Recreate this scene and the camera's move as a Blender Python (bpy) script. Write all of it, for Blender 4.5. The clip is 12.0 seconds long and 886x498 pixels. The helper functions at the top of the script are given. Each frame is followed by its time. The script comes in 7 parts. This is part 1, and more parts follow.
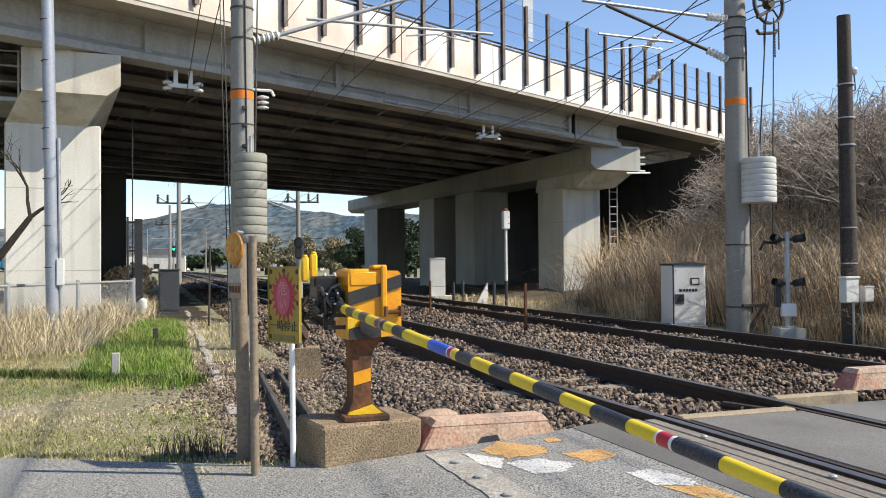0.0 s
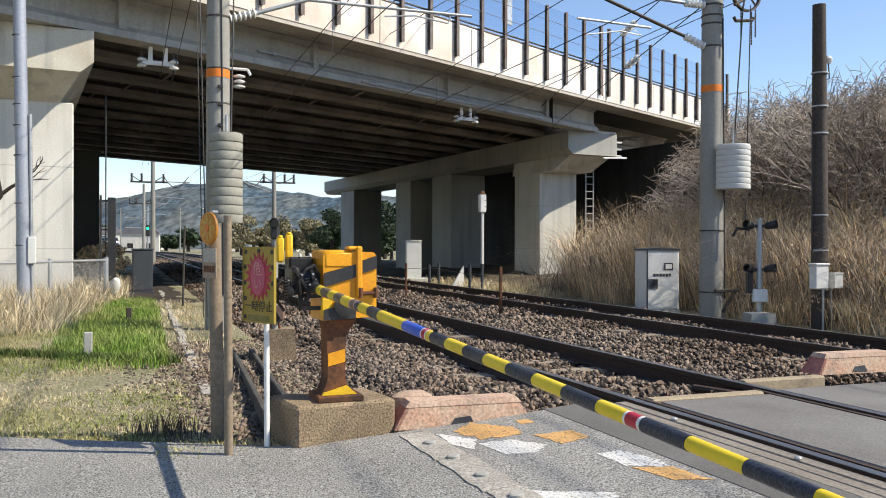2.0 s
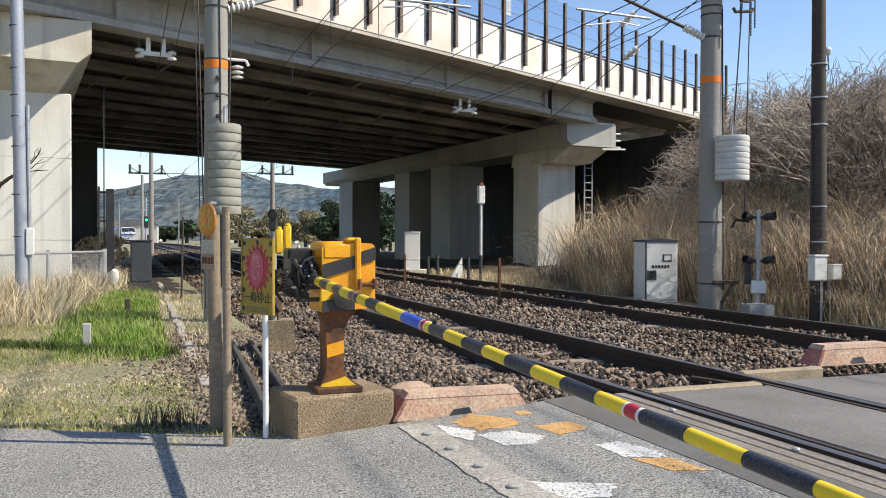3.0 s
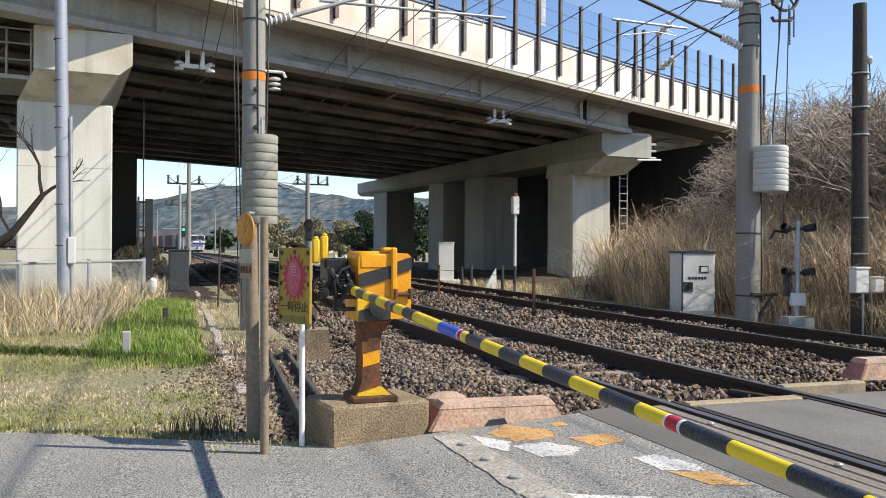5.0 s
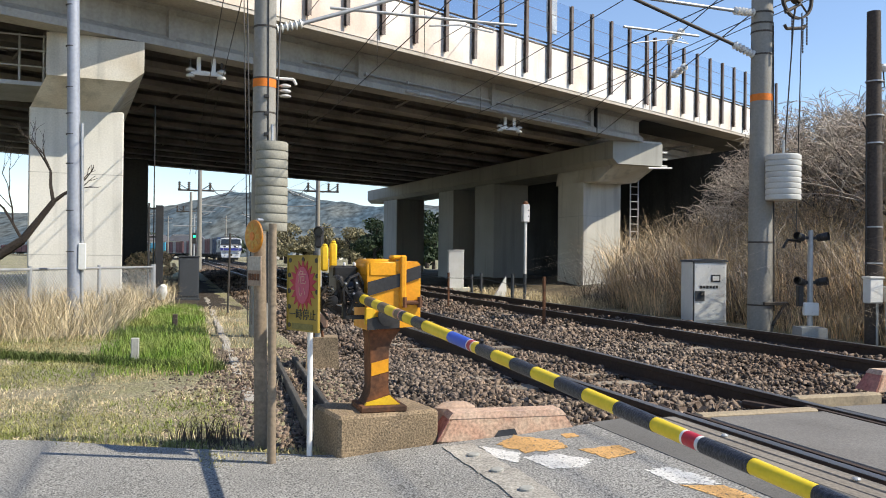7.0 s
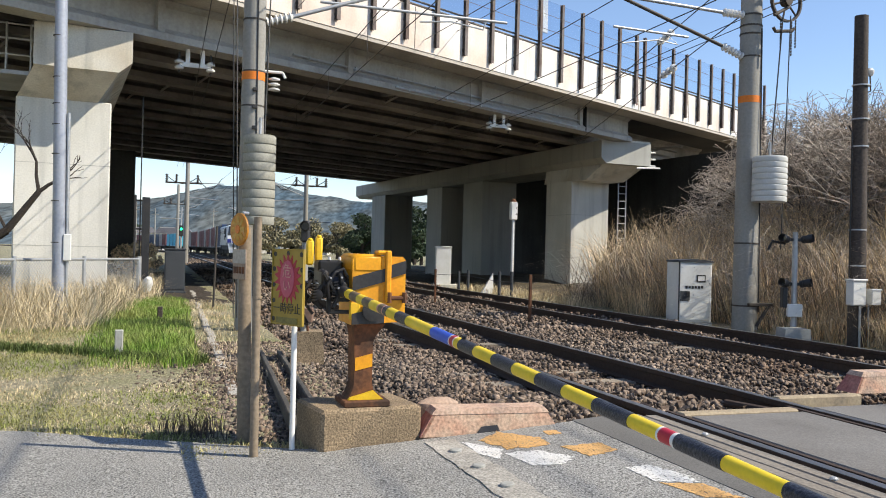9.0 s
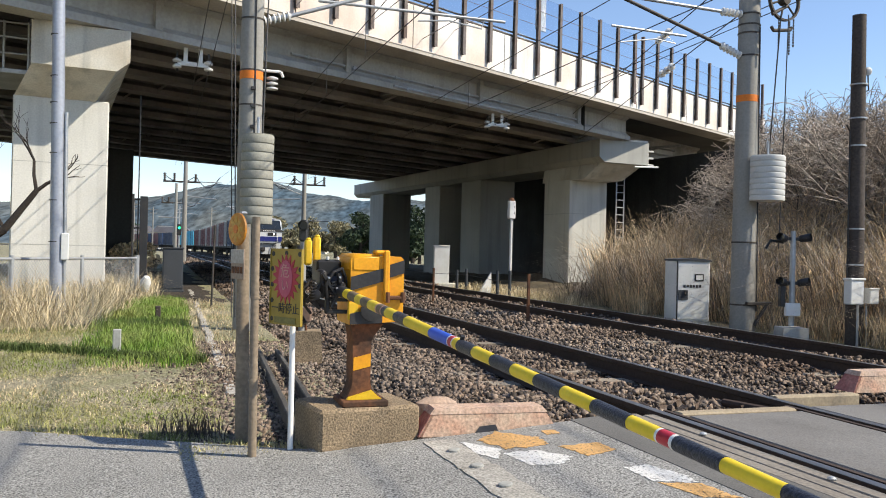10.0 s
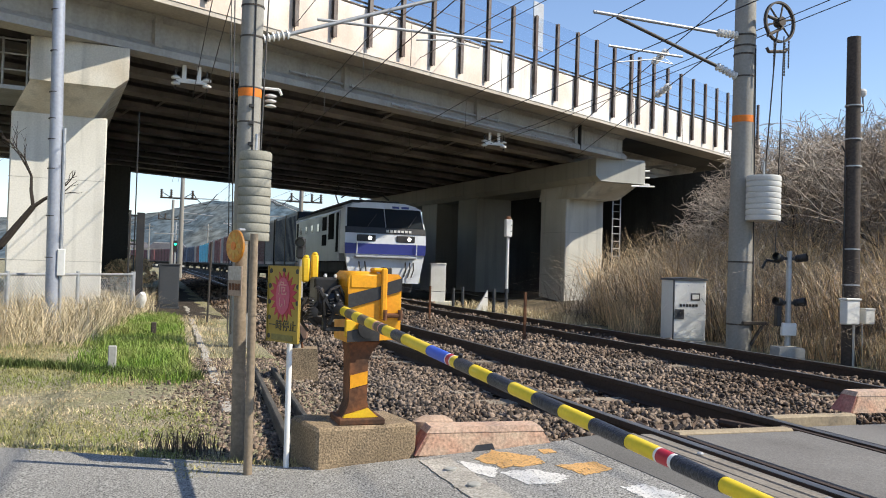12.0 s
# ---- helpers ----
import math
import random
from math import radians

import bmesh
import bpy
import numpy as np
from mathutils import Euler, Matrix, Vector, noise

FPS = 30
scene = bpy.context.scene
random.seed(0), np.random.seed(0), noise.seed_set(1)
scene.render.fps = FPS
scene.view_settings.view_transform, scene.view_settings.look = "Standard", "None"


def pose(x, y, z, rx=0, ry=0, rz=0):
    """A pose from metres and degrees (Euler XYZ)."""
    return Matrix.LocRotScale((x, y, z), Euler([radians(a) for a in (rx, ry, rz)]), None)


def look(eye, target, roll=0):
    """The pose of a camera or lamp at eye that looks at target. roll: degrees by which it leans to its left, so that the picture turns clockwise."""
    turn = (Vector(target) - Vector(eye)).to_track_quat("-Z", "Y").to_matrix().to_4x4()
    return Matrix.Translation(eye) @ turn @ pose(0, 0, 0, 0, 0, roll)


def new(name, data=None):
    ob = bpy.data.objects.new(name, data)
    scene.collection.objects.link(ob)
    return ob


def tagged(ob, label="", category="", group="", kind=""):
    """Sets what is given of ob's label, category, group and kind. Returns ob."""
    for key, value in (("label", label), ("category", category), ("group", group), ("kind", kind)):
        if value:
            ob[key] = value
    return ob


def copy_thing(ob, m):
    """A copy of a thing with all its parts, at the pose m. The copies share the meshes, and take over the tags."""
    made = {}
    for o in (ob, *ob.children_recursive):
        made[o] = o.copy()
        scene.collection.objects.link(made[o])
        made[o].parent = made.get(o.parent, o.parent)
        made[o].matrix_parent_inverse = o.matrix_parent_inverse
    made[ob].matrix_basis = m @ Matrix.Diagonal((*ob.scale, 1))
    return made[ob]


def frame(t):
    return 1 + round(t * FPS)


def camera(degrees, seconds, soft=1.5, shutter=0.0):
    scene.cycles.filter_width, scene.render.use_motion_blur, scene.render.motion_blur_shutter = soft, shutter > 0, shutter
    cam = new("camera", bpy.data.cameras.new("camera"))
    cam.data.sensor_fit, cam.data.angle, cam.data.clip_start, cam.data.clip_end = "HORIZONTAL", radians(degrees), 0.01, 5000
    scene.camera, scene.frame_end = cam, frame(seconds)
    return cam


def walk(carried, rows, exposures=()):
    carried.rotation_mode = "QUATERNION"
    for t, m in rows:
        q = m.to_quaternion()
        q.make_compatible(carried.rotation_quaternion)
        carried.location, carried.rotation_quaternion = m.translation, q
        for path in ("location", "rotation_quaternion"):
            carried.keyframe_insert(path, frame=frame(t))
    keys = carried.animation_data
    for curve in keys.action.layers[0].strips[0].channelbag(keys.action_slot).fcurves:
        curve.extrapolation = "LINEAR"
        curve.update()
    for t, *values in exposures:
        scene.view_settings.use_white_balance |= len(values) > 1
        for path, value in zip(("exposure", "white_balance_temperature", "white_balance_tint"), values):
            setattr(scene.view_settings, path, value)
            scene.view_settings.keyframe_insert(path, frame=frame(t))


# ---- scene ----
# ---- camera ----
cam = camera(55.19, 12.0, soft=1.0)
PATH = [
    (0.0, 0.0000, 0.0000, 1.0000, 91.031, 0.500, 0.000),
    (0.5, 0.0050, -0.0027, 0.9995, 90.597, 0.406, 0.115),
    (1.0, 0.0015, -0.0126, 0.9990, 90.287, 0.137, -0.252),
    (1.5, 0.0069, -0.0208, 0.9969, 90.013, -0.125, -1.018),
    (2.0, 0.0047, -0.0136, 0.9967, 89.860, -0.144, -1.596),
    (2.5, 0.0022, -0.0197, 0.9956, 89.912, -0.087, -1.895),
    (3.0, 0.0038, -0.0088, 0.9968, 89.278, -0.153, -1.688),
    (5.0, -0.0100, -0.0159, 0.9949, 89.978, -0.363, 0.576),
    (5.5, -0.0138, 0.0005, 0.9972, 90.251, -0.240, 0.969),
    (6.0, -0.0089, 0.0201, 0.9950, 90.378, -0.493, 1.135),
    (6.5, -0.0103, 0.0372, 0.9976, 90.422, -0.542, 1.305),
    (8.5, -0.0016, 0.0310, 0.9976, 90.647, -1.263, 0.588),
    (9.0, 0.0043, 0.0293, 0.9944, 90.268, -1.463, 0.426),
    (9.5, 0.0032, 0.0390, 0.9991, 90.050, -1.274, 0.470),
    (10.0, 0.0032, 0.0306, 1.0003, 90.187, -1.452, 0.300),
    (10.5, -0.0012, 0.0325, 0.9961, 90.071, -1.506, 0.170),
    (11.0, -0.0014, 0.0420, 0.9986, 90.518, -1.631, -0.045),
    (11.5, -0.0038, 0.0304, 0.9978, 90.906, -1.713, -0.015),
    (12.0, -0.0045, 0.0228, 1.0005, 91.405, -1.762, 0.046),
]
walk(cam, [(r[0], pose(*r[1:])) for r in PATH])

# ---- sky, sun, exposure ----
SUN_BEARING, SUN_HEIGHT = 101.0, 43.5     # degrees clockwise from +y, degrees above the horizon
world = bpy.data.worlds.new("world")
scene.world = world
world.use_nodes = True
wn = world.node_tree.nodes
sky = wn.new("ShaderNodeTexSky")
sky.sky_type = "NISHITA"
sky.sun_disc = False
sky.sun_elevation = radians(SUN_HEIGHT)
sky.sun_rotation = radians(SUN_BEARING)
sky.air_density, sky.dust_density, sky.ozone_density = 1.0, 0.0, 2.6
wn["Background"].inputs["Strength"].default_value = 0.138
tint = wn.new("ShaderNodeMix")
tint.data_type, tint.blend_type = "RGBA", "MULTIPLY"
tint.inputs[0].default_value = 1.0
tint.inputs[7].default_value = (1.0, 0.965, 1.0, 1.0)
world.node_tree.links.new(sky.outputs["Color"], tint.inputs[6])
world.node_tree.links.new(tint.outputs[2], wn["Background"].inputs["Color"])
sun = new("sun", bpy.data.lights.new("sun", "SUN"))
sun.data.energy, sun.data.angle, sun.data.color = 4.9, radians(0.55), (1.0, 0.92, 0.775)
_b, _e = radians(SUN_BEARING), radians(SUN_HEIGHT)
sun.matrix_world = look((math.sin(_b) * math.cos(_e) * 60, math.cos(_b) * math.cos(_e) * 60, math.sin(_e) * 60), (0, 0, 0))
scene.view_settings.exposure = 0.43

# ---- plan ----
ALONG = 18.81                              # the line runs this many degrees left of +y
U = Vector((-math.sin(radians(ALONG)), math.cos(radians(ALONG)), 0))
N = Vector((math.cos(radians(ALONG)), math.sin(radians(ALONG)), 0))
NEAR, FAR = 3.68, 7.27                     # centres of the two tracks, across the line
GAUGE = 1.067 + 0.065
BEND, RADIUS = 118.0, 400.0                # the line bends left from here on


def at(u, n, z=0.0):
    return U * u + N * n + Vector((0, 0, z))


def TM(u, n, z=0.0, turn=0.0):
    """A pose in the line's own axes: local x across the line, local y along it."""
    p = at(u, n, z)
    return pose(p.x, p.y, p.z, 0, 0, ALONG + turn)


def line_at(s, n):
    """Place and heading (degrees) on a track n across, s along."""
    if s <= BEND:
        return at(s, n), ALONG
    a = (s - BEND) / RADIUS
    c = at(BEND, -RADIUS)
    r = RADIUS + n
    d = N * math.cos(a) + U * math.sin(a)
    return c + d * r, ALONG + math.degrees(a)


# ---- mesh tools ----
class Shape:
    """A mesh in the making: points and faces in plain lists."""

    def __init__(self):
        self.v, self.f = [], []

    def add(self, v, f):
        n = len(self.v)
        self.v += [tuple(p) for p in v]
        self.f += [tuple(i + n for i in q) for q in f]
        return self

    def box(self, x0, x1, y0, y1, z0, z1, m=None):
        v = [Vector(p) for p in ((x0, y0, z0), (x1, y0, z0), (x1, y1, z0), (x0, y1, z0), (x0, y0, z1), (x1, y0, z1), (x1, y1, z1), (x0, y1, z1))]
        if m is not None:
            v = [m @ p for p in v]
        return self.add(v, ((0, 3, 2, 1), (4, 5, 6, 7), (0, 1, 5, 4), (1, 2, 6, 5), (2, 3, 7, 6), (3, 0, 4, 7)))

    def bevel_box(self, x0, x1, y0, y1, z0, z1, b=0.01, m=None):
        """A box whose twelve edges are cut off."""
        v, f = [], []
        X, Y, Z = (x0, x1), (y0, y1), (z0, z1)
        idx = {}
        for i in (0, 1):
            for j in (0, 1):
                for k in (0, 1):
                    sx, sy, sz = (b if i == 0 else -b), (b if j == 0 else -b), (b if k == 0 else -b)
                    for ax, p in enumerate(((X[i], Y[j] + sy, Z[k] + sz), (X[i] + sx, Y[j], Z[k] + sz), (X[i] + sx, Y[j] + sy, Z[k]))):
                        idx[(i, j, k, ax)] = len(v)
                        v.append(Vector(p))
        cyc = ((0, 0), (1, 0), (1, 1), (0, 1))
        for s in (0, 1):
            for ax in range(3):
                q = []
                for a, c in cyc:
                    key = [0, 0, 0]
                    key[ax], key[(ax + 1) % 3], key[(ax + 2) % 3] = s, a, c
                    q.append(idx[(key[0], key[1], key[2], ax)])
                f.append(q if s else q[::-1])
        for ax in range(3):
            o1, o2 = (ax + 1) % 3, (ax + 2) % 3
            for a in (0, 1):
                for c in (0, 1):
                    q = []
                    for s, o in ((0, o1), (0, o2), (1, o2), (1, o1)):
                        key = [0, 0, 0]
                        key[ax], key[o1], key[o2] = s, a, c
                        q.append(idx[(key[0], key[1], key[2], o)])
                    f.append(q if (a + c) % 2 == 0 else q[::-1])
        for i in (0, 1):
            for j in (0, 1):
                for k in (0, 1):
                    q = [idx[(i, j, k, 0)], idx[(i, j, k, 1)], idx[(i, j, k, 2)]]
                    f.append(q if (i + j + k) % 2 else q[::-1])
        if m is not None:
            v = [m @ p for p in v]
        return self.add(v, f)

    def rod(self, p0, p1, r0, r1=None, seg=10, caps=True):
        p0, p1 = Vector(p0), Vector(p1)
        r1 = r0 if r1 is None else r1
        d = (p1 - p0)
        if d.length < 1e-6:
            return self
        d.normalize()
        a = d.orthogonal().normalized()
        b = d.cross(a)
        v = []
        for p, r in ((p0, r0), (p1, r1)):
            v += [p + (a * math.cos(2 * math.pi * i / seg) + b * math.sin(2 * math.pi * i / seg)) * r for i in range(seg)]
        f = [(i, (i + 1) % seg, seg + (i + 1) % seg, seg + i) for i in range(seg)]
        if caps:
            f += [tuple(range(seg))[::-1], tuple(range(seg, 2 * seg))]
        return self.add(v, f)

    def path(self, pts, r, seg=6):
        """A bent round bar through the points, in one piece."""
        pts = [Vector(p) for p in pts]
        v = []
        side = None
        for i, p in enumerate(pts):
            d = (pts[min(i + 1, len(pts) - 1)] - pts[max(i - 1, 0)]).normalized()
            side = d.orthogonal().normalized() if side is None else (side - d * side.dot(d)).normalized()
            b = d.cross(side)
            v += [p + (side * math.cos(2 * math.pi * k / seg) + b * math.sin(2 * math.pi * k / seg)) * r for k in range(seg)]
        f = [(i * seg + k, i * seg + (k + 1) % seg, (i + 1) * seg + (k + 1) % seg, (i + 1) * seg + k) for i in range(len(pts) - 1) for k in range(seg)]
        f += [tuple(range(seg))[::-1], tuple(range((len(pts) - 1) * seg, len(pts) * seg))]
        return self.add(v, f)

    def turned(self, profile, seg=20, m=None):
        """A lathed form: (radius, height) from bottom to top."""
        v, f = [], []
        for r, z in profile:
            v += [Vector((r * math.cos(2 * math.pi * i / seg), r * math.sin(2 * math.pi * i / seg), z)) for i in range(seg)]
        for k in range(len(profile) - 1):
            f += [(k * seg + i, k * seg + (i + 1) % seg, (k + 1) * seg + (i + 1) % seg, (k + 1) * seg + i) for i in range(seg)]
        f += [tuple(range(seg))[::-1], tuple(range((len(profile) - 1) * seg, len(profile) * seg))]
        if m is not None:
            v = [m @ p for p in v]
        return self.add(v, f)

    def prism(self, outline, y0, y1, m=None):
        """An outline in local x and z, anticlockwise seen from -y, drawn out from y0 to y1."""
        n = len(outline)
        v = [Vector((x, y0, z)) for x, z in outline] + [Vector((x, y1, z)) for x, z in outline]
        f = [tuple(range(n)), tuple(range(n, 2 * n))[::-1]] + [(i, n + i, n + (i + 1) % n, (i + 1) % n) for i in range(n)]
        if m is not None:
            v = [m @ p for p in v]
        return self.add(v, f)

    def plate(self, outline, z0, z1, m=None):
        """An outline in x and y, anticlockwise from above, from z0 up to z1."""
        n = len(outline)
        v = [Vector((x, y, z0)) for x, y in outline] + [Vector((x, y, z1)) for x, y in outline]
        f = [tuple(range(n))[::-1], tuple(range(n, 2 * n))] + [(i, (i + 1) % n, n + (i + 1) % n, n + i) for i in range(n)]
        if m is not None:
            v = [m @ p for p in v]
        return self.add(v, f)

    def mesh(self, name, smooth=False):
        me = bpy.data.meshes.new(name)
        me.from_pydata(self.v, [], self.f)
        if smooth:
            me.polygons.foreach_set("use_smooth", [True] * len(me.polygons))
            me.set_sharp_from_angle(angle=radians(40))
        me.update()
        return me


def thing(name, m, label, category, group="", kind=""):
    ob = new(name)
    ob.empty_display_size = 0.1
    ob.matrix_basis = m
    return tagged(ob, label, category, group, kind)


def part(name, shape, material, parent, label="", smooth=False, kind=""):
    ob = new(name, shape.mesh(name, smooth))
    ob.data.materials.append(material)
    ob.parent = parent
    return tagged(ob, label, kind=kind)


def single(name, shape, material, label, category, m=None, kind="", group="", smooth=False):
    ob = new(name, shape.mesh(name, smooth))
    ob.data.materials.append(material)
    if m is not None:
        ob.matrix_basis = m
    return tagged(ob, label, category, group, kind)


# ---- materials ----
def mat(name, base, rough=0.7, metal=0.0, vary=0.18, grain=40.0, patch=1.2, bump=0.15, second=None, amount=0.5,
        streak=0.0, piece=0.0, island=0.0, depth=0.004, spec=0.4, worn=0.0, squash=None):
    """Colour with fine grain, larger patches (towards second), optional vertical streaks, and a bump."""
    m = bpy.data.materials.new(name)
    m.use_nodes = True
    nt, ln = m.node_tree.nodes, m.node_tree.links
    b = nt["Principled BSDF"]
    b.inputs["Roughness"].default_value = rough
    b.inputs["Metallic"].default_value = metal
    b.inputs["Specular IOR Level"].default_value = spec
    co = nt.new("ShaderNodeTexCoord")

    def noise_of(scale, detail=4.0, stretch=None):
        t = nt.new("ShaderNodeTexNoise")
        t.inputs["Scale"].default_value, t.inputs["Detail"].default_value = scale, detail
        if stretch:
            mp = nt.new("ShaderNodeMapping")
            mp.inputs["Scale"].default_value = stretch
            ln.new(co.outputs["Object"], mp.inputs["Vector"])
            ln.new(mp.outputs["Vector"], t.inputs["Vector"])
        else:
            ln.new(co.outputs["Object"], t.inputs["Vector"])
        return t.outputs["Fac"]

    def ramp(fac, lo, hi, a, c):
        r = nt.new("ShaderNodeMapRange")
        r.inputs["From Min"].default_value, r.inputs["From Max"].default_value = lo, hi
        r.inputs["To Min"].default_value, r.inputs["To Max"].default_value = a, c
        ln.new(fac, r.inputs["Value"])
        return r.outputs["Result"]

    def mix(fac, a, c, how="MIX"):
        x = nt.new("ShaderNodeMix")
        x.data_type, x.blend_type = "RGBA", how
        for s, val in ((x.inputs[0], fac), (x.inputs[6], a), (x.inputs[7], c)):
            if hasattr(val, "is_output"):
                ln.new(val, s)
            else:
                s.default_value = (*val, 1.0) if isinstance(val, tuple) else val
        return x.outputs[2]

    fine, wide = noise_of(grain, 4.0, squash), noise_of(patch, 5.0, squash)
    col = mix(ramp(wide, 0.38, 0.66, 0.0, amount), tuple(base), tuple(second if second else [c * (1 - vary) for c in base]))
    if streak:
        st = noise_of(3.0, 3.0, (1.0, 1.0, 0.06))
        col = mix(ramp(st, 0.52, 0.7, 0.0, streak), col, tuple([c * 0.45 for c in base]))
    if piece or island:
        if piece:
            src = nt.new("ShaderNodeObjectInfo").outputs["Random"]
        else:
            src = nt.new("ShaderNodeNewGeometry").outputs["Random Per Island"]
        w = max(piece, island)
        col = mix(1.0, col, mix(src, (1 - w, 1 - w, 1 - w), (1 + w, 1 + w * 0.9, 1 + w * 0.8)), "MULTIPLY")
    g = ramp(fine, 0.3, 0.7, 1 - vary, 1 + vary)
    cg = nt.new("ShaderNodeCombineColor")
    for i in range(3):
        ln.new(g, cg.inputs[i])
    col = mix(1.0, col, cg.outputs[0], "MULTIPLY")
    ln.new(col, b.inputs["Base Color"])
    ln.new(ramp(wide, 0.3, 0.7, max(0.0, rough - 0.08), min(1.0, rough + 0.08)), b.inputs["Roughness"])
    if worn:
        ln.new(ramp(noise_of(60.0, 6.0), worn - 0.02, worn + 0.02, 0.0, 1.0), b.inputs["Alpha"])
    if bump:
        bp = nt.new("ShaderNodeBump")
        bp.inputs["Strength"].default_value, bp.inputs["Distance"].default_value = bump, depth
        ln.new(fine, bp.inputs["Height"])
        ln.new(bp.outputs["Normal"], b.inputs["Normal"])
    return m


def glow(name, colour, strength):
    m = bpy.data.materials.new(name)
    m.use_nodes = True
    b = m.node_tree.nodes["Principled BSDF"]
    b.inputs["Base Color"].default_value = (*colour, 1)
    b.inputs["Emission Color"].default_value = (*colour, 1)
    b.inputs["Emission Strength"].default_value = strength
    return m


def glass(name, tint, rough=0.03):
    m = bpy.data.materials.new(name)
    m.use_nodes = True
    b = m.node_tree.nodes["Principled BSDF"]
    b.inputs["Base Color"].default_value = (*tint, 1)
    b.inputs["Roughness"].default_value = rough
    b.inputs["Transmission Weight"].default_value = 1.0
    b.inputs["IOR"].default_value = 1.1
    return m


CONCRETE = mat("concrete", (0.42, 0.41, 0.37), 0.85, vary=0.1, grain=30, patch=0.35, second=(0.30, 0.295, 0.265), amount=0.7, streak=0.35, bump=0.2)
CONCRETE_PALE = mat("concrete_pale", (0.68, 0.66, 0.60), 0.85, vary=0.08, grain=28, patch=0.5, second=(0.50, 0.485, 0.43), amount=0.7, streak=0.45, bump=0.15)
CONCRETE_DARK = mat("concrete_weathered", (0.28, 0.205, 0.125), 0.92, vary=0.6, grain=85, patch=4.0, second=(0.18, 0.135, 0.085), amount=0.8, bump=0.6, depth=0.01)
POLE = mat("pole_concrete", (0.29, 0.278, 0.25), 0.8, vary=0.1, grain=25, patch=0.8, streak=0.3, bump=0.1)
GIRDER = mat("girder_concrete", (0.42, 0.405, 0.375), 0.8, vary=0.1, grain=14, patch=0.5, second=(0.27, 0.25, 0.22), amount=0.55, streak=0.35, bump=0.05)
# Deck concrete near black, with the shade beneath it put into the colour.
DECK = mat("deck_shaded", (0.075, 0.073, 0.07), 0.85, vary=0.12, grain=10, patch=0.4, second=(0.05, 0.048, 0.046), amount=0.7, bump=0.1)
# The girder concrete again, darkened for the shade under the deck.
GIRDER_SHADED = mat("inner_girder_shaded", (0.34, 0.31, 0.28), 0.7, vary=0.12, grain=10, patch=0.5, second=(0.12, 0.11, 0.10), amount=0.8, streak=0.3, bump=0.05)
# Concrete taken near black: the deep shade under the bridge as colour.
SHADE_DARK = mat("shade_dark_concrete", (0.05, 0.049, 0.046), 0.9, vary=0.15, grain=12, patch=0.5, second=(0.03, 0.03, 0.028), amount=0.8, streak=0.4, bump=0.15)
PARAPET = mat("parapet_white", (0.80, 0.79, 0.75), 0.75, vary=0.06, grain=20, patch=0.4, second=(0.56, 0.36, 0.23), amount=0.62, streak=0.35, bump=0.08)
ASPHALT = mat("asphalt", (0.265, 0.256, 0.235), 0.9, vary=0.95, grain=105, patch=0.9, second=(0.19, 0.185, 0.172), amount=0.7, bump=0.8, depth=0.006)
ASPHALT_OLD = mat("asphalt_smooth", (0.145, 0.138, 0.125), 0.88, vary=0.3, grain=120, patch=1.2, second=(0.10, 0.094, 0.085), amount=0.8, bump=0.35)
EARTH = mat("earth", (0.26, 0.225, 0.155), 0.95, vary=0.7, grain=34, patch=0.8, second=(0.20, 0.20, 0.085), amount=0.9, bump=0.9, depth=0.03)
# Bed colour kept dark to stand for the shade between the stones.
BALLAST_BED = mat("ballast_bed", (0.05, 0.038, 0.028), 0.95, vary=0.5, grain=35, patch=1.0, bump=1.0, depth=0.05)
STONE = mat("ballast_stone", (0.185, 0.15, 0.12), 0.9, vary=0.4, grain=60, patch=0.35, second=(0.115, 0.078, 0.055), amount=0.9, island=0.8, bump=0.3)
RAIL_RUST = mat("rail_rust", (0.05, 0.032, 0.023), 0.85, vary=0.25, grain=30, patch=2.0, second=(0.05, 0.033, 0.025), bump=0.2)
RAIL_TOP = mat("rail_top", (0.30, 0.29, 0.28), 0.35, 0.85, vary=0.1, grain=60, patch=3.0, second=(0.2, 0.17, 0.14), bump=0.02)
SLEEPER = mat("sleeper", (0.26, 0.22, 0.17), 0.9, vary=0.2, grain=40, patch=2.0, second=(0.16, 0.12, 0.09), piece=0.15, bump=0.3)
# Woods with the blue of distant haze mixed into their colour.
HILL = mat("haze_blue_woods", (0.065, 0.095, 0.12), 1.0, vary=0.55, grain=0.22, patch=0.03, second=(0.12, 0.13, 0.125), amount=0.9, bump=0.25, depth=2.0, spec=0.0, squash=(1.0, 0.2, 1.0))
GUTTER = mat("gutter_concrete", (0.40, 0.37, 0.32), 0.9, vary=0.5, grain=80, patch=5.0, second=(0.27, 0.25, 0.215), amount=0.8, bump=0.6)
STEEL = mat("galvanised", (0.45, 0.46, 0.47), 0.5, 0.5, vary=0.1, grain=20, patch=2.0, second=(0.33, 0.33, 0.33), bump=0.05)
DARK_STEEL = mat("dark_steel", (0.06, 0.055, 0.05), 0.65, 0.2, vary=0.2, grain=40, patch=3.0, second=(0.09, 0.06, 0.04), bump=0.1)
ORANGE = mat("orange_band", (0.75, 0.20, 0.02), 0.6, vary=0.08, grain=30, patch=3.0, bump=0.05)

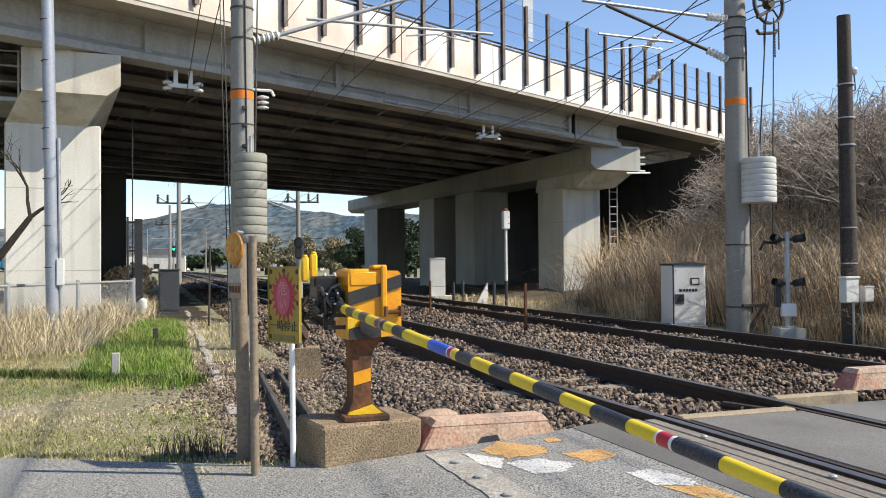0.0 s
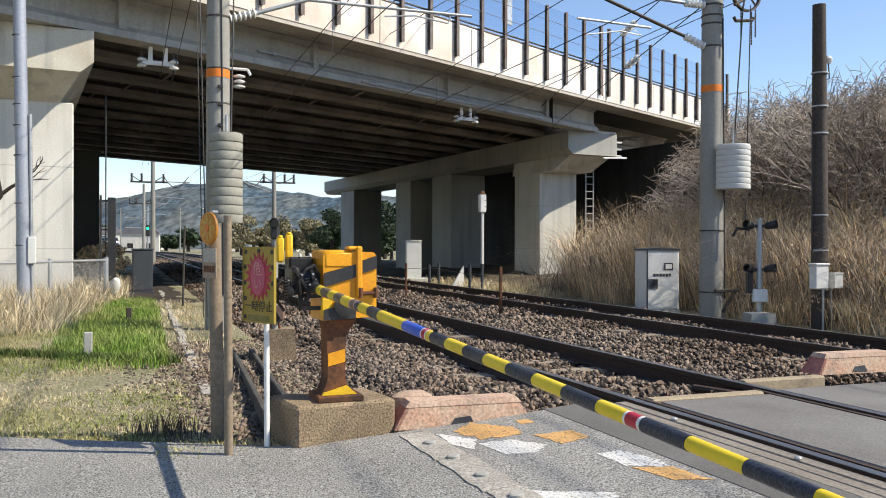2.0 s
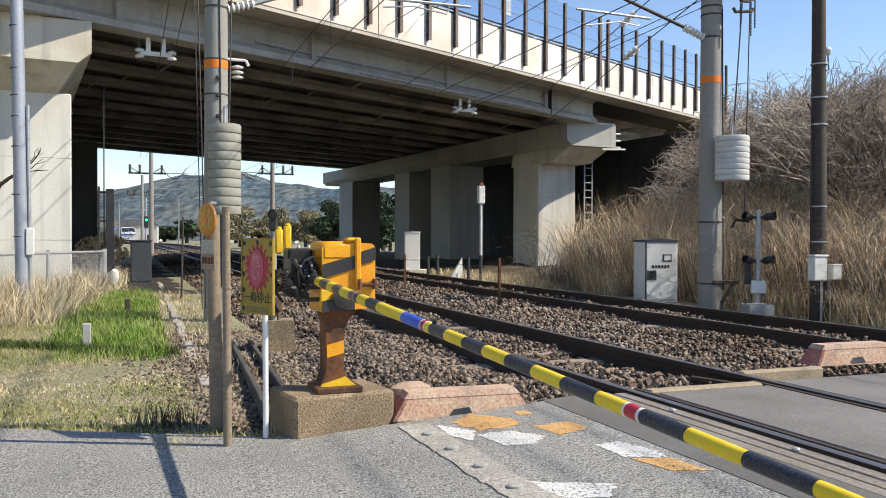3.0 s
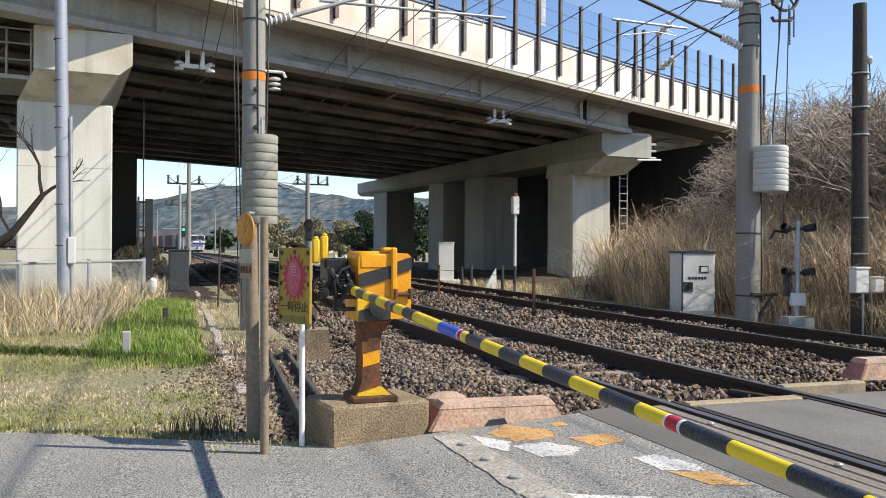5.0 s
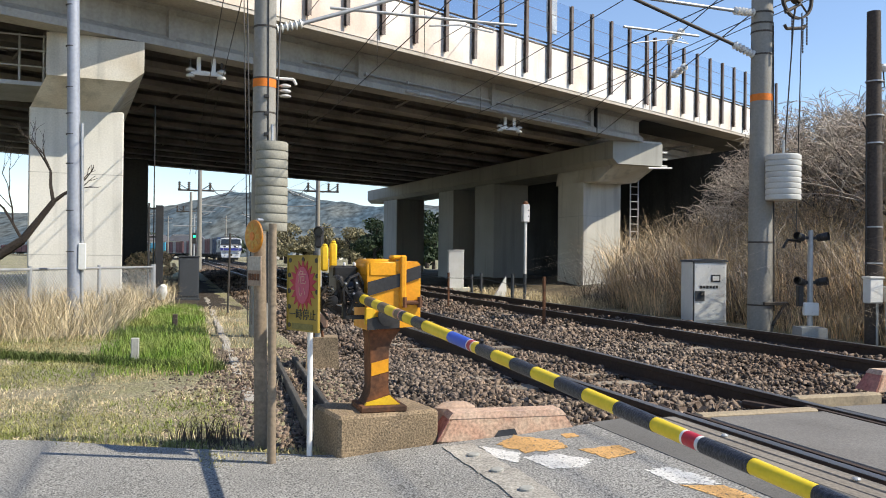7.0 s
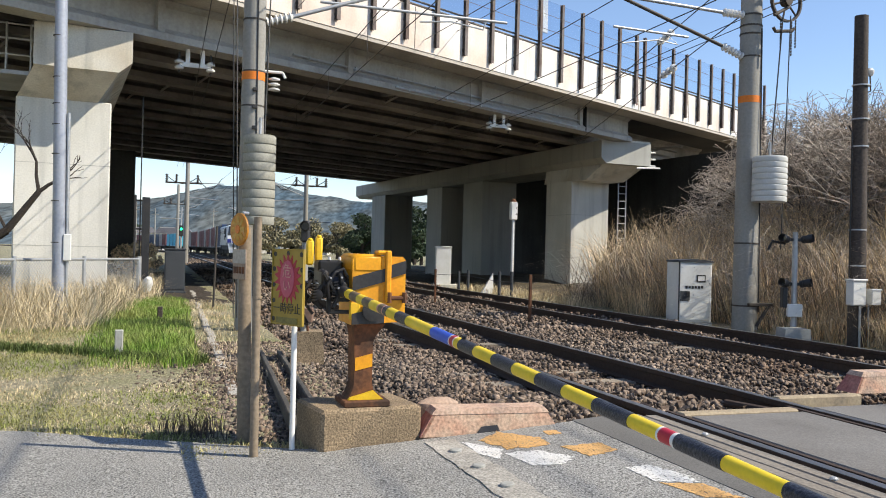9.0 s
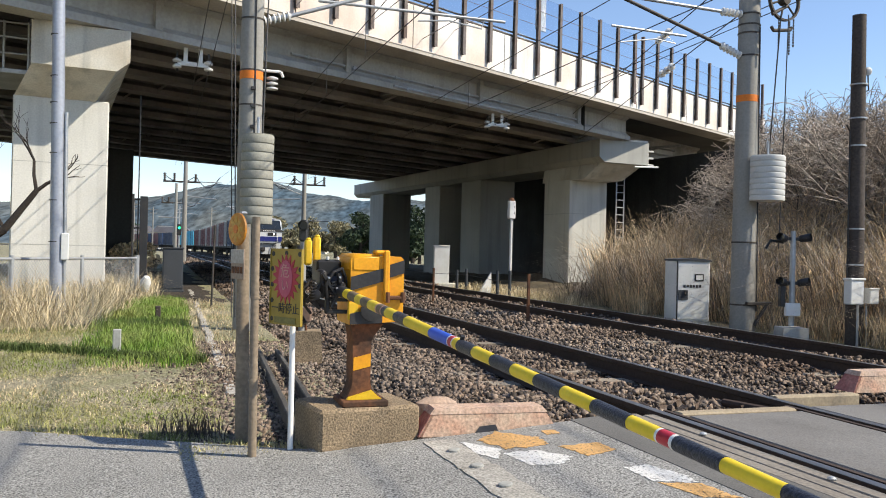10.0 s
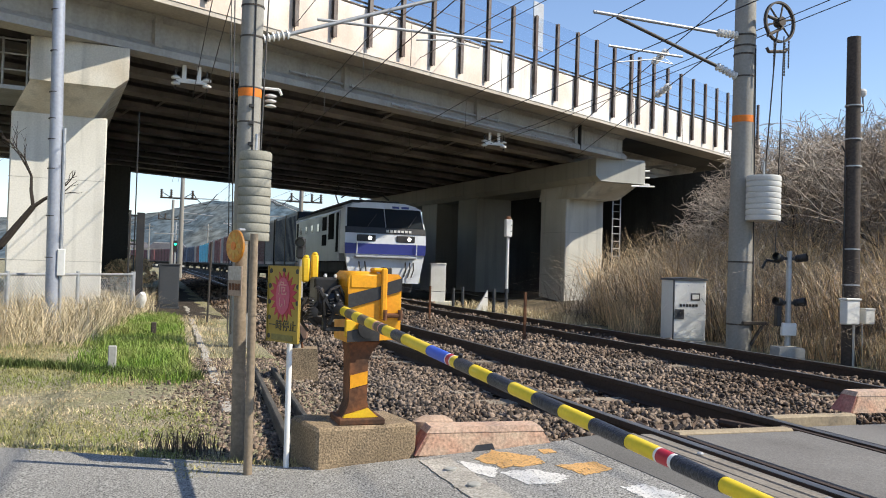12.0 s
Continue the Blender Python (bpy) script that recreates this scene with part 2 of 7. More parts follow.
# ---- paints and small materials ----
YELLOW = mat("safety_yellow", (0.78, 0.50, 0.02), 0.5, vary=0.08, grain=60, patch=6.0, second=(0.62, 0.33, 0.02), amount=0.5, bump=0.05)
BOX_YELLOW = mat("orange_yellow", (0.80, 0.36, 0.012), 0.45, vary=0.08, grain=60, patch=8.0, second=(0.58, 0.2, 0.012), amount=0.5, bump=0.05)
BLACK = mat("black_paint", (0.025, 0.025, 0.027), 0.5, vary=0.2, grain=60, patch=5.0, second=(0.05, 0.045, 0.04), bump=0.1)
BOOM_BLACK = mat("boom_black", (0.028, 0.03, 0.04), 0.42, vary=0.7, grain=160, patch=8.0, second=(0.035, 0.037, 0.045), bump=0.8, depth=0.003)
BOOM_YELLOW = mat("boom_yellow", (0.80, 0.58, 0.02), 0.45, vary=0.05, grain=100, patch=9.0, second=(0.65, 0.47, 0.02), amount=0.5, bump=0.05)
BOOM_DIM = mat("boom_dull", (0.16, 0.12, 0.07), 0.6, vary=0.2, grain=100, patch=9.0, bump=0.1)
BLUE = mat("boom_blue", (0.03, 0.10, 0.55), 0.4, vary=0.06, grain=80, patch=6.0, bump=0.03)
RED = mat("boom_red", (0.45, 0.015, 0.03), 0.4, vary=0.06, grain=80, patch=6.0, bump=0.03)
WHITE = mat("white_paint", (0.78, 0.77, 0.74), 0.55, vary=0.05, grain=40, patch=3.0, second=(0.6, 0.58, 0.52), bump=0.03)
RUST = mat("rusty_iron", (0.17, 0.065, 0.025), 0.85, vary=0.3, grain=50, patch=7.0, second=(0.05, 0.03, 0.02), amount=0.9, bump=0.3)
WOOD = mat("weathered_wood", (0.25, 0.195, 0.135), 0.85, vary=0.2, grain=45, patch=3.0, second=(0.17, 0.13, 0.09), streak=0.5, bump=0.3)
DARK_WOOD = mat("creosoted_wood", (0.055, 0.042, 0.034), 0.85, vary=0.3, grain=30, patch=1.5, second=(0.09, 0.075, 0.065), streak=0.5, bump=0.4)
# Faded yellow with the board's shaded face worked into the paint colour.
SIGN_YELLOW = mat("sign_yellow", (0.36, 0.255, 0.038), 0.5, vary=0.06, grain=40, patch=9.0, second=(0.27, 0.18, 0.035), bump=0.03)
SIGN_RED = mat("sign_red", (0.40, 0.03, 0.045), 0.55, vary=0.06, grain=60, patch=12.0, second=(0.42, 0.06, 0.10), bump=0.02)
SIGN_PINK = mat("sign_pink", (0.50, 0.10, 0.16), 0.55, vary=0.08, grain=60, patch=10.0, second=(0.42, 0.07, 0.1), bump=0.02)
PINK = mat("faded_pink", (0.60, 0.30, 0.26), 0.6, vary=0.1, grain=50, patch=10.0, bump=0.02)
KERB = mat("faded_red_kerb", (0.46, 0.275, 0.185), 0.85, vary=0.35, grain=60, patch=7.0, second=(0.47, 0.36, 0.26), amount=0.9, bump=0.4)
GREY_BOX = mat("grey_cabinet", (0.74, 0.74, 0.71), 0.5, vary=0.05, grain=20, patch=2.5, second=(0.62, 0.61, 0.57), streak=0.2, bump=0.03)
GREY_DARK = mat("dark_grey_cabinet", (0.05, 0.055, 0.062), 0.6, vary=0.06, grain=20, patch=2.0, bump=0.03)
ROAD_WHITE = mat("worn_white_marking", (0.72, 0.70, 0.66), 0.8, vary=0.15, grain=90, patch=8.0, second=(0.5, 0.48, 0.44), bump=0.5, worn=0.425)
ROAD_ORANGE = mat("worn_orange_marking", (0.66, 0.38, 0.14), 0.8, vary=0.18, grain=90, patch=9.0, second=(0.48, 0.3, 0.13), bump=0.5, worn=0.425)
PORCELAIN = mat("porcelain", (0.7, 0.69, 0.66), 0.25, vary=0.04, grain=30, patch=5.0, bump=0.0)
WIRE = mat("wire", (0.07, 0.065, 0.06), 0.5, 0.5, vary=0.1, grain=30, patch=3.0, bump=0.0)
TAN = mat("crossing_timber", (0.36, 0.29, 0.19), 0.85, vary=0.2, grain=50, patch=2.5, second=(0.26, 0.2, 0.14), streak=0.2, bump=0.4)
PANEL = mat("crossing_panel", (0.19, 0.18, 0.165), 0.85, vary=0.3, grain=110, patch=1.2, second=(0.13, 0.12, 0.11), amount=0.8, bump=0.35)
EDGE_PLANK = mat("edge_plank", (0.22, 0.195, 0.16), 0.85, vary=0.25, grain=50, patch=2.0, second=(0.14, 0.12, 0.10), piece=0.2, bump=0.4)
CLEAR = glass("clear_panel", (0.80, 0.86, 0.93))
SMALL_GLASS = mat("dark_lens", (0.02, 0.02, 0.022), 0.15, vary=0.05, grain=20, patch=5, bump=0.0)
WEIGHT = mat("weight_concrete", (0.31, 0.30, 0.25), 0.85, vary=0.12, grain=40, patch=3.0, second=(0.22, 0.21, 0.17), bump=0.2)
WEIGHT_PALE = mat("weight_pale", (0.60, 0.60, 0.58), 0.8, vary=0.06, grain=40, patch=3.0, second=(0.5, 0.5, 0.47), bump=0.15)

# ---- ground ----
ROAD_EDGE = 4.72


def road_height(n):
    if n >= 2.75:
        return 0.0
    if n >= 0.9:
        return -0.13 + 0.13 * (n - 0.9) / 1.85
    return max(-0.21, -0.13 - 0.025 * (0.9 - n))


def road_far_edge(n):
    if n >= 0.95:
        return ROAD_EDGE
    if n > -1.0:
        return ROAD_EDGE + 0.62 * (0.95 - n)
    return ROAD_EDGE + 1.21 + 0.12 * (-1.0 - n)


def ground_height(u, n):
    """The lie of the land across the whole site."""
    z = -0.24
    if n < 1.6:
        z = -0.20 - 0.012 * min(10.0, max(0.0, -n)) + (0.03 * noise.noise(Vector((u * 0.7, n * 0.7, 0))) if abs(u) < 60 and n > -30 else 0.0)
    if n > 9.6:
        z = -0.28 - 0.16 * min(4.0, max(0.0, n - 10.5)) * min(1.0, max(0.0, (u - 20) / 8))
    return z


def make_ground():
    s = Shape()
    us = [-1500, -400, -120, -40, -14, -6] + [i * 0.5 - 4 for i in range(90)] + [44, 52, 64, 90, 130, 200, 400, 900, 3000]
    ns = [-3000, -900, -300, -100, -40, -20] + [i * 0.5 - 14 for i in range(70)] + [22, 28, 40, 80, 200, 700, 3000]
    v = []
    for u in us:
        for n in ns:
            z = ground_height(u, n)
            near_side = u <= road_far_edge(n) - 0.5
            if near_side and u > -40 or 1.8 < n < 9.3:
                z -= 0.25
            v.append(at(u, n, z))
    w = len(ns)
    f = [(i * w + j, i * w + j + 1, (i + 1) * w + j + 1, (i + 1) * w + j) for i in range(len(us) - 1) for j in range(w - 1)]
    s.add(v, f)
    single("ground", s, EARTH, "bare earth and dry grass ground", "ground", kind="structure")


make_ground()


# ---- road and crossing ----
def make_road():
    s = Shape()
    ns = [-40, -20, -10, -6, -4, -3] + [i * 0.25 - 2.5 for i in range(20)] + [2.5, 2.74]
    v, f = [], []
    for n in ns:
        e = road_far_edge(n)
        for k in range(12):
            wob = 0.05 * noise.noise(Vector((n * 2.3, 3.0, 1.0)))
            u = e + wob + 0.04 if k == 11 else -30 + (e + wob + 30) * (k / 10) ** 0.35
            v.append(at(u, n, road_height(n) - (0.07 if k == 11 else 0.0)))
    for i in range(len(ns) - 1):
        for k in range(11):
            f.append((i * 12 + k, i * 12 + k + 1, (i + 1) * 12 + k + 1, (i + 1) * 12 + k)[::-1])
    s.add(v, f)
    single("road", s, ASPHALT, "coarse grey asphalt lane leading up to the crossing", "road", kind="structure")
    s = Shape()
    s.box(9.05, 40, -30, 5.3, -0.4, -0.02, TM(0, 0))
    single("road_beyond", s, ASPHALT, "asphalt road on the far side of the crossing", "road", kind="structure")


make_road()


# ---- bridge ----
EDGE_A = Vector((-7.36, 16.65, 0))         # a point under the deck's near edge
BR = 47.3                                  # the bridge's heading: local x runs along it
BM = pose(EDGE_A.x, EDGE_A.y, 0, 0, 0, BR)
DECK_W = 27.0
PA = 24.9                                  # the piers' heading: local y runs along them
LPM = pose(-7.0, 18.43, 0, 0, 0, PA)
RPM = pose(5.91, 33.51, 0, 0, 0, PA)


def make_bridge():
    b = thing("road_bridge", BM, "grey steel girder road bridge with stained white parapet over the tracks", "bridge")
    x0, x1 = -34.0, 33.2
    s = Shape()
    x2 = 62.0
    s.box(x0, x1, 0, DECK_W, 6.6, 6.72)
    part("deck", s, DECK, b, "concrete deck slab darkened for the shade beneath")
    s = Shape()
    s.prism([(0.0, 6.50), (0.0, 6.606), (-1.24, 6.606), (-1.24, 6.58)][::-1], x0, x1, pose(0, 0, 0, 0, 0, -90))
    part("overhang", s, SOFFIT, b, "stained underside of the deck's edge, paled for bounced light")
    # Unseen slab added beyond the deck's end to keep sun off the piers.
    s = Shape()
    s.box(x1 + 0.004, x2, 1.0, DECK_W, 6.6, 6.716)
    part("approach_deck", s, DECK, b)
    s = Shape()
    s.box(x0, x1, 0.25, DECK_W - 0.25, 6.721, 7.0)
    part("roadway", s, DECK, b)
    for k in range(12):
        y = 1.35 + k * 2.2
        s = Shape()
        half = [(0.30, 5.64), (0.30, 5.80), (0.10, 5.95), (0.10, 6.44), (0.26, 6.54), (0.26, 6.598)]
        outline = [(-a, z) for a, z in half[:1]] + half + [(-a, z) for a, z in half[:0:-1]]
        s.prism(outline, x0, x1 if k else 22.6, pose(0, y, 0, 0, 0, -90))
        if k == 0:
            for i in range(10):
                xx = -32.0 + 0.7 + i * 5.6
                s.box(xx - 0.09, xx + 0.09, y - 0.24, y - 0.09, 5.72, 6.56)
        part("girder", s, GIRDER if k == 0 else GIRDER_SHADED, b, "weathered concrete girder with a wide lower flange" if k == 0 else "")
    for i in range(12):
        xx = x0 + 2 + i * 5.4
        for k in range(11):
            y = 1.35 + k * 2.2
            s = Shape()
            s.box(xx - 0.05, xx + 0.05, y + 0.02, y + 2.18, 5.95, 6.03)
            s.rod((xx, y + 0.25, 5.74), (xx, y + 1.1, 5.95), 0.035, seg=5)
            s.rod((xx, y + 1.95, 5.74), (xx, y + 1.1, 5.95), 0.035, seg=5)
            part("cross_brace", s, GIRDER_SHADED, b)
    s = Shape()
    s.box(x0, x1, -0.02, 0.22, 6.606, 7.80)
    part("parapet", s, PARAPET, b, "white parapet streaked with rust")
    s = Shape()
    s.box(x0, x1, DECK_W - 0.22, DECK_W + 0.02, 6.606, 7.80)
    part("parapet", s, PARAPET, b, "white parapet streaked with rust")
    s = Shape()
    s.box(19.28, 19.34, 1.043, 1.25, 5.645, 6.59)
    part("joint", s, BLACK_JOINT, b, "dark expansion joint")
    for y, z, r, xa, xb in ((1.0, 5.72, 0.035, 9.5, 18.6), (1.18, 6.02, 0.03, 6.0, 19.0)):
        s = Shape()
        s.rod((xa, y, z), (xb, y, z), r, seg=8)
        for i in range(int((xb - xa) / 1.6)):
            s.box(xa + 0.5 + i * 1.6, xa + 0.56 + i * 1.6, y - r - 0.01, 1.06 if z < 5.9 else 1.26, z - r - 0.01, z + r + 0.01)
        part("conduit", s, STEEL, b, "grey conduit clipped along the girder", True)
    # drip strips and seams of the fascia
    for i in range(16):
        s = Shape()
        s.box(x0 + 3.2 + 4.0 * i, x0 + 3.225 + 4.0 * i, -0.024, -0.0205, 6.62, 7.79)
        part("seam", s, BLACK_JOINT, b, "dark seam in the parapet")
    # noise barrier along the near edge
    xs = [20.85 - 1.205 * k for k in range(46)][::-1] + [21.45 + 1.12 * k for k in range(11)]
    for k, x in enumerate(xs):
        s = Shape()
        s.box(x - 0.06, x + 0.06, -0.15, -0.142, 6.78, 9.38)
        s.box(x - 0.06, x + 0.06, -0.058, -0.05, 6.78, 9.38)
        s.box(x - 0.005, x + 0.005, -0.142, -0.058, 6.78, 9.38)
        for z in (6.9, 7.3, 7.65):
            s.box(x - 0.045, x + 0.045, -0.05, -0.02, z, z + 0.07)
        part("barrier_post", s, BARRIER_POST, b, "brown-grey steel barrier post")
        if k:
            a = xs[k - 1]
            if -6 < x and x - a > 0.9:
                s = Shape()
                s.box(a + 0.065, x - 0.065, -0.104, -0.096, 7.88, 9.34)
                p = part("barrier_panel", s, CLEAR, b, "clear plastic panel")
                p.visible_shadow = False
            for z in (8.36, 8.85):
                s = Shape()
                s.rod((a, -0.15, z + 0.01), (x, -0.15, z + 0.01), 0.008, seg=4)
                part("retaining_wire", s, BARRIER_POST, b)
    for z, r in ((7.84, 0.045), (7.96, 0.03)):
        s = Shape()
        s.rod((x0, 0.02, z), (x1, 0.02, z), r, seg=8)
        part("coping_rail", s, DARK_STEEL, b, "dark coping pipe")
    s = Shape()
    s.rod((20.98, -0.09, 6.75), (20.98, -0.09, 9.2), 0.03, seg=8)
    part("drain_pipe", s, RUST_PIPE, b, "rusty red drain pipe")
    s = Shape()
    s.bevel_box(14.95, 15.5, 0.10, 0.14, 8.35, 9.95, 0.01)
    part("sign_back", s, STEEL, b, "back of a grey road sign")
    s = Shape()
    s.rod((15.22, 0.17, 7.4), (15.22, 0.17, 9.9), 0.04, seg=8)
    part("sign_post", s, STEEL, b)
    return b


# Paler than the deck: light bounced up from the ground is in this colour.
SOFFIT = mat("edge_soffit_lit", (0.50, 0.455, 0.39), 0.85, vary=0.12, grain=14, patch=0.5, second=(0.34, 0.30, 0.25), amount=0.8, bump=0.1)
BLACK_JOINT = mat("joint_black", (0.02, 0.02, 0.02), 0.8)
BARRIER_POST = mat("barrier_post", (0.17, 0.145, 0.13), 0.6, 0.2, vary=0.2, grain=20, patch=2.0, second=(0.10, 0.06, 0.045), amount=0.8, bump=0.1)
RUST_PIPE = mat("rust_pipe", (0.18, 0.055, 0.03), 0.8, vary=0.2, grain=30, patch=3.0)
bridge = make_bridge()


CAP_STAINED = mat("stained_cap", (0.66, 0.64, 0.57), 0.85, vary=0.1, grain=28, patch=0.7, second=(0.36, 0.27, 0.16), amount=0.55, streak=0.6, bump=0.15)


def make_pier(name, m, cols, length, r0, r1, low, cut0, cut1, cap, inner):
    p = thing(name, m, "concrete bridge pier with a hammerhead cap on rectangular columns", "bridge pier", "bridge piers")
    s = Shape()
    s.prism([(r0, 4.72 + cut0 * 0.85), (r0 + cut0, 4.72), (r1 - cut1, 4.72), (r1, 4.72 + cut1 * 0.85), (r1, 5.62), (r0, 5.62)], 0, length)
    part("cap", s, cap, p, "concrete cap with rain stains")
    for k, (c0, c1, y0, y1) in enumerate(cols):
        s = Shape()
        s.bevel_box(c0, c1, y0, y1, low, 4.72 if k else 4.20, 0.03)
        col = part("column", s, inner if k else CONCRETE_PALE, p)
        if k == 0:
            for z in (0.93, 2.75):
                s = Shape()
                s.box(c0 - 0.003, c1 + 0.003, y0 - 0.003, y1 + 0.003, z, z + 0.012)
                part("formwork_joint", s, CONCRETE, col, "dark formwork joint line")
    return p


# Inner columns and the right cap take darker concrete for the deck's shade.
left_pier = make_pier("bridge_pier", LPM, [(-2.3, -0.35, 1.0, 4.0), (-1.6, 1.35, 16, 20), (-1.6, 1.35, 23, 27)], 28, -1.95, 0.0, -0.8, 0.02, 0.27, CAP_STAINED, SHADE_DARK)
right_pier = make_pier("bridge_pier", RPM, [(0.2, 2.1, 2.39, 4.42), (0.2, 2.18, 10.62, 12.87), (0.2, 2.18, 15.65, 17.75), (0.2, 2.18, 24.74, 27.3)], 30.2, 0.0, 2.4, -1.6, 0.25, 0.05, CONCRETE, CONCRETE)


def pier_details():
    # haunches that carry the caps out over the columns
    for p, b0, b1, t0, t1, y0, y1 in ((left_pier, -2.3, -0.66, -1.93, -0.27, 0.3, 5.0), (right_pier, 0.2, 2.1, 0.3, 2.33, 0.6, 4.6)):
        s = Shape()
        s.add([(b0, y0 + 0.75, 4.15), (b1, y0 + 0.75, 4.15), (b1, y1, 4.15), (b0, y1, 4.15), (t0, y0 - 0.28, 4.722), (t1, y0 - 0.28, 4.722), (t1, y1, 4.722), (t0, y1, 4.722)],
              ((0, 3, 2, 1), (4, 5, 6, 7), (0, 1, 5, 4), (1, 2, 6, 5), (2, 3, 7, 6), (3, 0, 4, 7)))
        part("haunch", s, CAP_STAINED, p)
    s = Shape()
    s.bevel_box(-1.9, -0.98, 0.02, 1.3, 5.62, 5.72, 0.01)
    part("bearing_sill", s, CONCRETE_PALE, left_pier, "bright bearing sill")
    s = Shape()
    s.bevel_box(1.1, 2.38, 0.02, 1.3, 5.62, 5.70, 0.01)
    part("bearing_sill", s, CONCRETE_PALE, right_pier, "bright bearing sill")
    for k in range(10):
        for p, y in ((left_pier, 1.2 + 2.5 * k), (right_pier, 1.2 + 2.5 * k)):
            x = -0.9 if p is left_pier else 1.2
            s = Shape()
            s.bevel_box(x - 0.25, x + 0.25, y, y + 0.5, 5.62, 5.66, 0.01)
            part("bearing", s, DARK_STEEL, p, "dark steel bearing")
    # inspection cage beside the left cap
    g = thing("inspection_platform", LPM, "galvanised steel inspection platform beside the pier cap", "platform")
    s = Shape()
    s.bevel_box(-3.6, -1.98, 0.9, 3.2, 4.62, 4.72, 0.01)
    part("floor_grating", s, STEEL, g)
    for x in (-3.55, -3.0, -2.5, -2.02):
        s = Shape()
        s.rod((x, 0.92, 4.72), (x, 0.92, 5.75), 0.028, seg=6)
        part("upright", s, STEEL, g)
    for z in (5.05, 5.4, 5.72):
        s = Shape()
        s.rod((-3.58, 0.92, z), (-1.98, 0.92, z), 0.022, seg=6)
        part("handrail", s, STEEL, g)


pier_details()


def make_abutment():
    # Backing wall added so the openings look dark; its shade is in the colour.
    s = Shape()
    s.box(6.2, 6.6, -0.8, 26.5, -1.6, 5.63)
    single("abutment_wall", s, SHADE_DARK, "abutment wall added and coloured near black for the deep shade under the bridge", "wall", RPM, "structure")


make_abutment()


def make_pier_ladder():
    t = thing("pier_ladder", RPM, "galvanised ladder and conduits beside the pier column", "ladder")
    for x in (2.45, 2.85):
        s = Shape()
        s.rod((x, 2.2, -0.5), (x, 2.2, 4.6), 0.03, seg=6)
        part("stile", s, STEEL, t)
    for i in range(15):
        s = Shape()
        s.rod((2.45, 2.2, -0.1 + i * 0.32), (2.85, 2.2, -0.1 + i * 0.32), 0.018, seg=6)
        part("rung", s, STEEL, t)
    for k in range(3):
        s = Shape()
        s.rod((2.42, 0.2, 4.75 + 0.28 * k), (2.75, 0.15, 4.75 + 0.28 * k), 0.04, seg=6)
        part("pipe_stub", s, WHITE, t, "white pipe stub")
    s = Shape()
    s.rod((1.6, -0.15, 4.6), (2.8, -0.1, 4.66), 0.035, seg=6)
    part("conduit", s, WHITE, t, "white conduit under the cap")


make_pier_ladder()


# ---- tracks ----
def track_bed():
    s = Shape()
    prof = [(1.75, -0.42), (2.15, -0.24), (2.6, -0.17), (4.8, -0.17), (5.4, -0.24), (6.2, -0.17), (8.35, -0.17), (8.9, -0.25), (9.5, -0.45)]
    ss = [4.6 + i * 0.8 for i in range(60)] + [54, 62, 72, 84, 100, 118, 135, 150, 170, 190, 210, 240, 270, 300, 340]
    v = []
    for q in ss:
        for n, z in prof:
            p, _ = line_at(q, n)
            v.append(p + Vector((0, 0, z)))
    w = len(prof)
    f = [(i * w + j, i * w + j + 1, (i + 1) * w + j + 1, (i + 1) * w + j) for i in range(len(ss) - 1) for j in range(w - 1)]
    s.add(v, f)
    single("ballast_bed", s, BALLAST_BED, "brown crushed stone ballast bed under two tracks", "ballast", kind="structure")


RAIL_PROFILE = [(-0.064, -0.153), (0.064, -0.153), (0.064, -0.142), (0.012, -0.125), (0.012, -0.045), (0.033, -0.035), (0.033, -0.002), (-0.033, -0.002), (-0.033, -0.035), (-0.012, -0.045), (-0.012, -0.125), (-0.064, -0.142)]


def rail(n):
    s, top = Shape(), Shape()
    ss = [-30, 0, 30, 60, 90, 118] + [118 + 8 * i for i in range(1, 28)]
    v, vt = [], []
    for q in ss:
        p, h = line_at(q, n)
        c, d = math.cos(radians(h)), math.sin(radians(h))
        v += [p + Vector((x * c, x * d, z)) for x, z in RAIL_PROFILE]
        vt += [p + Vector((x * c, x * d, z)) for x, z in ((-0.03, 0.001), (0.03, 0.001))]
    w = len(RAIL_PROFILE)
    s.add(v, [(i * w + j, i * w + (j + 1) % w, (i + 1) * w + (j + 1) % w, (i + 1) * w + j) for i in range(len(ss) - 1) for j in range(w)])
    top.add(vt, [(2 * i, 2 * i + 1, 2 * i + 3, 2 * i + 2) for i in range(len(ss) - 1)])
    r = thing("rail", Matrix(), "rusty steel rail with a worn bright top", "rail", "rails")
    part("rail_body", s, RAIL_RUST, r)
    part("running_surface", top, RAIL_TOP, r, "bright worn running surface")


track_bed()
for c in (NEAR, FAR):
    for side in (-1, 1):
        rail(c + side * GAUGE / 2)


# ---- catenary masts ----
def mast(name, u, n, r0, r1, band, top):
    t = thing(name, TM(u, n, -0.4), "grey concrete catenary mast with an orange band", "mast", "catenary masts")
    s = Shape()
    s.rod((0, 0, 0), (0, 0, top + 0.4), r0, r1, 20)
    part("pole", s, POLE, t, smooth=True)
    s = Shape()
    rb = r0 + (r1 - r0) * (band + 0.4) / (top + 0.4) + 0.004
    s.rod((0, 0, band + 0.4), (0, 0, band + 0.52), rb, rb, 20)
    part("band", s, ORANGE, t, "orange painted band", True)
    return t


mast_near = mast("catenary_mast", 12.6, 1.22, 0.18, 0.14, 3.42, 9.0)
mast_far = mast("catenary_mast", 12.6, 9.85, 0.22, 0.16, 3.78, 9.0)


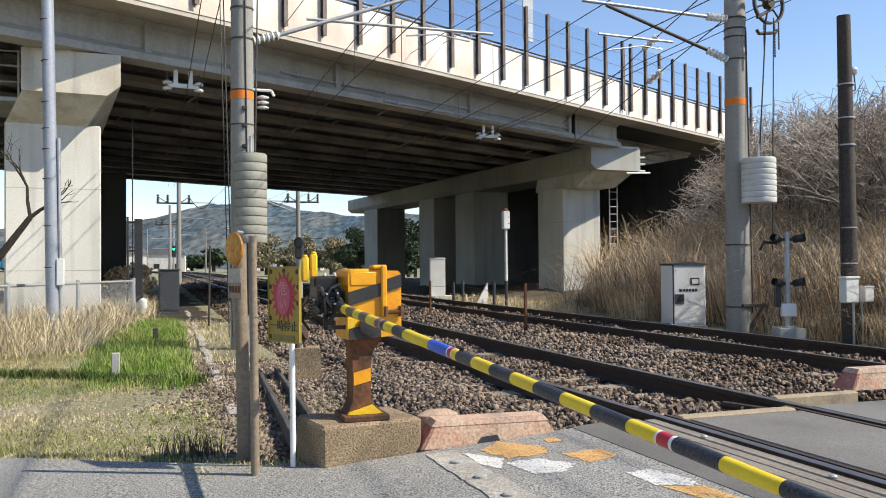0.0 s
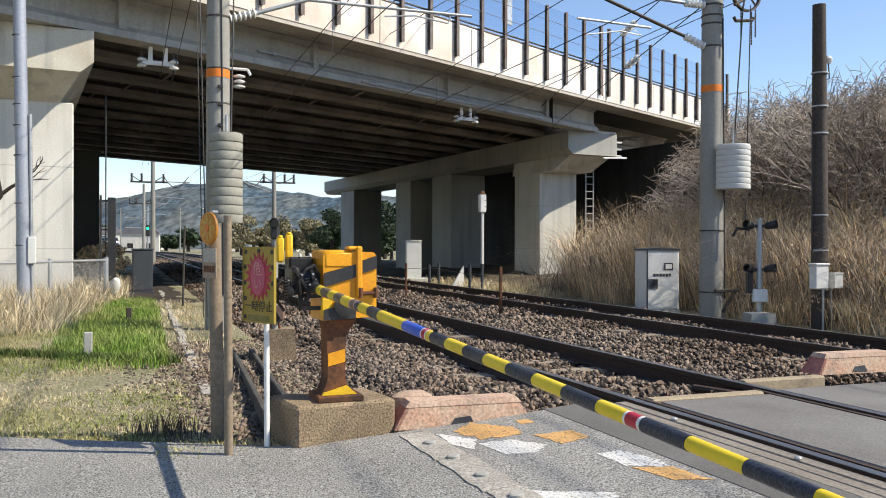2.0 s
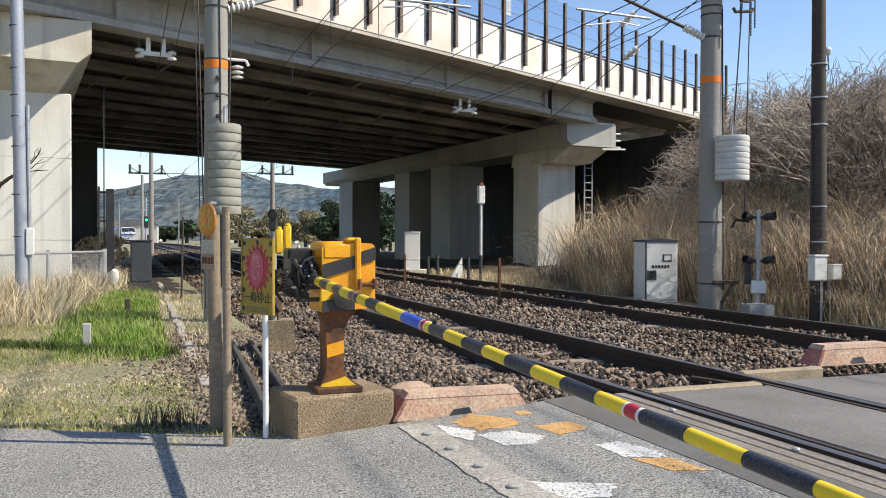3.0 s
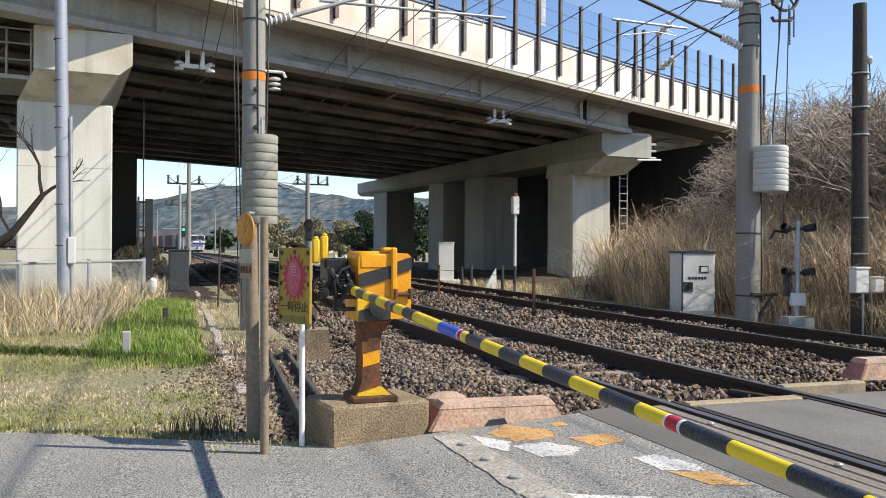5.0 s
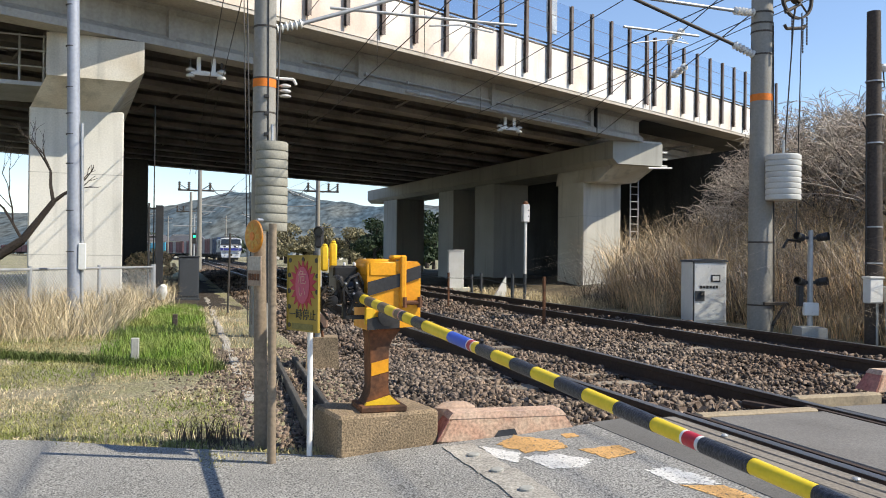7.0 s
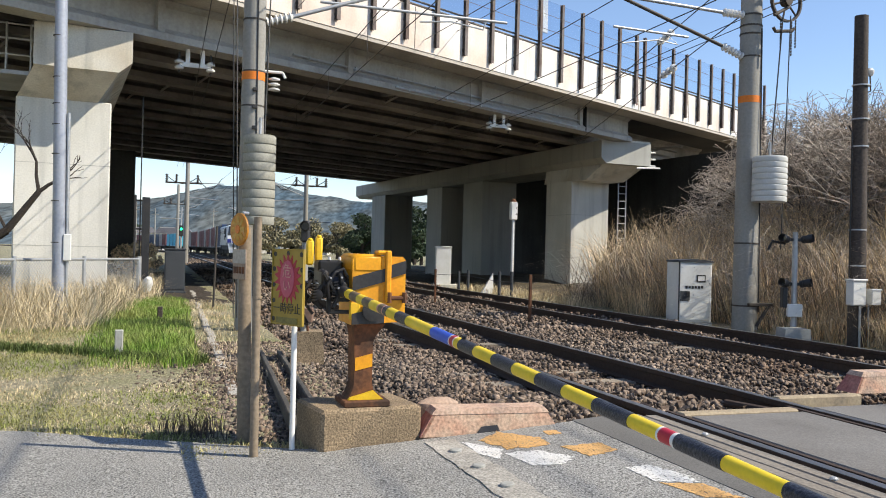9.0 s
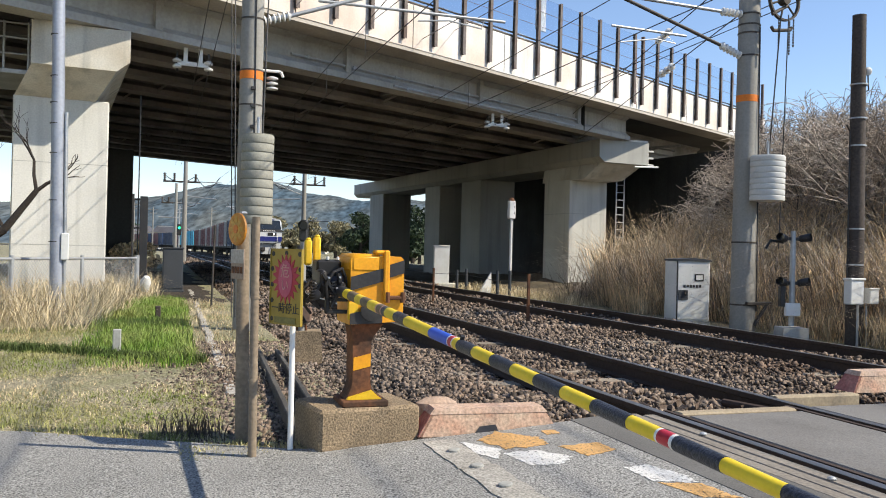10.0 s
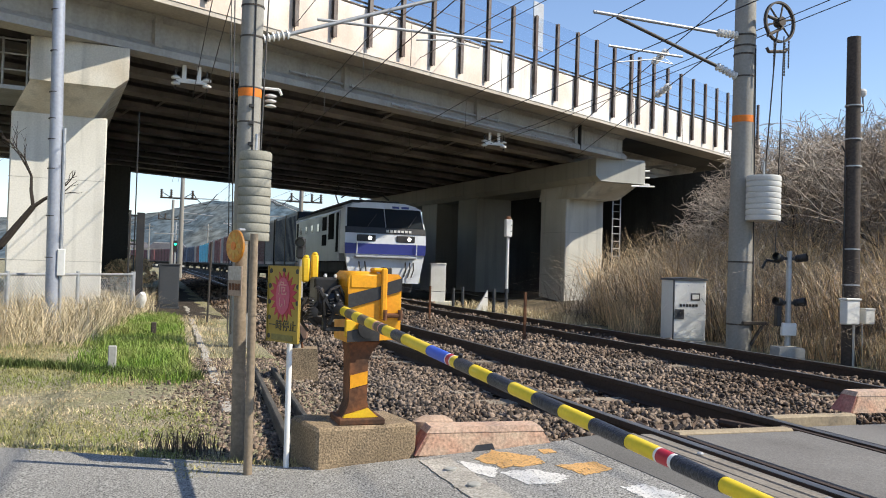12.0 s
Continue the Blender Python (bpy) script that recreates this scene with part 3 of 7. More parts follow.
# ---- hills ----
def make_hills():
    s = Shape()
    prof = [(-900, 30), (-420, 48), (-305, 54), (-274, 58.5), (-246, 64), (-226, 73), (-206, 74), (-172, 78), (-150, 73), (-127, 64), (-104, 62), (-82, 60), (-40, 62), (0, 60), (60, 45), (200, 40), (500, 30), (1200, 20)]
    xs = [-600 + 5 * i for i in range(220)]
    rows = 46
    v = []
    for k in range(rows):
        t = k / (rows - 1)
        for x in xs:
            h = np.interp(x, [p[0] for p in prof], [p[1] for p in prof])
            up = math.sin(t * math.pi / 2) ** 1.3
            bumpy = 4.0 * noise.noise(Vector((x * 0.03, t * 6, 0))) * up + (1.4 * noise.noise(Vector((x * 0.07, t * 23, 4))) + 1.0 * noise.noise(Vector((x * 0.17, t * 56, 9)))) * min(1.0, up * 3)
            v.append(Vector((x, 520 + 330 * t, h * 0.84 * up + bumpy - 1.0)))
    w = len(xs)
    s.add(v, [(k * w + i, k * w + i + 1, (k + 1) * w + i + 1, (k + 1) * w + i) for k in range(rows - 1) for i in range(w - 1)])
    single("hills", s, HILL, "distant wooded hills tinted with haze blue", "hills", kind="structure", smooth=True)


make_hills()

# ---- the crossing's surface ----
def make_crossing():
    m = TM(0, 0)
    e = 4.55
    half = GAUGE / 2
    c = thing("level_crossing", Matrix(), "worn concrete and timber crossing deck laid between the rails", "level crossing", kind="structure")
    # slabs between and beside the rails
    for k, (a, b) in enumerate(((NEAR - half + 0.12, NEAR + half - 0.12), (NEAR + half + 0.075, FAR - half - 0.075), (FAR - half + 0.12, FAR + half - 0.12), (FAR + half + 0.075, 9.05))):
        u0 = -8.0
        for j in range(3):
            s = Shape()
            s.bevel_box(a, b, u0 + j * 4.27, min(e + (0.55 if k else 0.1), u0 + (j + 1) * 4.27 - 0.012), -0.16, -0.004 - 0.004 * (k == 1), 0.012, m)
            part("slab", s, PANEL, c)
    # timber and concrete strips on the outer side of the near rail
    for j, (a, b, mm) in enumerate(((2.76, 2.85, EDGE_PLANK), (2.856, 2.944, EDGE_PLANK), (2.95, 3.04, EDGE_PLANK))):
        s = Shape()
        s.bevel_box(a, b, -8, 4.85 - 0.06 * j, -0.16, -0.003 - 0.002 * (j % 2), 0.008, m)
        part("plank", s, mm, c, "grey-brown worn edging plank")
    # timbers at the ends of the deck
    s = Shape()
    s.bevel_box(NEAR - half + 0.11, NEAR + half - 0.11, 4.70, 4.80, -0.16, 0.0, 0.012, m)
    part("end_timber", s, TAN, c, "pale timber end sill")
    s = Shape()
    s.bevel_box(NEAR + half + 0.08, 5.1, 5.13, 5.22, -0.16, 0.0, 0.012, m)
    part("end_timber", s, TAN, c, "pale timber end sill")
    # flared check rails
    for a, sg in ((NEAR - half + 0.085, 1), (NEAR + half - 0.085, -1), (FAR - half + 0.085, 1), (FAR + half - 0.085, -1)):
        s = Shape()
        s.box(a - 0.016, a + 0.016, -8, 4.85, -0.14, -0.004, m)
        p0, p1 = at(4.85, a, -0.07), at(5.35, a + sg * 0.13, -0.07)
        s.rod(p0, p1, 0.035, 0.03, 8)
        part("check_rail", s, RAIL_RUST, c, "rusty flared check rail")
    for u, n in ((3.15, 2.97), (4.12, 2.97), (3.9, 4.62), (1.6, 2.97)):
        s = Shape()
        s.turned([(0.02, 0), (0.02, 0.006), (0.012, 0.012)], 10, TM(u, n, 0.0))
        part("bolt_head", s, STEEL, c, "pale bolt head")


make_crossing()


def make_edge_strip():
    """Concrete strip sunk in the asphalt by the near rail, and the strip at the road's edge."""
    s = Shape()
    s.prism([(2.45, -0.2), (2.745, -0.2), (2.745, 0.003), (2.45, -0.018)], -8, 4.75, TM(0, 0))
    single("pavement_strip", s, ASPHALT_OLD, "smooth asphalt strip beside the crossing", "pavement", kind="structure")
    g = thing("gutter_strip", Matrix(), "cracked pale concrete edge strip set in the road", "kerb", kind="structure")
    slope = math.degrees(math.atan(0.13 / 1.85))
    rnd = random.Random(17)
    for i in range(7):
        u1 = 4.63 - i * 0.60
        a, b = -0.085 + rnd.uniform(-0.012, 0.008), 0.085 + rnd.uniform(-0.008, 0.014)
        m = TM(u1, 1.55 + 0.012 * i, road_height(1.55 + 0.012 * i)) @ pose(0, 0, 0, 0, -slope, 0)
        out = [(a, -0.596), (b, -0.596)]
        out += [(b + rnd.uniform(-0.010, 0.008), -0.596 + 0.0745 * k) for k in range(1, 8)] + [(b, 0), (a, 0)]
        out += [(a + rnd.uniform(-0.008, 0.010), -0.0745 * k) for k in range(1, 8)]
        s = Shape()
        s.plate(out, -0.05, 0.006, m)
        part("kerb_stone", s, GUTTER, g)
    for u, n in ((4.36, 1.555), (4.02, 1.56), (3.66, 1.565), (3.3, 1.575)):
        s = Shape()
        s.turned([(0.034, 0), (0.034, 0.012), (0.026, 0.016), (0.012, 0.0165)], 16, TM(u, n, road_height(n) + 0.004) @ pose(0, 0, 0, 0, -slope, 0))
        part("stud", s, CONCRETE, g, "round grey stud")


make_edge_strip()


def marking(name, corners, material, label, seed):
    """A worn patch of paint with a ragged edge, lying on the asphalt; corners are (along, across)."""
    rnd = random.Random(seed)
    cu = sum(c[0] for c in corners) / len(corners)
    cn = sum(c[1] for c in corners) / len(corners)
    out = []
    for i, (u0, n0) in enumerate(corners):
        u1, n1 = corners[(i + 1) % len(corners)]
        for k in range(14):
            t = k / 14
            d = Vector((u0 + (u1 - u0) * t - cu, n0 + (n1 - n0) * t - cn, 0))
            wob = 1 + 0.16 * noise.noise(Vector((d.x * 22, d.y * 22, seed))) + 0.10 * noise.noise(Vector((d.x * 70, d.y * 70, seed))) + rnd.uniform(-0.03, 0.03)
            out.append((d.y * wob, d.x * wob))
    s = Shape()
    s.plate(out, 0.0, 0.0015)
    slope = math.degrees(math.atan(0.13 / 1.85))
    m = TM(cu, cn, road_height(cn) + 0.0015) @ pose(0, 0, 0, 0, -slope, 0)
    single(name, s, material, label, "road marking", m, "structure")


for j, (om, corners) in enumerate((
        (1, ((4.55, 1.76), (4.29, 1.83), (4.27, 2.08), (4.44, 2.10), (4.68, 1.93))),
        (1, ((4.58, 2.17), (4.47, 2.16), (4.47, 2.24), (4.56, 2.25))),
        (1, ((4.20, 2.11), (3.96, 2.15), (4.00, 2.34), (4.19, 2.33))),
        (0, ((4.21, 1.78), (3.92, 1.82), (3.88, 1.97), (3.98, 2.07), (4.20, 1.96))),
        (0, ((4.56, 1.66), (4.26, 1.65), (4.11, 1.72), (4.30, 1.80))),
        (0, ((3.70, 2.20), (3.43, 2.21), (3.32, 2.38), (3.45, 2.39), (3.69, 2.33))),
        (1, ((3.40, 2.22), (3.14, 2.27), (3.06, 2.41), (3.31, 2.38))),
        (0, ((3.51, 1.51), (3.16, 1.51), (3.00, 1.84), (3.12, 1.97), (3.31, 1.70))))):
    marking("road_marking", corners, ROAD_ORANGE if om else ROAD_WHITE, "worn orange road paint" if om else "worn white road paint", 40 + j)


# ---- gate machine ----
def make_foundation():
    s = Shape()
    s.bevel_box(0, 0.62, 0, 0.46, -0.2, 0.245, 0.018)
    single("foundation_block", s, CONCRETE_DARK, "stained brown exposed-aggregate concrete foundation block", "concrete block", TM(4.69, 0.88, -0.145, 9))


make_foundation()


IRON = mat("greasy_iron", (0.016, 0.016, 0.017), 0.45, vary=0.2, grain=60, patch=6.0, second=(0.035, 0.028, 0.022), bump=0.1)


def make_gate():
    g = thing("crossing_gate", TM(4.80, 1.05, 0.10), "yellow and black level crossing gate machine with lowered striped boom", "crossing gate")
    s = Shape()
    s.bevel_box(-0.03, 0.24, -0.04, 0.24, 0.0, 0.035, 0.006)
    part("base_plate", s, RUST, g, "dark rusty base plate")
    s = Shape()
    s.prism([(0.0, 0.035), (0.21, 0.035), (0.19, 0.055), (0.155, 0.09), (0.145, 0.13), (0.145, 0.36), (0.16, 0.40), (0.215, 0.47), (0.02, 0.47), (0.035, 0.40), (0.04, 0.13), (0.03, 0.09), (0.015, 0.055)], 0.03, 0.20)
    ped = part("pedestal", s, RUST, g, "rusty cast iron pedestal with worn yellow paint")
    s = Shape()
    s.prism([(0.0, 0.037), (0.21, 0.037), (0.185, 0.056), (0.15, 0.088), (0.06, 0.062), (0.012, 0.05)], 0.0, 0.028)
    part("flange", s, YELLOW, ped, "worn yellow foot flange")
    s = Shape()
    s.prism([(0.042, 0.20), (0.143, 0.225), (0.143, 0.30), (0.042, 0.275)], 0.026, 0.0295)
    part("paint_band", s, BOX_YELLOW, ped, "worn orange paint band")
    # housing with a rounded lid
    s = Shape()
    z0, z1, x1 = 0.47, 0.865, 0.315
    s.prism([(0.0, z0), (x1, z0 + 0.02), (x1, z1 - 0.02), (x1 - 0.02, z1), (0.02, z1), (0.0, z1 - 0.02)], -0.03, 0.33)
    s.bevel_box(-0.005, 0.185, -0.036, 0.335, z1 - 0.10, z1 + 0.012, 0.022)
    h = part("housing", s, BOX_YELLOW, g, "orange yellow steel housing", True)
    for k, out in enumerate(([(0.0, 0.665), (0.19, 0.72), (0.19, 0.795), (0.0, 0.745)], [(0.22, 0.74), (x1, 0.77), (x1, 0.845), (0.22, 0.815)], [(0.0, 0.472), (0.19, 0.482), (0.19, 0.575), (0.0, 0.535)])):
        s = Shape()
        s.prism(out, -0.0405, -0.0365)
        part("stripe", s, BLACK, h, "black diagonal stripe")
    s = Shape()
    s.bevel_box(0.19, 0.225, -0.055, 0.0, 0.60, 0.90, 0.008)
    s.bevel_box(0.14, 0.225, -0.045, 0.05, 0.875, 0.90, 0.01)
    part("lid_clamp", s, BOX_YELLOW, h, "yellow lid clamp")
    s = Shape()
    s.bevel_box(0.20, 0.325, -0.06, -0.03, 0.615, 0.64, 0.008)
    s.rod((0.215, -0.05, 0.60), (0.215, -0.05, 0.66), 0.014, seg=8)
    s.rod((0.305, -0.05, 0.60), (0.305, -0.05, 0.66), 0.014, seg=8)
    part("hinge", s, RUST, h, "orange rusty hinge")
    s = Shape()
    s.turned([(0.05, 0), (0.062, 0.01), (0.062, 0.022), (0.03, 0.03)], 14, pose(0.12, -0.037, 0.555, 90, 0, 0))
    part("shaft_cover", s, BLACK, h, "grey round shaft cover", True)
    # crank and balance gear on the boom's side
    s = Shape()
    s.rod((-0.16, 0.10, 0.70), (0.0, 0.10, 0.70), 0.045, seg=14)
    s.bevel_box(-0.17, -0.13, 0.0, 0.20, 0.62, 0.78, 0.012)
    part("crank_hub", s, IRON, g, "black cast crank hub", True)
    for x in (-0.145, -0.035):
        s = Shape()
        s.bevel_box(-0.014, 0.014, -0.05, 0.19, -0.035, 0.035, 0.008, pose(x, 0.03, 0.69, 28, 0, 0))
        part("crank_arm", s, IRON, g)
    s = Shape()
    s.bevel_box(-0.165, -0.02, 0.14, 0.30, 0.70, 0.835, 0.012)
    part("balance_weight", s, IRON, g, "black balance weight")
    for x, y, z, tilt, l in ((-0.19, 0.02, 0.66, 38, 0.17), (-0.12, -0.01, 0.70, -32, 0.15), (-0.075, -0.02, 0.64, 24, 0.16), (-0.20, 0.10, 0.60, -50, 0.14), (-0.055, 0.0, 0.71, -12, 0.12)):
        s = Shape()
        s.bevel_box(-0.011, 0.011, -0.016, 0.016, -l / 2, l / 2, 0.005, pose(x, y, z, 0, tilt, 0))
        lever = part("lever", s, IRON, g, "black forged lever")
        s = Shape()
        s.rod((x - 0.004, y - 0.03, z + l * 0.25), (x - 0.004, y + 0.02, z + l * 0.25), 0.006, seg=8)
        part("pin", s, STEEL, lever, "bare steel pin")
    for x in (-0.21, -0.095):
        s = Shape()
        s.path([(x + 0.018 * math.cos(i * 1.05), -0.01 + 0.018 * math.sin(i * 1.05), 0.60 + 0.0028 * i) for i in range(44)], 0.0045, 5)
        part("spring", s, IRON, g, "dark coil spring")
    for pts in (((-0.02, 0.0, 0.74), (-0.05, -0.02, 0.79), (-0.10, -0.03, 0.77), (-0.14, -0.03, 0.70), (-0.13, -0.02, 0.62)), ((-0.22, 0.05, 0.72), (-0.255, 0.03, 0.66), (-0.25, 0.03, 0.58), (-0.21, 0.04, 0.53))):
        s = Shape()
        s.path(pts, 0.009, 7)
        part("cable", s, IRON, g, "black bent cable")
    s = Shape()
    s.turned([(0.026, 0), (0.03, 0.008), (0.03, 0.02), (0.012, 0.026)], 16, pose(-0.19, -0.005, 0.64, 90, 0, -20))
    part("crank_disc", s, IRON, g, "black crank disc", True)
    for x in (-0.10, -0.04):
        s = Shape()
        s.turned([(0.008, 0), (0.010, 0.008), (0.006, 0.02)], 10, pose(x, 0.15, 0.836))
        part("terminal_knob", s, PORCELAIN, g, "white terminal knob", True)
    s = Shape()
    for z in (0.53, 0.60):
        s.bevel_box(-0.13, 0.0, 0.02, 0.06, z, z + 0.022, 0.004)
    s.bevel_box(-0.13, -0.105, 0.02, 0.06, 0.53, 0.66, 0.004)
    part("bracket", s, BLACK, g, "black steel bracket")
    s = Shape()
    s.bevel_box(-0.01, 0.05, -0.034, 0.0, 0.50, 0.60, 0.006)
    part("cable_box", s, YELLOW, g, "dull yellow cable box")
    for x, y, zt in ((-0.185, 0.34, 0.965), (-0.125, 0.38, 0.985)):
        s = Shape()
        s.bevel_box(x - 0.022, x + 0.022, y - 0.022, y + 0.022, 0.80, zt - 0.012, 0.01)
        s.bevel_box(x - 0.014, x + 0.016, y - 0.02, y + 0.02, zt - 0.02, zt, 0.008)
        w = part("weight_cover", s, YELLOW, g, "bright yellow square cover", True)
    s = Shape()
    s.path([(-0.20, 0.30, 0.70), (-0.235, 0.33, 0.62), (-0.235, 0.33, 0.52), (-0.20, 0.3, 0.45)], 0.016, 8)
    part("cable_loop", s, BLACK, g, "black cable loop")
    # the boom, from its socket towards the road
    inv = g.matrix_basis.inverted()

    def boom_point(u):
        return inv @ at(u, 1.0, 0.62 + (u - 1.2) * 0.0395)

    def radius(u):
        return 0.0105 + 0.0037 * max(u, 0.6)

    boom = part("boom", Shape().rod(boom_point(4.85), boom_point(4.62), 0.034, 0.031, 16), BLACK, g, "black boom socket", True)
    marks = []
    u = 4.62
    marks += [(4.62, 4.50, BOOM_YELLOW), (4.50, 4.33, BOOM_DIM), (4.33, 4.20, BOOM_YELLOW), (4.20, 4.05, BOOM_DIM), (4.05, 3.89, BOOM_YELLOW), (3.89, 3.87, PINK), (3.87, 3.80, BOOM_DIM), (3.80, 3.78, PINK), (3.78, 3.72, BOOM_BLACK), (3.72, 3.57, BOOM_YELLOW), (3.57, 3.41, BOOM_BLACK), (3.41, 3.25, BOOM_YELLOW)]
    marks += [(3.25, 3.07, BOOM_YELLOW), (3.07, 2.855, BLUE), (2.855, 2.845, WHITE), (2.845, 2.81, RED), (2.81, 2.80, WHITE), (2.80, 2.755, BOOM_YELLOW), (2.755, 2.61, BOOM_BLACK)]
    u = 2.61
    while u > 1.8:
        marks += [(u, u - 0.16, BOOM_YELLOW), (u - 0.16, u - 0.32, BOOM_BLACK)]
        u -= 0.32
    marks += [(1.65, 1.538, BOOM_YELLOW), (1.538, 1.53, WHITE), (1.53, 1.487, RED), (1.487, 1.475, WHITE), (1.475, 1.325, BOOM_BLACK)]
    u = 1.325
    while u > -1.4:
        marks += [(u, u - 0.16, BOOM_YELLOW), (u - 0.16, u - 0.32, BOOM_BLACK)]
        u -= 0.32
    for a, b, mm in marks:
        s = Shape().rod(boom_point(a), boom_point(b), radius(a) + (0.0008 if mm is BOOM_BLACK else 0), radius(b) + (0.0008 if mm is BOOM_BLACK else 0), 18)
        part("sleeve", s, mm, boom, {BOOM_YELLOW: "yellow sleeve", BOOM_BLACK: "black ribbed sleeve", BLUE: "blue sleeve", RED: "red reflective sleeve", WHITE: "white tape", PINK: "faded tape", BOOM_DIM: "dull brown worn sleeve"}[mm], True)
    s = Shape().rod(boom_point(2.76), boom_point(2.74) + Vector((0, 0, 0.035)), 0.008, seg=6)
    part("clip", s, BLACK, boom, "black clip")


make_gate()


# ---- signs and posts by the gate ----
def text_mesh(words, size, align="CENTER"):
    cu = bpy.data.curves.new("words", "FONT")
    cu.body, cu.size, cu.align_x, cu.align_y, cu.extrude = words, size, align, "CENTER", 0.001
    ob = bpy.data.objects.new("words", cu)
    scene.collection.objects.link(ob)
    bpy.context.view_layer.update()
    me = bpy.data.meshes.new_from_object(ob.evaluated_get(bpy.context.evaluated_depsgraph_get()))
    bpy.data.objects.remove(ob)
    return me


def make_signpost():
    p = at(4.84, 0.70, -0.16)
    t = thing("warning_sign", pose(p.x, p.y, p.z, 0, 0, -44), "yellow warning sign with red burst on a white post", "sign")
    s = Shape()
    s.rod((0.03, 0.03, 0), (0.03, 0.024, 1.12), 0.016, seg=12)
    part("post", s, WHITE, t, "white painted steel post", True)
    w, z0, z1 = 0.15, 0.725, 1.155
    s = Shape()
    s.bevel_box(-w, w, -0.006, 0.006, z0, z1, 0.003)
    board = part("board", s, SIGN_YELLOW, t, "faded yellow board, darkened for its shaded face")
    s = Shape()
    for a, b, c, d in ((-w, w, z0, z0 + 0.006), (-w, w, z1 - 0.006, z1), (-w, -w + 0.006, z0, z1), (w - 0.006, w, z0, z1)):
        s.box(a, b, -0.012, -0.005, c, d)
    part("rim", s, SIGN_YELLOW, board, "raised rim")
    out = []
    for i in range(36):
        a = 2 * math.pi * i / 36
        k = 1.0 if i % 2 else 0.68 + 0.05 * math.sin(5 * a)
        out.append((0.13 * k * math.cos(a), 0.985 + 0.145 * k * math.sin(a)))
    s = Shape()
    s.prism(out, -0.009, -0.0055)
    part("burst", s, SIGN_RED, board, "red jagged burst")
    s = Shape()
    s.prism([(0.066 * math.cos(2 * math.pi * i / 24), 0.985 + 0.105 * math.sin(2 * math.pi * i / 24)) for i in range(24)], -0.0125, -0.0095)
    part("centre_patch", s, SIGN_PINK, board, "faded pink centre")
    for i in range(9):
        x, z = ((-0.125, 1.125), (0.0, 1.13), (0.125, 1.125), (-0.132, 1.04), (0.132, 1.04), (-0.132, 0.95), (0.132, 0.95), (-0.13, 0.86), (-0.13, 0.755))[i]
        s = Shape()
        s.turned([(0.014, 0), (0.014, 0.003)], 12, pose(x, -0.0055, z, 90, 0, 0))
        part("dot", s, BLACK, board, "black round dot")
    for words, x, z, size, mm, nm in (("危", 0.0, 1.025, 0.085, PINK, "pale character"), ("い", 0.0, 0.945, 0.075, PINK, "pale character"), ("一時停止", 0.0, 0.815, 0.066, BLACK, "black lettering")):
        me = text_mesh(words, size)
        ob = new("lettering", me)
        me.materials.clear()
        me.materials.append(mm)
        ob.matrix_basis = pose(x, -0.0145 if mm is PINK else -0.0085, z, 90, 0, 0)
        ob.parent = board
        tagged(ob, nm)
    s = Shape()
    s.box(-0.10, 0.10, -0.010, -0.0055, 0.735, 0.768)
    part("worn_plate", s, mat("worn_olive", (0.22, 0.19, 0.06), 0.7, grain=60, patch=9), board, "dull olive worn strip")


make_signpost()


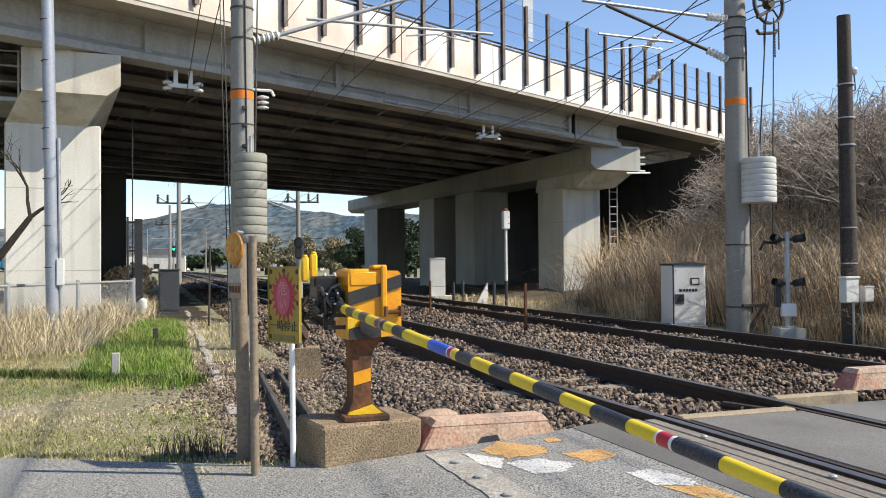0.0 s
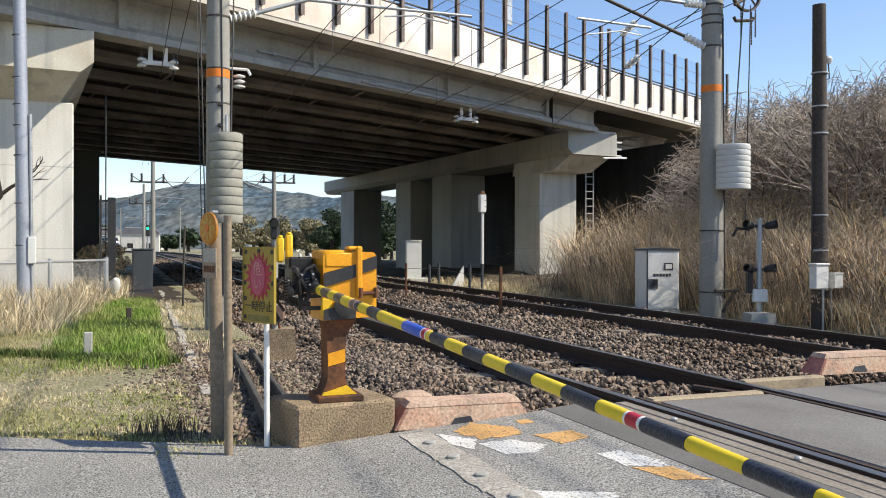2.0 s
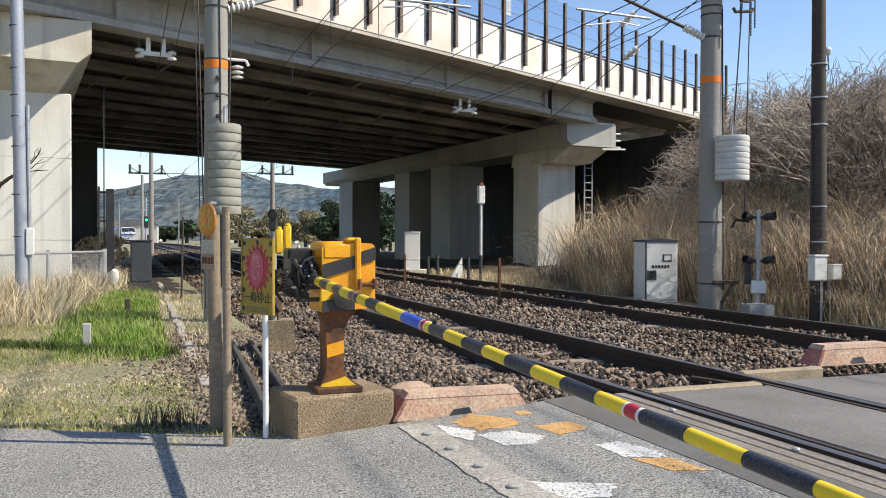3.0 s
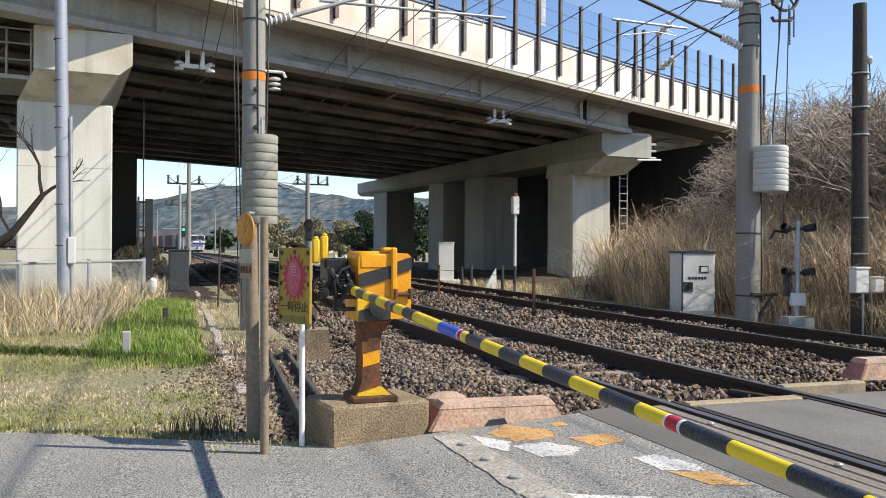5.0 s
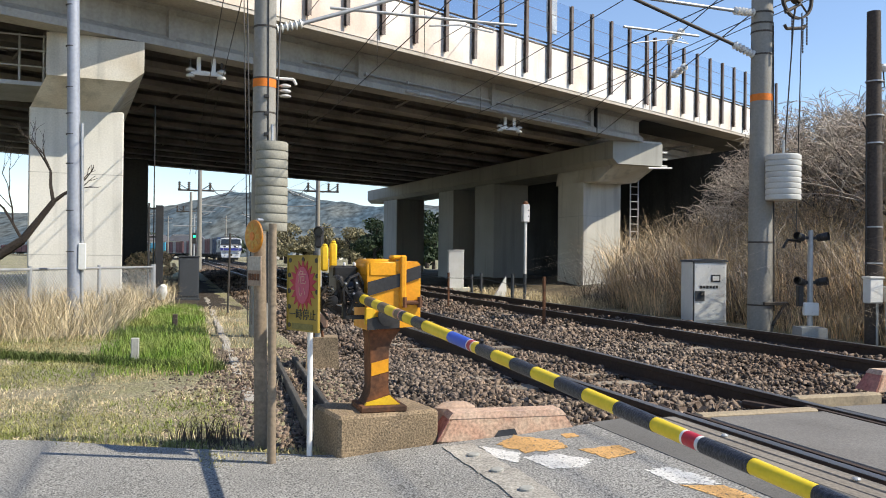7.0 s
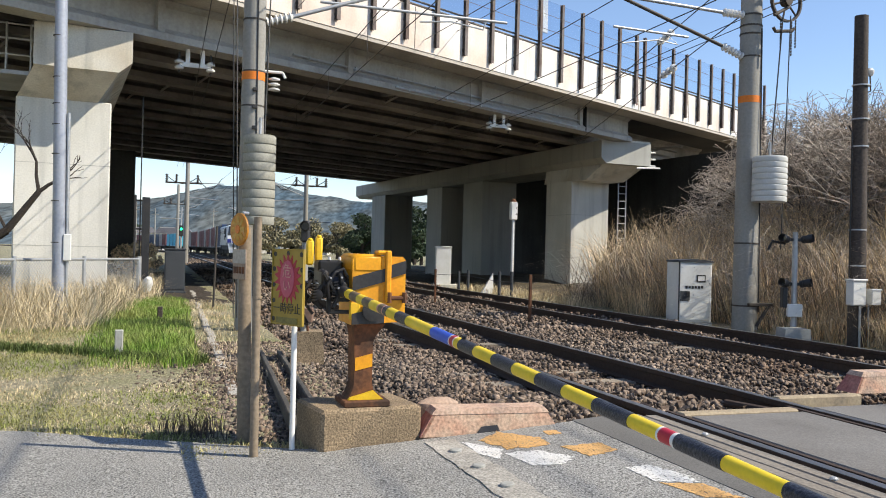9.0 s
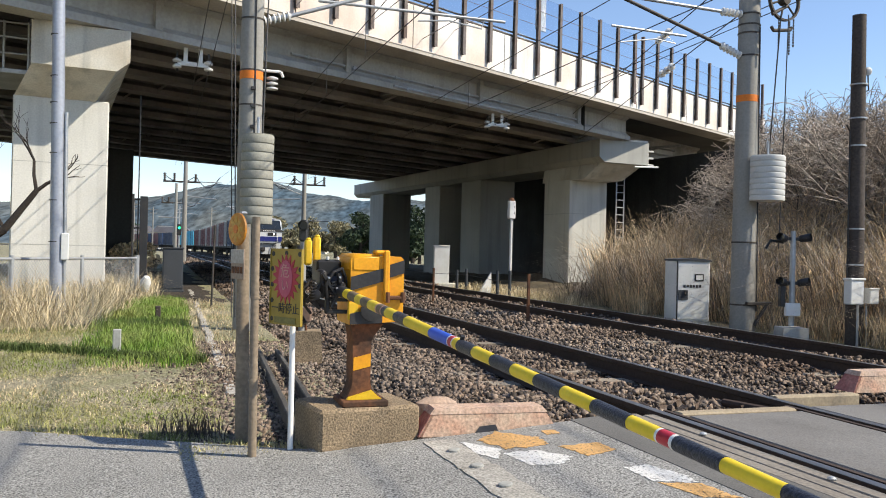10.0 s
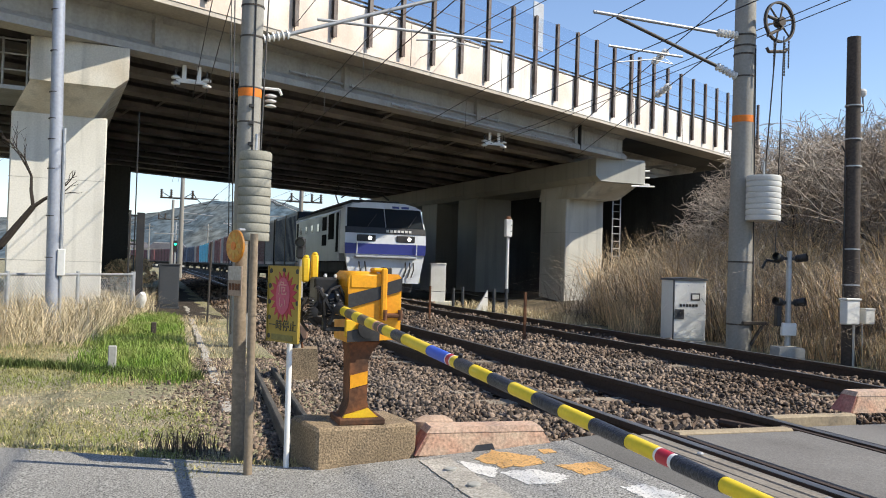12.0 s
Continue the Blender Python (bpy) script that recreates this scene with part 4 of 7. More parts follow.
def make_reflector_post():
    p = at(5.30, 0.50, -0.18)
    t = thing("reflector_post", pose(p.x, p.y, p.z, 0, 0, 0), "brown steel post carrying a round orange reflector and a plate", "post")
    s = Shape()
    s.rod((0.018, 0, 0), (-0.005, 0, 1.30), 0.042, 0.036, 14)
    part("pole", s, WOOD, t, "weathered brown pole", True)
    m = pose(-0.02, -0.06, 1.285, 0, 0, -46) @ pose(0, 0, 0, 90, 0, 0)
    s = Shape()
    s.turned([(0.098, 0), (0.098, 0.012), (0.09, 0.016)], 28, m)
    disc = part("disc", s, mat("disc_amber", (0.50, 0.20, 0.02), 0.45, grain=60, patch=9, second=(0.42, 0.16, 0.02)), t, "amber reflector disc")
    SEGMENT = mat("disc_segment", (0.50, 0.27, 0.04), 0.45, grain=60, patch=9)
    for i in range(8):
        a = 2 * math.pi * i / 8
        s = Shape()
        s.plate([(0.03 * math.cos(a - 0.5), 0.03 * math.sin(a - 0.5)), (0.078 * math.cos(a - 0.18), 0.078 * math.sin(a - 0.18)), (0.078 * math.cos(a + 0.18), 0.078 * math.sin(a + 0.18)), (0.03 * math.cos(a + 0.5), 0.03 * math.sin(a + 0.5))], 0.0165, 0.019, m)
        part("segment", s, SEGMENT, disc, "pale amber lens segment")
    s = Shape()
    s.turned([(0.026, 0.0165), (0.026, 0.022)], 16, m)
    part("lens", s, mat("disc_orange", (0.60, 0.16, 0.01), 0.4, grain=60, patch=9), disc, "orange middle lens")
    s = Shape()
    s.rod((-0.01, -0.05, 1.385), (0.01, 0.0, 1.385), 0.010, seg=8)
    part("cap_bracket", s, STEEL, t, "pale top bracket")
    m2 = pose(-0.02, -0.055, 0, 0, 0, -46)
    s = Shape()
    s.bevel_box(-0.075, 0.075, -0.004, 0.004, 0.985, 1.165, 0.002, m2)
    plate = part("plate", s, mat("plate_tan", (0.30, 0.22, 0.16), 0.6, grain=60, patch=10), t, "faded brown plate")
    s = Shape()
    s.bevel_box(-0.073, 0.073, -0.0075, -0.0045, 1.08, 1.163, 0.001, m2)
    part("plate_top", s, mat("plate_grey", (0.40, 0.36, 0.30), 0.6, grain=60, patch=10), plate, "pale grey upper half")
    for i in range(4):
        s = Shape()
        s.box(-0.06 + i * 0.033, -0.038 + i * 0.033, -0.0075, -0.0045, 1.02, 1.06, m2)
        part("bar", s, RUST, plate, "dark bar")
    q = at(4.73, 0.515, -0.18)
    s = Shape()
    s.rod((0.005, 0, 0), (-0.005, 0, 1.345), 0.024, 0.0215, 12)
    for z in (0.45, 0.9):
        s.rod((0, 0, z), (0, 0, z + 0.012), 0.026, seg=12)
    single("wooden_post", s, WOOD, "slim weathered wooden post in the verge", "post", pose(q.x, q.y, q.z), smooth=True)


make_reflector_post()


def make_crossing_signal():
    b = Shape()
    b.prism([(-0.19, -0.45), (0.19, -0.45), (0.155, 0.10), (-0.155, 0.10)], -0.16, 0.16)
    single("signal_foundation", b, CONCRETE_DARK, "brown weathered concrete signal foundation in the ballast", "concrete block", TM(9.05, 1.52, 0.03, -10))
    t = thing("trackside_signal", TM(9.0, 1.46, 0.13, -15), "old grey trackside signal post with a black lamp head", "signal")
    s = Shape()
    s.rod((0, 0, 0.0), (0, 0, 1.15), 0.034, 0.03, 12)
    part("post", s, POLE, t, smooth=True)
    s = Shape()
    s.rod((-0.05, 0, 0.0), (-0.03, 0, 0.12), 0.014, seg=6)
    s.rod((0.05, 0, 0.0), (0.03, 0, 0.12), 0.014, seg=6)
    part("feet", s, RUST, t)
    s = Shape()
    s.bevel_box(-0.10, 0.10, -0.09, 0.06, 0.10, 0.25, 0.008)
    part("terminal_box", s, mat("brown_box", (0.21, 0.13, 0.09), 0.7, grain=40, patch=5), t, "brown terminal box")
    s = Shape()
    s.bevel_box(-0.045, 0.045, -0.05, 0.05, 0.94, 1.17, 0.02)
    head = part("lamp_head", s, BLACK, t, "black lamp head")
    s = Shape()
    s.rod((0, -0.05, 1.11), (0, -0.14, 1.11), 0.05, 0.05, 16, caps=False)
    s.rod((0, -0.06, 1.11), (0, -0.062, 1.11), 0.05, 0.05, 16)
    part("hood", s, BLACK, head, "round black hood", True)
    s = Shape()
    s.rod((0, -0.062, 1.11), (0, -0.07, 1.11), 0.045, 0.045, 16)
    part("lens", s, SMALL_GLASS, head, "dark glass lens")
    s = Shape()
    s.bevel_box(-0.06, -0.02, -0.045, 0.035, 0.55, 0.90, 0.01)
    part("cable_box", s, BLACK, t, "black cable box")
    s = Shape()
    s.path([(-0.02, 0.0, 0.85), (-0.09, -0.02, 0.8), (-0.10, -0.03, 0.55), (-0.06, 0, 0.3)], 0.014, 7)
    part("cable", s, BLACK, t, "black cable")


make_crossing_signal()


# ---- kerb blocks ----
def kerb_block(m, length, hole, label):
    t = thing("kerb_block", m, label, "kerb block", "kerb blocks")
    s = Shape()
    h = 0.155
    a = 0.11
    e = 0.10
    s.add([(-a, 0, 0), (a, 0, 0), (a, length, 0), (-a, length, 0), (-0.07, e, h), (0.07, e, h), (0.07, length - e, h), (-0.07, length - e, h)],
          ((0, 3, 2, 1), (4, 5, 6, 7), (0, 1, 5, 4), (1, 2, 6, 5), (2, 3, 7, 6), (3, 0, 4, 7)))
    part("body", s, KERB, t, "faded red concrete")
    s = Shape()
    d = 0.003
    s.add([(-a, length + d, 0.0), (a, length + d, 0.0), (0.07, length - e + d, h), (-0.07, length - e + d, h), (-a, length - 0.02, 0.0), (a, length - 0.02, 0.0), (0.07, length - e - 0.02, h), (-0.07, length - e - 0.02, h)],
          ((1, 0, 3, 2), (4, 5, 6, 7), (0, 1, 5, 4), (2, 3, 7, 6), (1, 2, 6, 5), (3, 0, 4, 7)))
    part("end_face", s, KERB_RED, t, "dull red painted end")
    s = Shape()
    s.add([(-0.082, e - 0.03, h - 0.03), (0.082, e - 0.03, h - 0.03), (0.082, length - e + 0.03, h - 0.03), (-0.082, length - e + 0.03, h - 0.03), (-0.072, e, h + 0.004), (0.072, e, h + 0.004), (0.072, length - e, h + 0.004), (-0.072, length - e, h + 0.004)],
          ((0, 3, 2, 1), (4, 5, 6, 7), (0, 1, 5, 4), (1, 2, 6, 5), (2, 3, 7, 6), (3, 0, 4, 7)))
    part("top_edge", s, mat("kerb_pale", (0.50, 0.36, 0.265), 0.85, vary=0.3, grain=60, patch=8, second=(0.44, 0.26, 0.185), bump=0.4), t, "paler worn top")
    if hole:
        s = Shape()
        y0, y1 = length * 0.44, length * 0.44 + 0.15
        s.add([(-a - 0.002, y0, 0.012), (-a - 0.002, y1, 0.016), (-a + 0.010, y1 - 0.03, 0.052), (-a + 0.011, y0 + 0.02, 0.060), (-a + 0.04, y0, 0.012), (-a + 0.04, y1, 0.016), (-a + 0.04, y1 - 0.03, 0.052), (-a + 0.04, y0 + 0.02, 0.060)],
              ((0, 1, 2, 3), (0, 4, 5, 1), (3, 2, 6, 7), (1, 5, 6, 2), (4, 0, 3, 7)))
        part("drain_hole", s, BLACK, t, "dark drain opening")
    return t


KERB_RED = mat("kerb_end_red", (0.34, 0.10, 0.085), 0.85, vary=0.25, grain=50, patch=8.0, second=(0.46, 0.22, 0.17), amount=0.8, bump=0.4)


def make_kerbs():
    kerb_block(TM(4.80, 2.36, -0.085, 86), 0.88, True, "faded red and pink concrete kerb block at the asphalt edge")
    kerb_block(TM(5.30, 5.98, -0.01, 88), 0.85, True, "red-ended concrete kerb block between the tracks")
    s = Shape()
    s.turned([(0.11, 0), (0.105, 0.07), (0.06, 0.10)], 14, pose(0, 0, 0) @ Matrix.Diagonal((1.25, 0.6, 1, 1)))
    single("concrete_lump", s, mat("lump", (0.42, 0.30, 0.22), 0.9, vary=0.25, grain=50, patch=6, bump=0.5), "rounded brown concrete lump behind the kerb block", "concrete block", TM(5.0, 1.66, 0.0, 0), smooth=True)


make_kerbs()


# ---- cable troughs and edge beams along the ballast ----
TROUGH = mat("trough_concrete", (0.10, 0.09, 0.075), 0.9, vary=0.3, grain=50, patch=4.0, second=(0.05, 0.045, 0.04), amount=0.8, bump=0.4)


def make_troughs():
    t = thing("cable_trough", Matrix(), "broken dark concrete cable trough along the ballast", "cable trough", kind="structure")
    for i in range(7):
        s = Shape()
        m = TM(5.15 + i * 0.62, 0.93 + 0.035 * i, -0.15 - 0.004 * i, -3.23)
        s.bevel_box(-0.12, -0.075, 0, 0.612, -0.05, 0.055, 0.008, m)
        s.bevel_box(0.075, 0.12, 0, 0.612, -0.05, 0.055, 0.008, m)
        part("trough_wall", s, TROUGH, t)
    e = thing("edging", Matrix(), "pale concrete edging between grass and ballast", "kerb", kind="structure")
    for i in range(22):
        s = Shape()
        s.bevel_box(-0.05, 0.05, 0, 0.74, -0.2, 0.0, 0.012, TM(7.0 + i * 0.75, 0.60 + 0.010 * i + 0.012 * math.sin(i * 2.3), -0.175 - 0.008 * math.sin(i * 1.7), -0.8 + 1.2 * math.sin(i * 3.1)))
        part("edging_stone", s, GUTTER, e)


make_troughs()


# ---- far side of the line ----
def make_far_side():
    p = at(13.92, 9.37, -0.30)
    t = thing("equipment_cabinet", pose(p.x, p.y, p.z, 0, 0, 7), "pale grey steel trackside equipment cabinet on a concrete base", "cabinet")
    s = Shape()
    s.bevel_box(-0.02, 0.68, -0.02, 0.62, 0.0, 0.09, 0.01)
    part("plinth", s, CONCRETE, t)
    s = Shape()
    s.bevel_box(0, 0.66, 0, 0.6, 0.09, 1.24, 0.012)
    part("body", s, GREY_BOX, t)
    s = Shape()
    s.prism([(-0.02, 1.24), (0.68, 1.24), (0.66, 1.275), (0.33, 1.30), (0.0, 1.275)], -0.03, 0.63)
    part("roof", s, GREY_DARK, t, "dark edged sloping roof")
    s = Shape()
    s.bevel_box(0.025, 0.64, -0.014, 0.0, 0.13, 1.22, 0.005)
    door = part("door", s, GREY_BOX, t)
    s = Shape()
    s.box(0.0, 0.02, -0.012, 0.002, 0.10, 1.24)
    part("seal", s, BLACK, t, "black door seal")
    s = Shape()
    s.bevel_box(0.35, 0.53, -0.022, -0.013, 0.86, 1.0, 0.003)
    part("frame", s, BLACK, door, "black square frame")
    s = Shape()
    s.box(0.375, 0.505, -0.027, -0.0225, 0.885, 0.975)
    part("window", s, GREY_BOX, door, "pale window")
    s = Shape()
    s.bevel_box(0.03, 0.22, -0.026, -0.013, 0.50, 0.69, 0.004)
    hd = part("lock_plate", s, GREY_DARK, door, "dark lock plate")
    s = Shape()
    s.bevel_box(0.14, 0.21, -0.05, -0.026, 0.60, 0.68, 0.004)
    part("handle", s, BLACK, hd, "black handle")
    for i in range(6):
        s = Shape()
        s.box(0.13 + i * 0.062, 0.175 + i * 0.062, -0.019, -0.0135, 0.735 + 0.005 * (i % 2), 0.79)
        part("bar", s, BLACK, door, "dark lettering bar")
    for x in (0.06, 0.3, 0.6):
        for z in (0.2, 0.62, 1.14):
            s = Shape()
            s.turned([(0.011, 0), (0.008, 0.008)], 8, pose(x, -0.014, z, 90, 0, 0))
            part("bolt", s, STEEL, door)
    # double-headed crossing signal
    t = thing("obstacle_signal", TM(10.85, 9.40, -0.32, -20), "black twin-lamp crossing signal on a pale post and concrete foot", "signal")
    s = Shape()
    s.prism([(-0.21, 0), (0.21, 0), (0.19, 0.28), (-0.19, 0.28)], -0.2, 0.2)
    part("foot", s, CONCRETE, t, "pale concrete foot")
    s = Shape()
    s.rod((0, 0, 0.3), (0, 0, 1.78), 0.045, 0.04, 12)
    part("post", s, STEEL, t, "pale grey post", True)
    s = Shape()
    s.bevel_box(-0.13, 0.10, -0.10, -0.03, 0.46, 0.66, 0.01)
    part("junction_box", s, GREY_BOX, t, "pale junction box")
    for z, w in ((1.66, 0.12), (0.97, 0.11)):
        for sx in (-1, 1):
            s = Shape()
            s.rod((sx * w, 0.02, z), (sx * (w + 0.03), -0.02, z + 0.01), 0.055, 0.06, 16)
            s.rod((sx * (w + 0.03), -0.02, z + 0.01), (sx * (w + 0.12), -0.09, z + 0.03), 0.06, 0.065, 16, caps=False)
            hh = part("lamp", s, BLACK, t, "black hooded lamp", True)
            s = Shape()
            s.rod((sx * (w + 0.03), -0.022, z + 0.01), (sx * (w + 0.034), -0.026, z + 0.01), 0.052, 0.052, 14)
            part("lens", s, SMALL_GLASS, hh, "dark lens")
        s = Shape()
        s.bevel_box(-w, w, -0.02, 0.02, z - 0.025, z + 0.025, 0.006)
        part("crossbar", s, BLACK, t)
    s = Shape()
    s.bevel_box(-0.20, -0.12, -0.07, 0.05, 0.6, 0.92, 0.01)
    part("backbox", s, BLACK, t, "black box")
    s = Shape()
    s.path([(-0.15, 0, 1.6), (-0.35, 0.0, 1.63), (-0.42, 0, 1.5)], 0.022, 7)
    part("bracket", s, BLACK, t)
    # creosoted wooden pole
    t = thing("wooden_pole", TM(10.38, 10.16, -0.4), "dark creosoted wooden pole with pale boxes strapped on", "utility pole")
    s = Shape()
    s.rod((0.02, 0, 0), (-0.02, 0, 5.2), 0.135, 0.10, 18)
    part("pole", s, DARK_WOOD, t, smooth=True)
    for z in (3.6, 3.18, 4.12, 1.35, 1.9, 0.75):
        s = Shape()
        s.rod((0, 0, z), (0, 0, z + 0.02), 0.133, seg=18)
        part("strap", s, STEEL, t, "steel strap")
    s = Shape()
    s.bevel_box(-0.33, -0.08, -0.28, -0.13, 0.77, 1.13, 0.01)
    bx = part("box", s, GREY_BOX, t, "pale grey switch box")
    s = Shape()
    s.bevel_box(-0.345, -0.065, -0.295, -0.12, 1.13, 1.16, 0.006)
    part("lid", s, GREY_BOX, bx)
    s = Shape()
    s.bevel_box(0.07, 0.25, -0.24, -0.12, 0.77, 0.99, 0.01)
    bx = part("box", s, GREY_BOX, t, "small pale switch box")
    s = Shape()
    s.bevel_box(0.06, 0.26, -0.25, -0.11, 0.99, 1.012, 0.005)
    part("lid", s, GREY_BOX, bx)
    s = Shape()
    s.rod((-0.06, -0.14, 0.0), (-0.06, -0.14, 0.8), 0.018, seg=8)
    part("conduit", s, STEEL, t, "galvanised conduit")
    s = Shape()
    s.rod((0.14, -0.12, 0.0), (0.12, -0.12, 0.8), 0.014, seg=8)
    part("conduit", s, STEEL, t, "galvanised conduit")
    s = Shape()
    s.path([(-0.14, 0, 1.1), (-0.15, 0, 3.4), (-0.22, 0.0, 3.5)], 0.012, 6)
    part("cable", s, BLACK, t)
    s = Shape()
    s.turned([(0.03, 0), (0.055, 0.03), (0.06, 0.08), (0.03, 0.12)], 14, pose(0.12, -0.05, 4.28))
    part("insulator", s, PORCELAIN, t, "white porcelain insulator", True)
    s = Shape()
    s.path([(0.12, -0.05, 4.28), (0.14, -0.05, 4.05), (0.02, 0, 4.0)], 0.012, 6)
    part("pin", s, DARK_STEEL, t)
    # stakes with wire between the tracks
    for u, n, h, lean in ((18.7, 6.05, 0.95, 0.01), (12.87, 5.82, 1.0, 0.0)):
        s = Shape()
        s.bevel_box(-0.022, 0.022, -0.022, 0.022, -0.25, h - 0.28, 0.004)
        single("stake", s, RUST, "rusty brown steel stake in the ballast", "stake", TM(u, n, -0.05), group="stakes")
    s = Shape()
    pts = [at(30 - i * 1.7, 6.1 - 0.016 * i, 0.55 - 0.06 * math.sin(i * 1.2) ** 2) for i in range(11)]
    s.path(pts, 0.006, 5)
    single("fence_wire", s, WIRE, "slack rusty wire strung between stakes", "wire")
    # white relay box and slim post by the pier
    t = thing("relay_box", TM(29.9, 9.95, -0.3, -12), "white steel relay box on a pale slab", "cabinet")
    s = Shape()
    s.bevel_box(-0.4, 0.55, -0.3, 0.3, 0.0, 0.14, 0.01)
    part("slab", s, CONCRETE_PALE, t)
    s = Shape()
    s.bevel_box(-0.28, 0.28, -0.2, 0.2, 0.14, 1.5, 0.01)
    part("body", s, WHITE, t)
    s = Shape()
    s.bevel_box(-0.3, 0.3, -0.22, 0.22, 1.5, 1.54, 0.008)
    part("roof", s, WHITE, t)
    t = thing("marker_post", TM(23.25, 9.9, -0.3), "slim white post with a small white lamp box on top", "post")
    s = Shape()
    s.rod((0, 0, 0), (0, 0, 2.35), 0.045, 0.04, 10)
    part("post", s, WHITE, t, smooth=True)
    s = Shape()
    s.bevel_box(-0.10, 0.10, -0.09, 0.09, 2.33, 2.86, 0.02)
    hd = part("lamp_box", s, WHITE, t)
    s = Shape()
    s.turned([(0.1, 0), (0.06, 0.08), (0.01, 0.1)], 12, pose(0, 0, 2.86))
    part("cap", s, RUST, hd, "rusty cap", True)
    for z in (2.5, 2.68):
        s = Shape()
        s.rod((0.06, -0.092, z), (0.06, -0.1, z), 0.02, seg=8)
        part("screw", s, BLACK, hd)
    for u, n, h in ((26.6, 9.75, 0.75), (27.1, 9.6, 0.7), (22.9, 9.75, 0.8), (23.6, 9.65, 0.78)):
        s = Shape()
        s.rod((0, 0, -0.3), (0, 0, h - 0.3), 0.05, 0.045, 10)
        single("bollard", s, GREY_DARK, "short dark grey trackside marker stub", "bollard", TM(u, n, 0), group="marker stubs", smooth=True)
    s = Shape()
    s.prism([(-0.22, 0), (0.22, 0), (0.20, 0.7)], -0.04, 0.04)
    single("marker_wedge", s, WHITE, "white triangular trackside marker", "marker", TM(24.9, 9.75, -0.3))


make_far_side()

# ---- overhead line ----
def insulator(shape, a, b, r, ribs=6):
    a, b = Vector(a), Vector(b)
    d = b - a
    prof = [(r * 0.5, 0.0)]
    for i in range(ribs):
        for k, w in ((0.3, 0.5), (0.35, 1.0), (0.65, 0.85), (0.75, 0.5)):
            prof.append((r * w, d.length * (i + k) / ribs))
    prof.append((r * 0.5, d.length))
    shape.turned(prof, 12, Matrix.Translation(a) @ d.to_track_quat("Z", "Y").to_matrix().to_4x4())


def hardware():
    # near mast: bracket towards the near track. Local axes: x across the line, y along it, z up from the foot
    z0 = 0.4
    s = Shape()
    insulator(s, (0.14, 0, 4.30 + z0), (0.55, 0, 4.42 + z0), 0.075)
    part("insulator", s, PORCELAIN, mast_near, "white ribbed insulator", True)
    s = Shape()
    s.rod((0.55, 0, 4.42 + z0), (3.1, 0, 5.35 + z0), 0.032, seg=10)
    part("bracket_strut", s, STEEL, mast_near, "galvanised bracket tube", True)
    s = Shape()
    s.rod((0.95, 0, 4.69 + z0), (3.95, 0, 4.70 + z0), 0.024, seg=8)
    part("steady_tube", s, STEEL, mast_near, "galvanised steady tube", True)
    s = Shape()
    s.path([(3.6, 0, 4.7 + z0), (3.55, 0, 4.55 + z0), (3.0, 0, 4.62 + z0), (2.5, 0, 4.56 + z0)], 0.013, 6)
    part("registration_arm", s, STEEL, mast_near, "thin registration arm")
    s = Shape()
    insulator(s, (0.12, 0, 6.2 + z0), (0.5, 0, 6.2 + z0), 0.07)
    part("insulator", s, PORCELAIN, mast_near, "white ribbed insulator", True)
    s = Shape()
    s.rod((0.5, 0, 6.2 + z0), (3.1, 0, 5.4 + z0), 0.02, seg=8)
    part("tie_rod", s, STEEL, mast_near)
    for z in (4.3, 4.75, 6.2, 3.05, 3.55):
        s = Shape()
        s.rod((0, 0, z + z0 - 0.012), (0, 0, z + z0 + 0.012), 0.168, seg=20)
        part("clamp", s, DARK_STEEL, mast_near, "dark steel clamp", True)
    s = Shape()
    s.path([(0.06, -0.17, 0.7), (0.05, -0.165, 2.6), (0.03, -0.16, 4.6), (0.02, -0.155, 6.5)], 0.012, 6)
    part("cable", s, BLACK, mast_near, "black cable on the mast")
    for z in (3.0, 2.7, 2.55, 3.25):
        s = Shape()
        s.bevel_box(-0.02, 0.05, -0.2, -0.15, z + z0, z + z0 + 0.05, 0.006)
        part("cable_clip", s, BLACK, mast_near)
    # post insulators for the feeder
    s = Shape()
    s.rod((0.14, 0, 3.98), (0.42, 0, 3.98), 0.02, seg=8)
    s.rod((0.42, 0, 3.98), (0.46, 0, 3.9), 0.02, seg=8)
    part("feeder_arm", s, WHITE, mast_near, "pale feeder arm")
    s = Shape()
    for k in range(3):
        s.turned([(0.03, 0), (0.085, 0.012), (0.085, 0.03), (0.03, 0.05)], 14, pose(0.3, 0, 3.70 + 0.075 * k))
    part("feeder_insulator", s, PORCELAIN, mast_near, "white disc insulator", True)
    # far mast
    s = Shape()
    insulator(s, (-0.17, 0, 4.60 + z0), (-0.6, 0, 4.75 + z0), 0.075)
    part("insulator", s, PORCELAIN, mast_far, "white ribbed insulator", True)
    s = Shape()
    insulator(s, (-0.17, 0, 5.34 + z0), (-0.6, 0, 5.34 + z0), 0.075)
    part("insulator", s, PORCELAIN, mast_far, "white ribbed insulator", True)
    s = Shape()
    s.rod((-0.6, 0, 4.75 + z0), (-2.6, 0, 5.36 + z0), 0.03, seg=10)
    part("bracket_strut", s, DARK_STEEL, mast_far, "dark bracket tube", True)
    s = Shape()
    s.rod((-0.6, 0, 5.34 + z0), (-3.05, 0, 5.40 + z0), 0.03, seg=10)
    part("top_tube", s, STEEL, mast_far, "galvanised top tube", True)
    s = Shape()
    s.rod((-1.3, 0, 4.83 + z0), (-2.75, 0, 4.86 + z0), 0.022, seg=8)
    part("steady_tube", s, STEEL, mast_far, "galvanised steady tube", True)
    s = Shape()
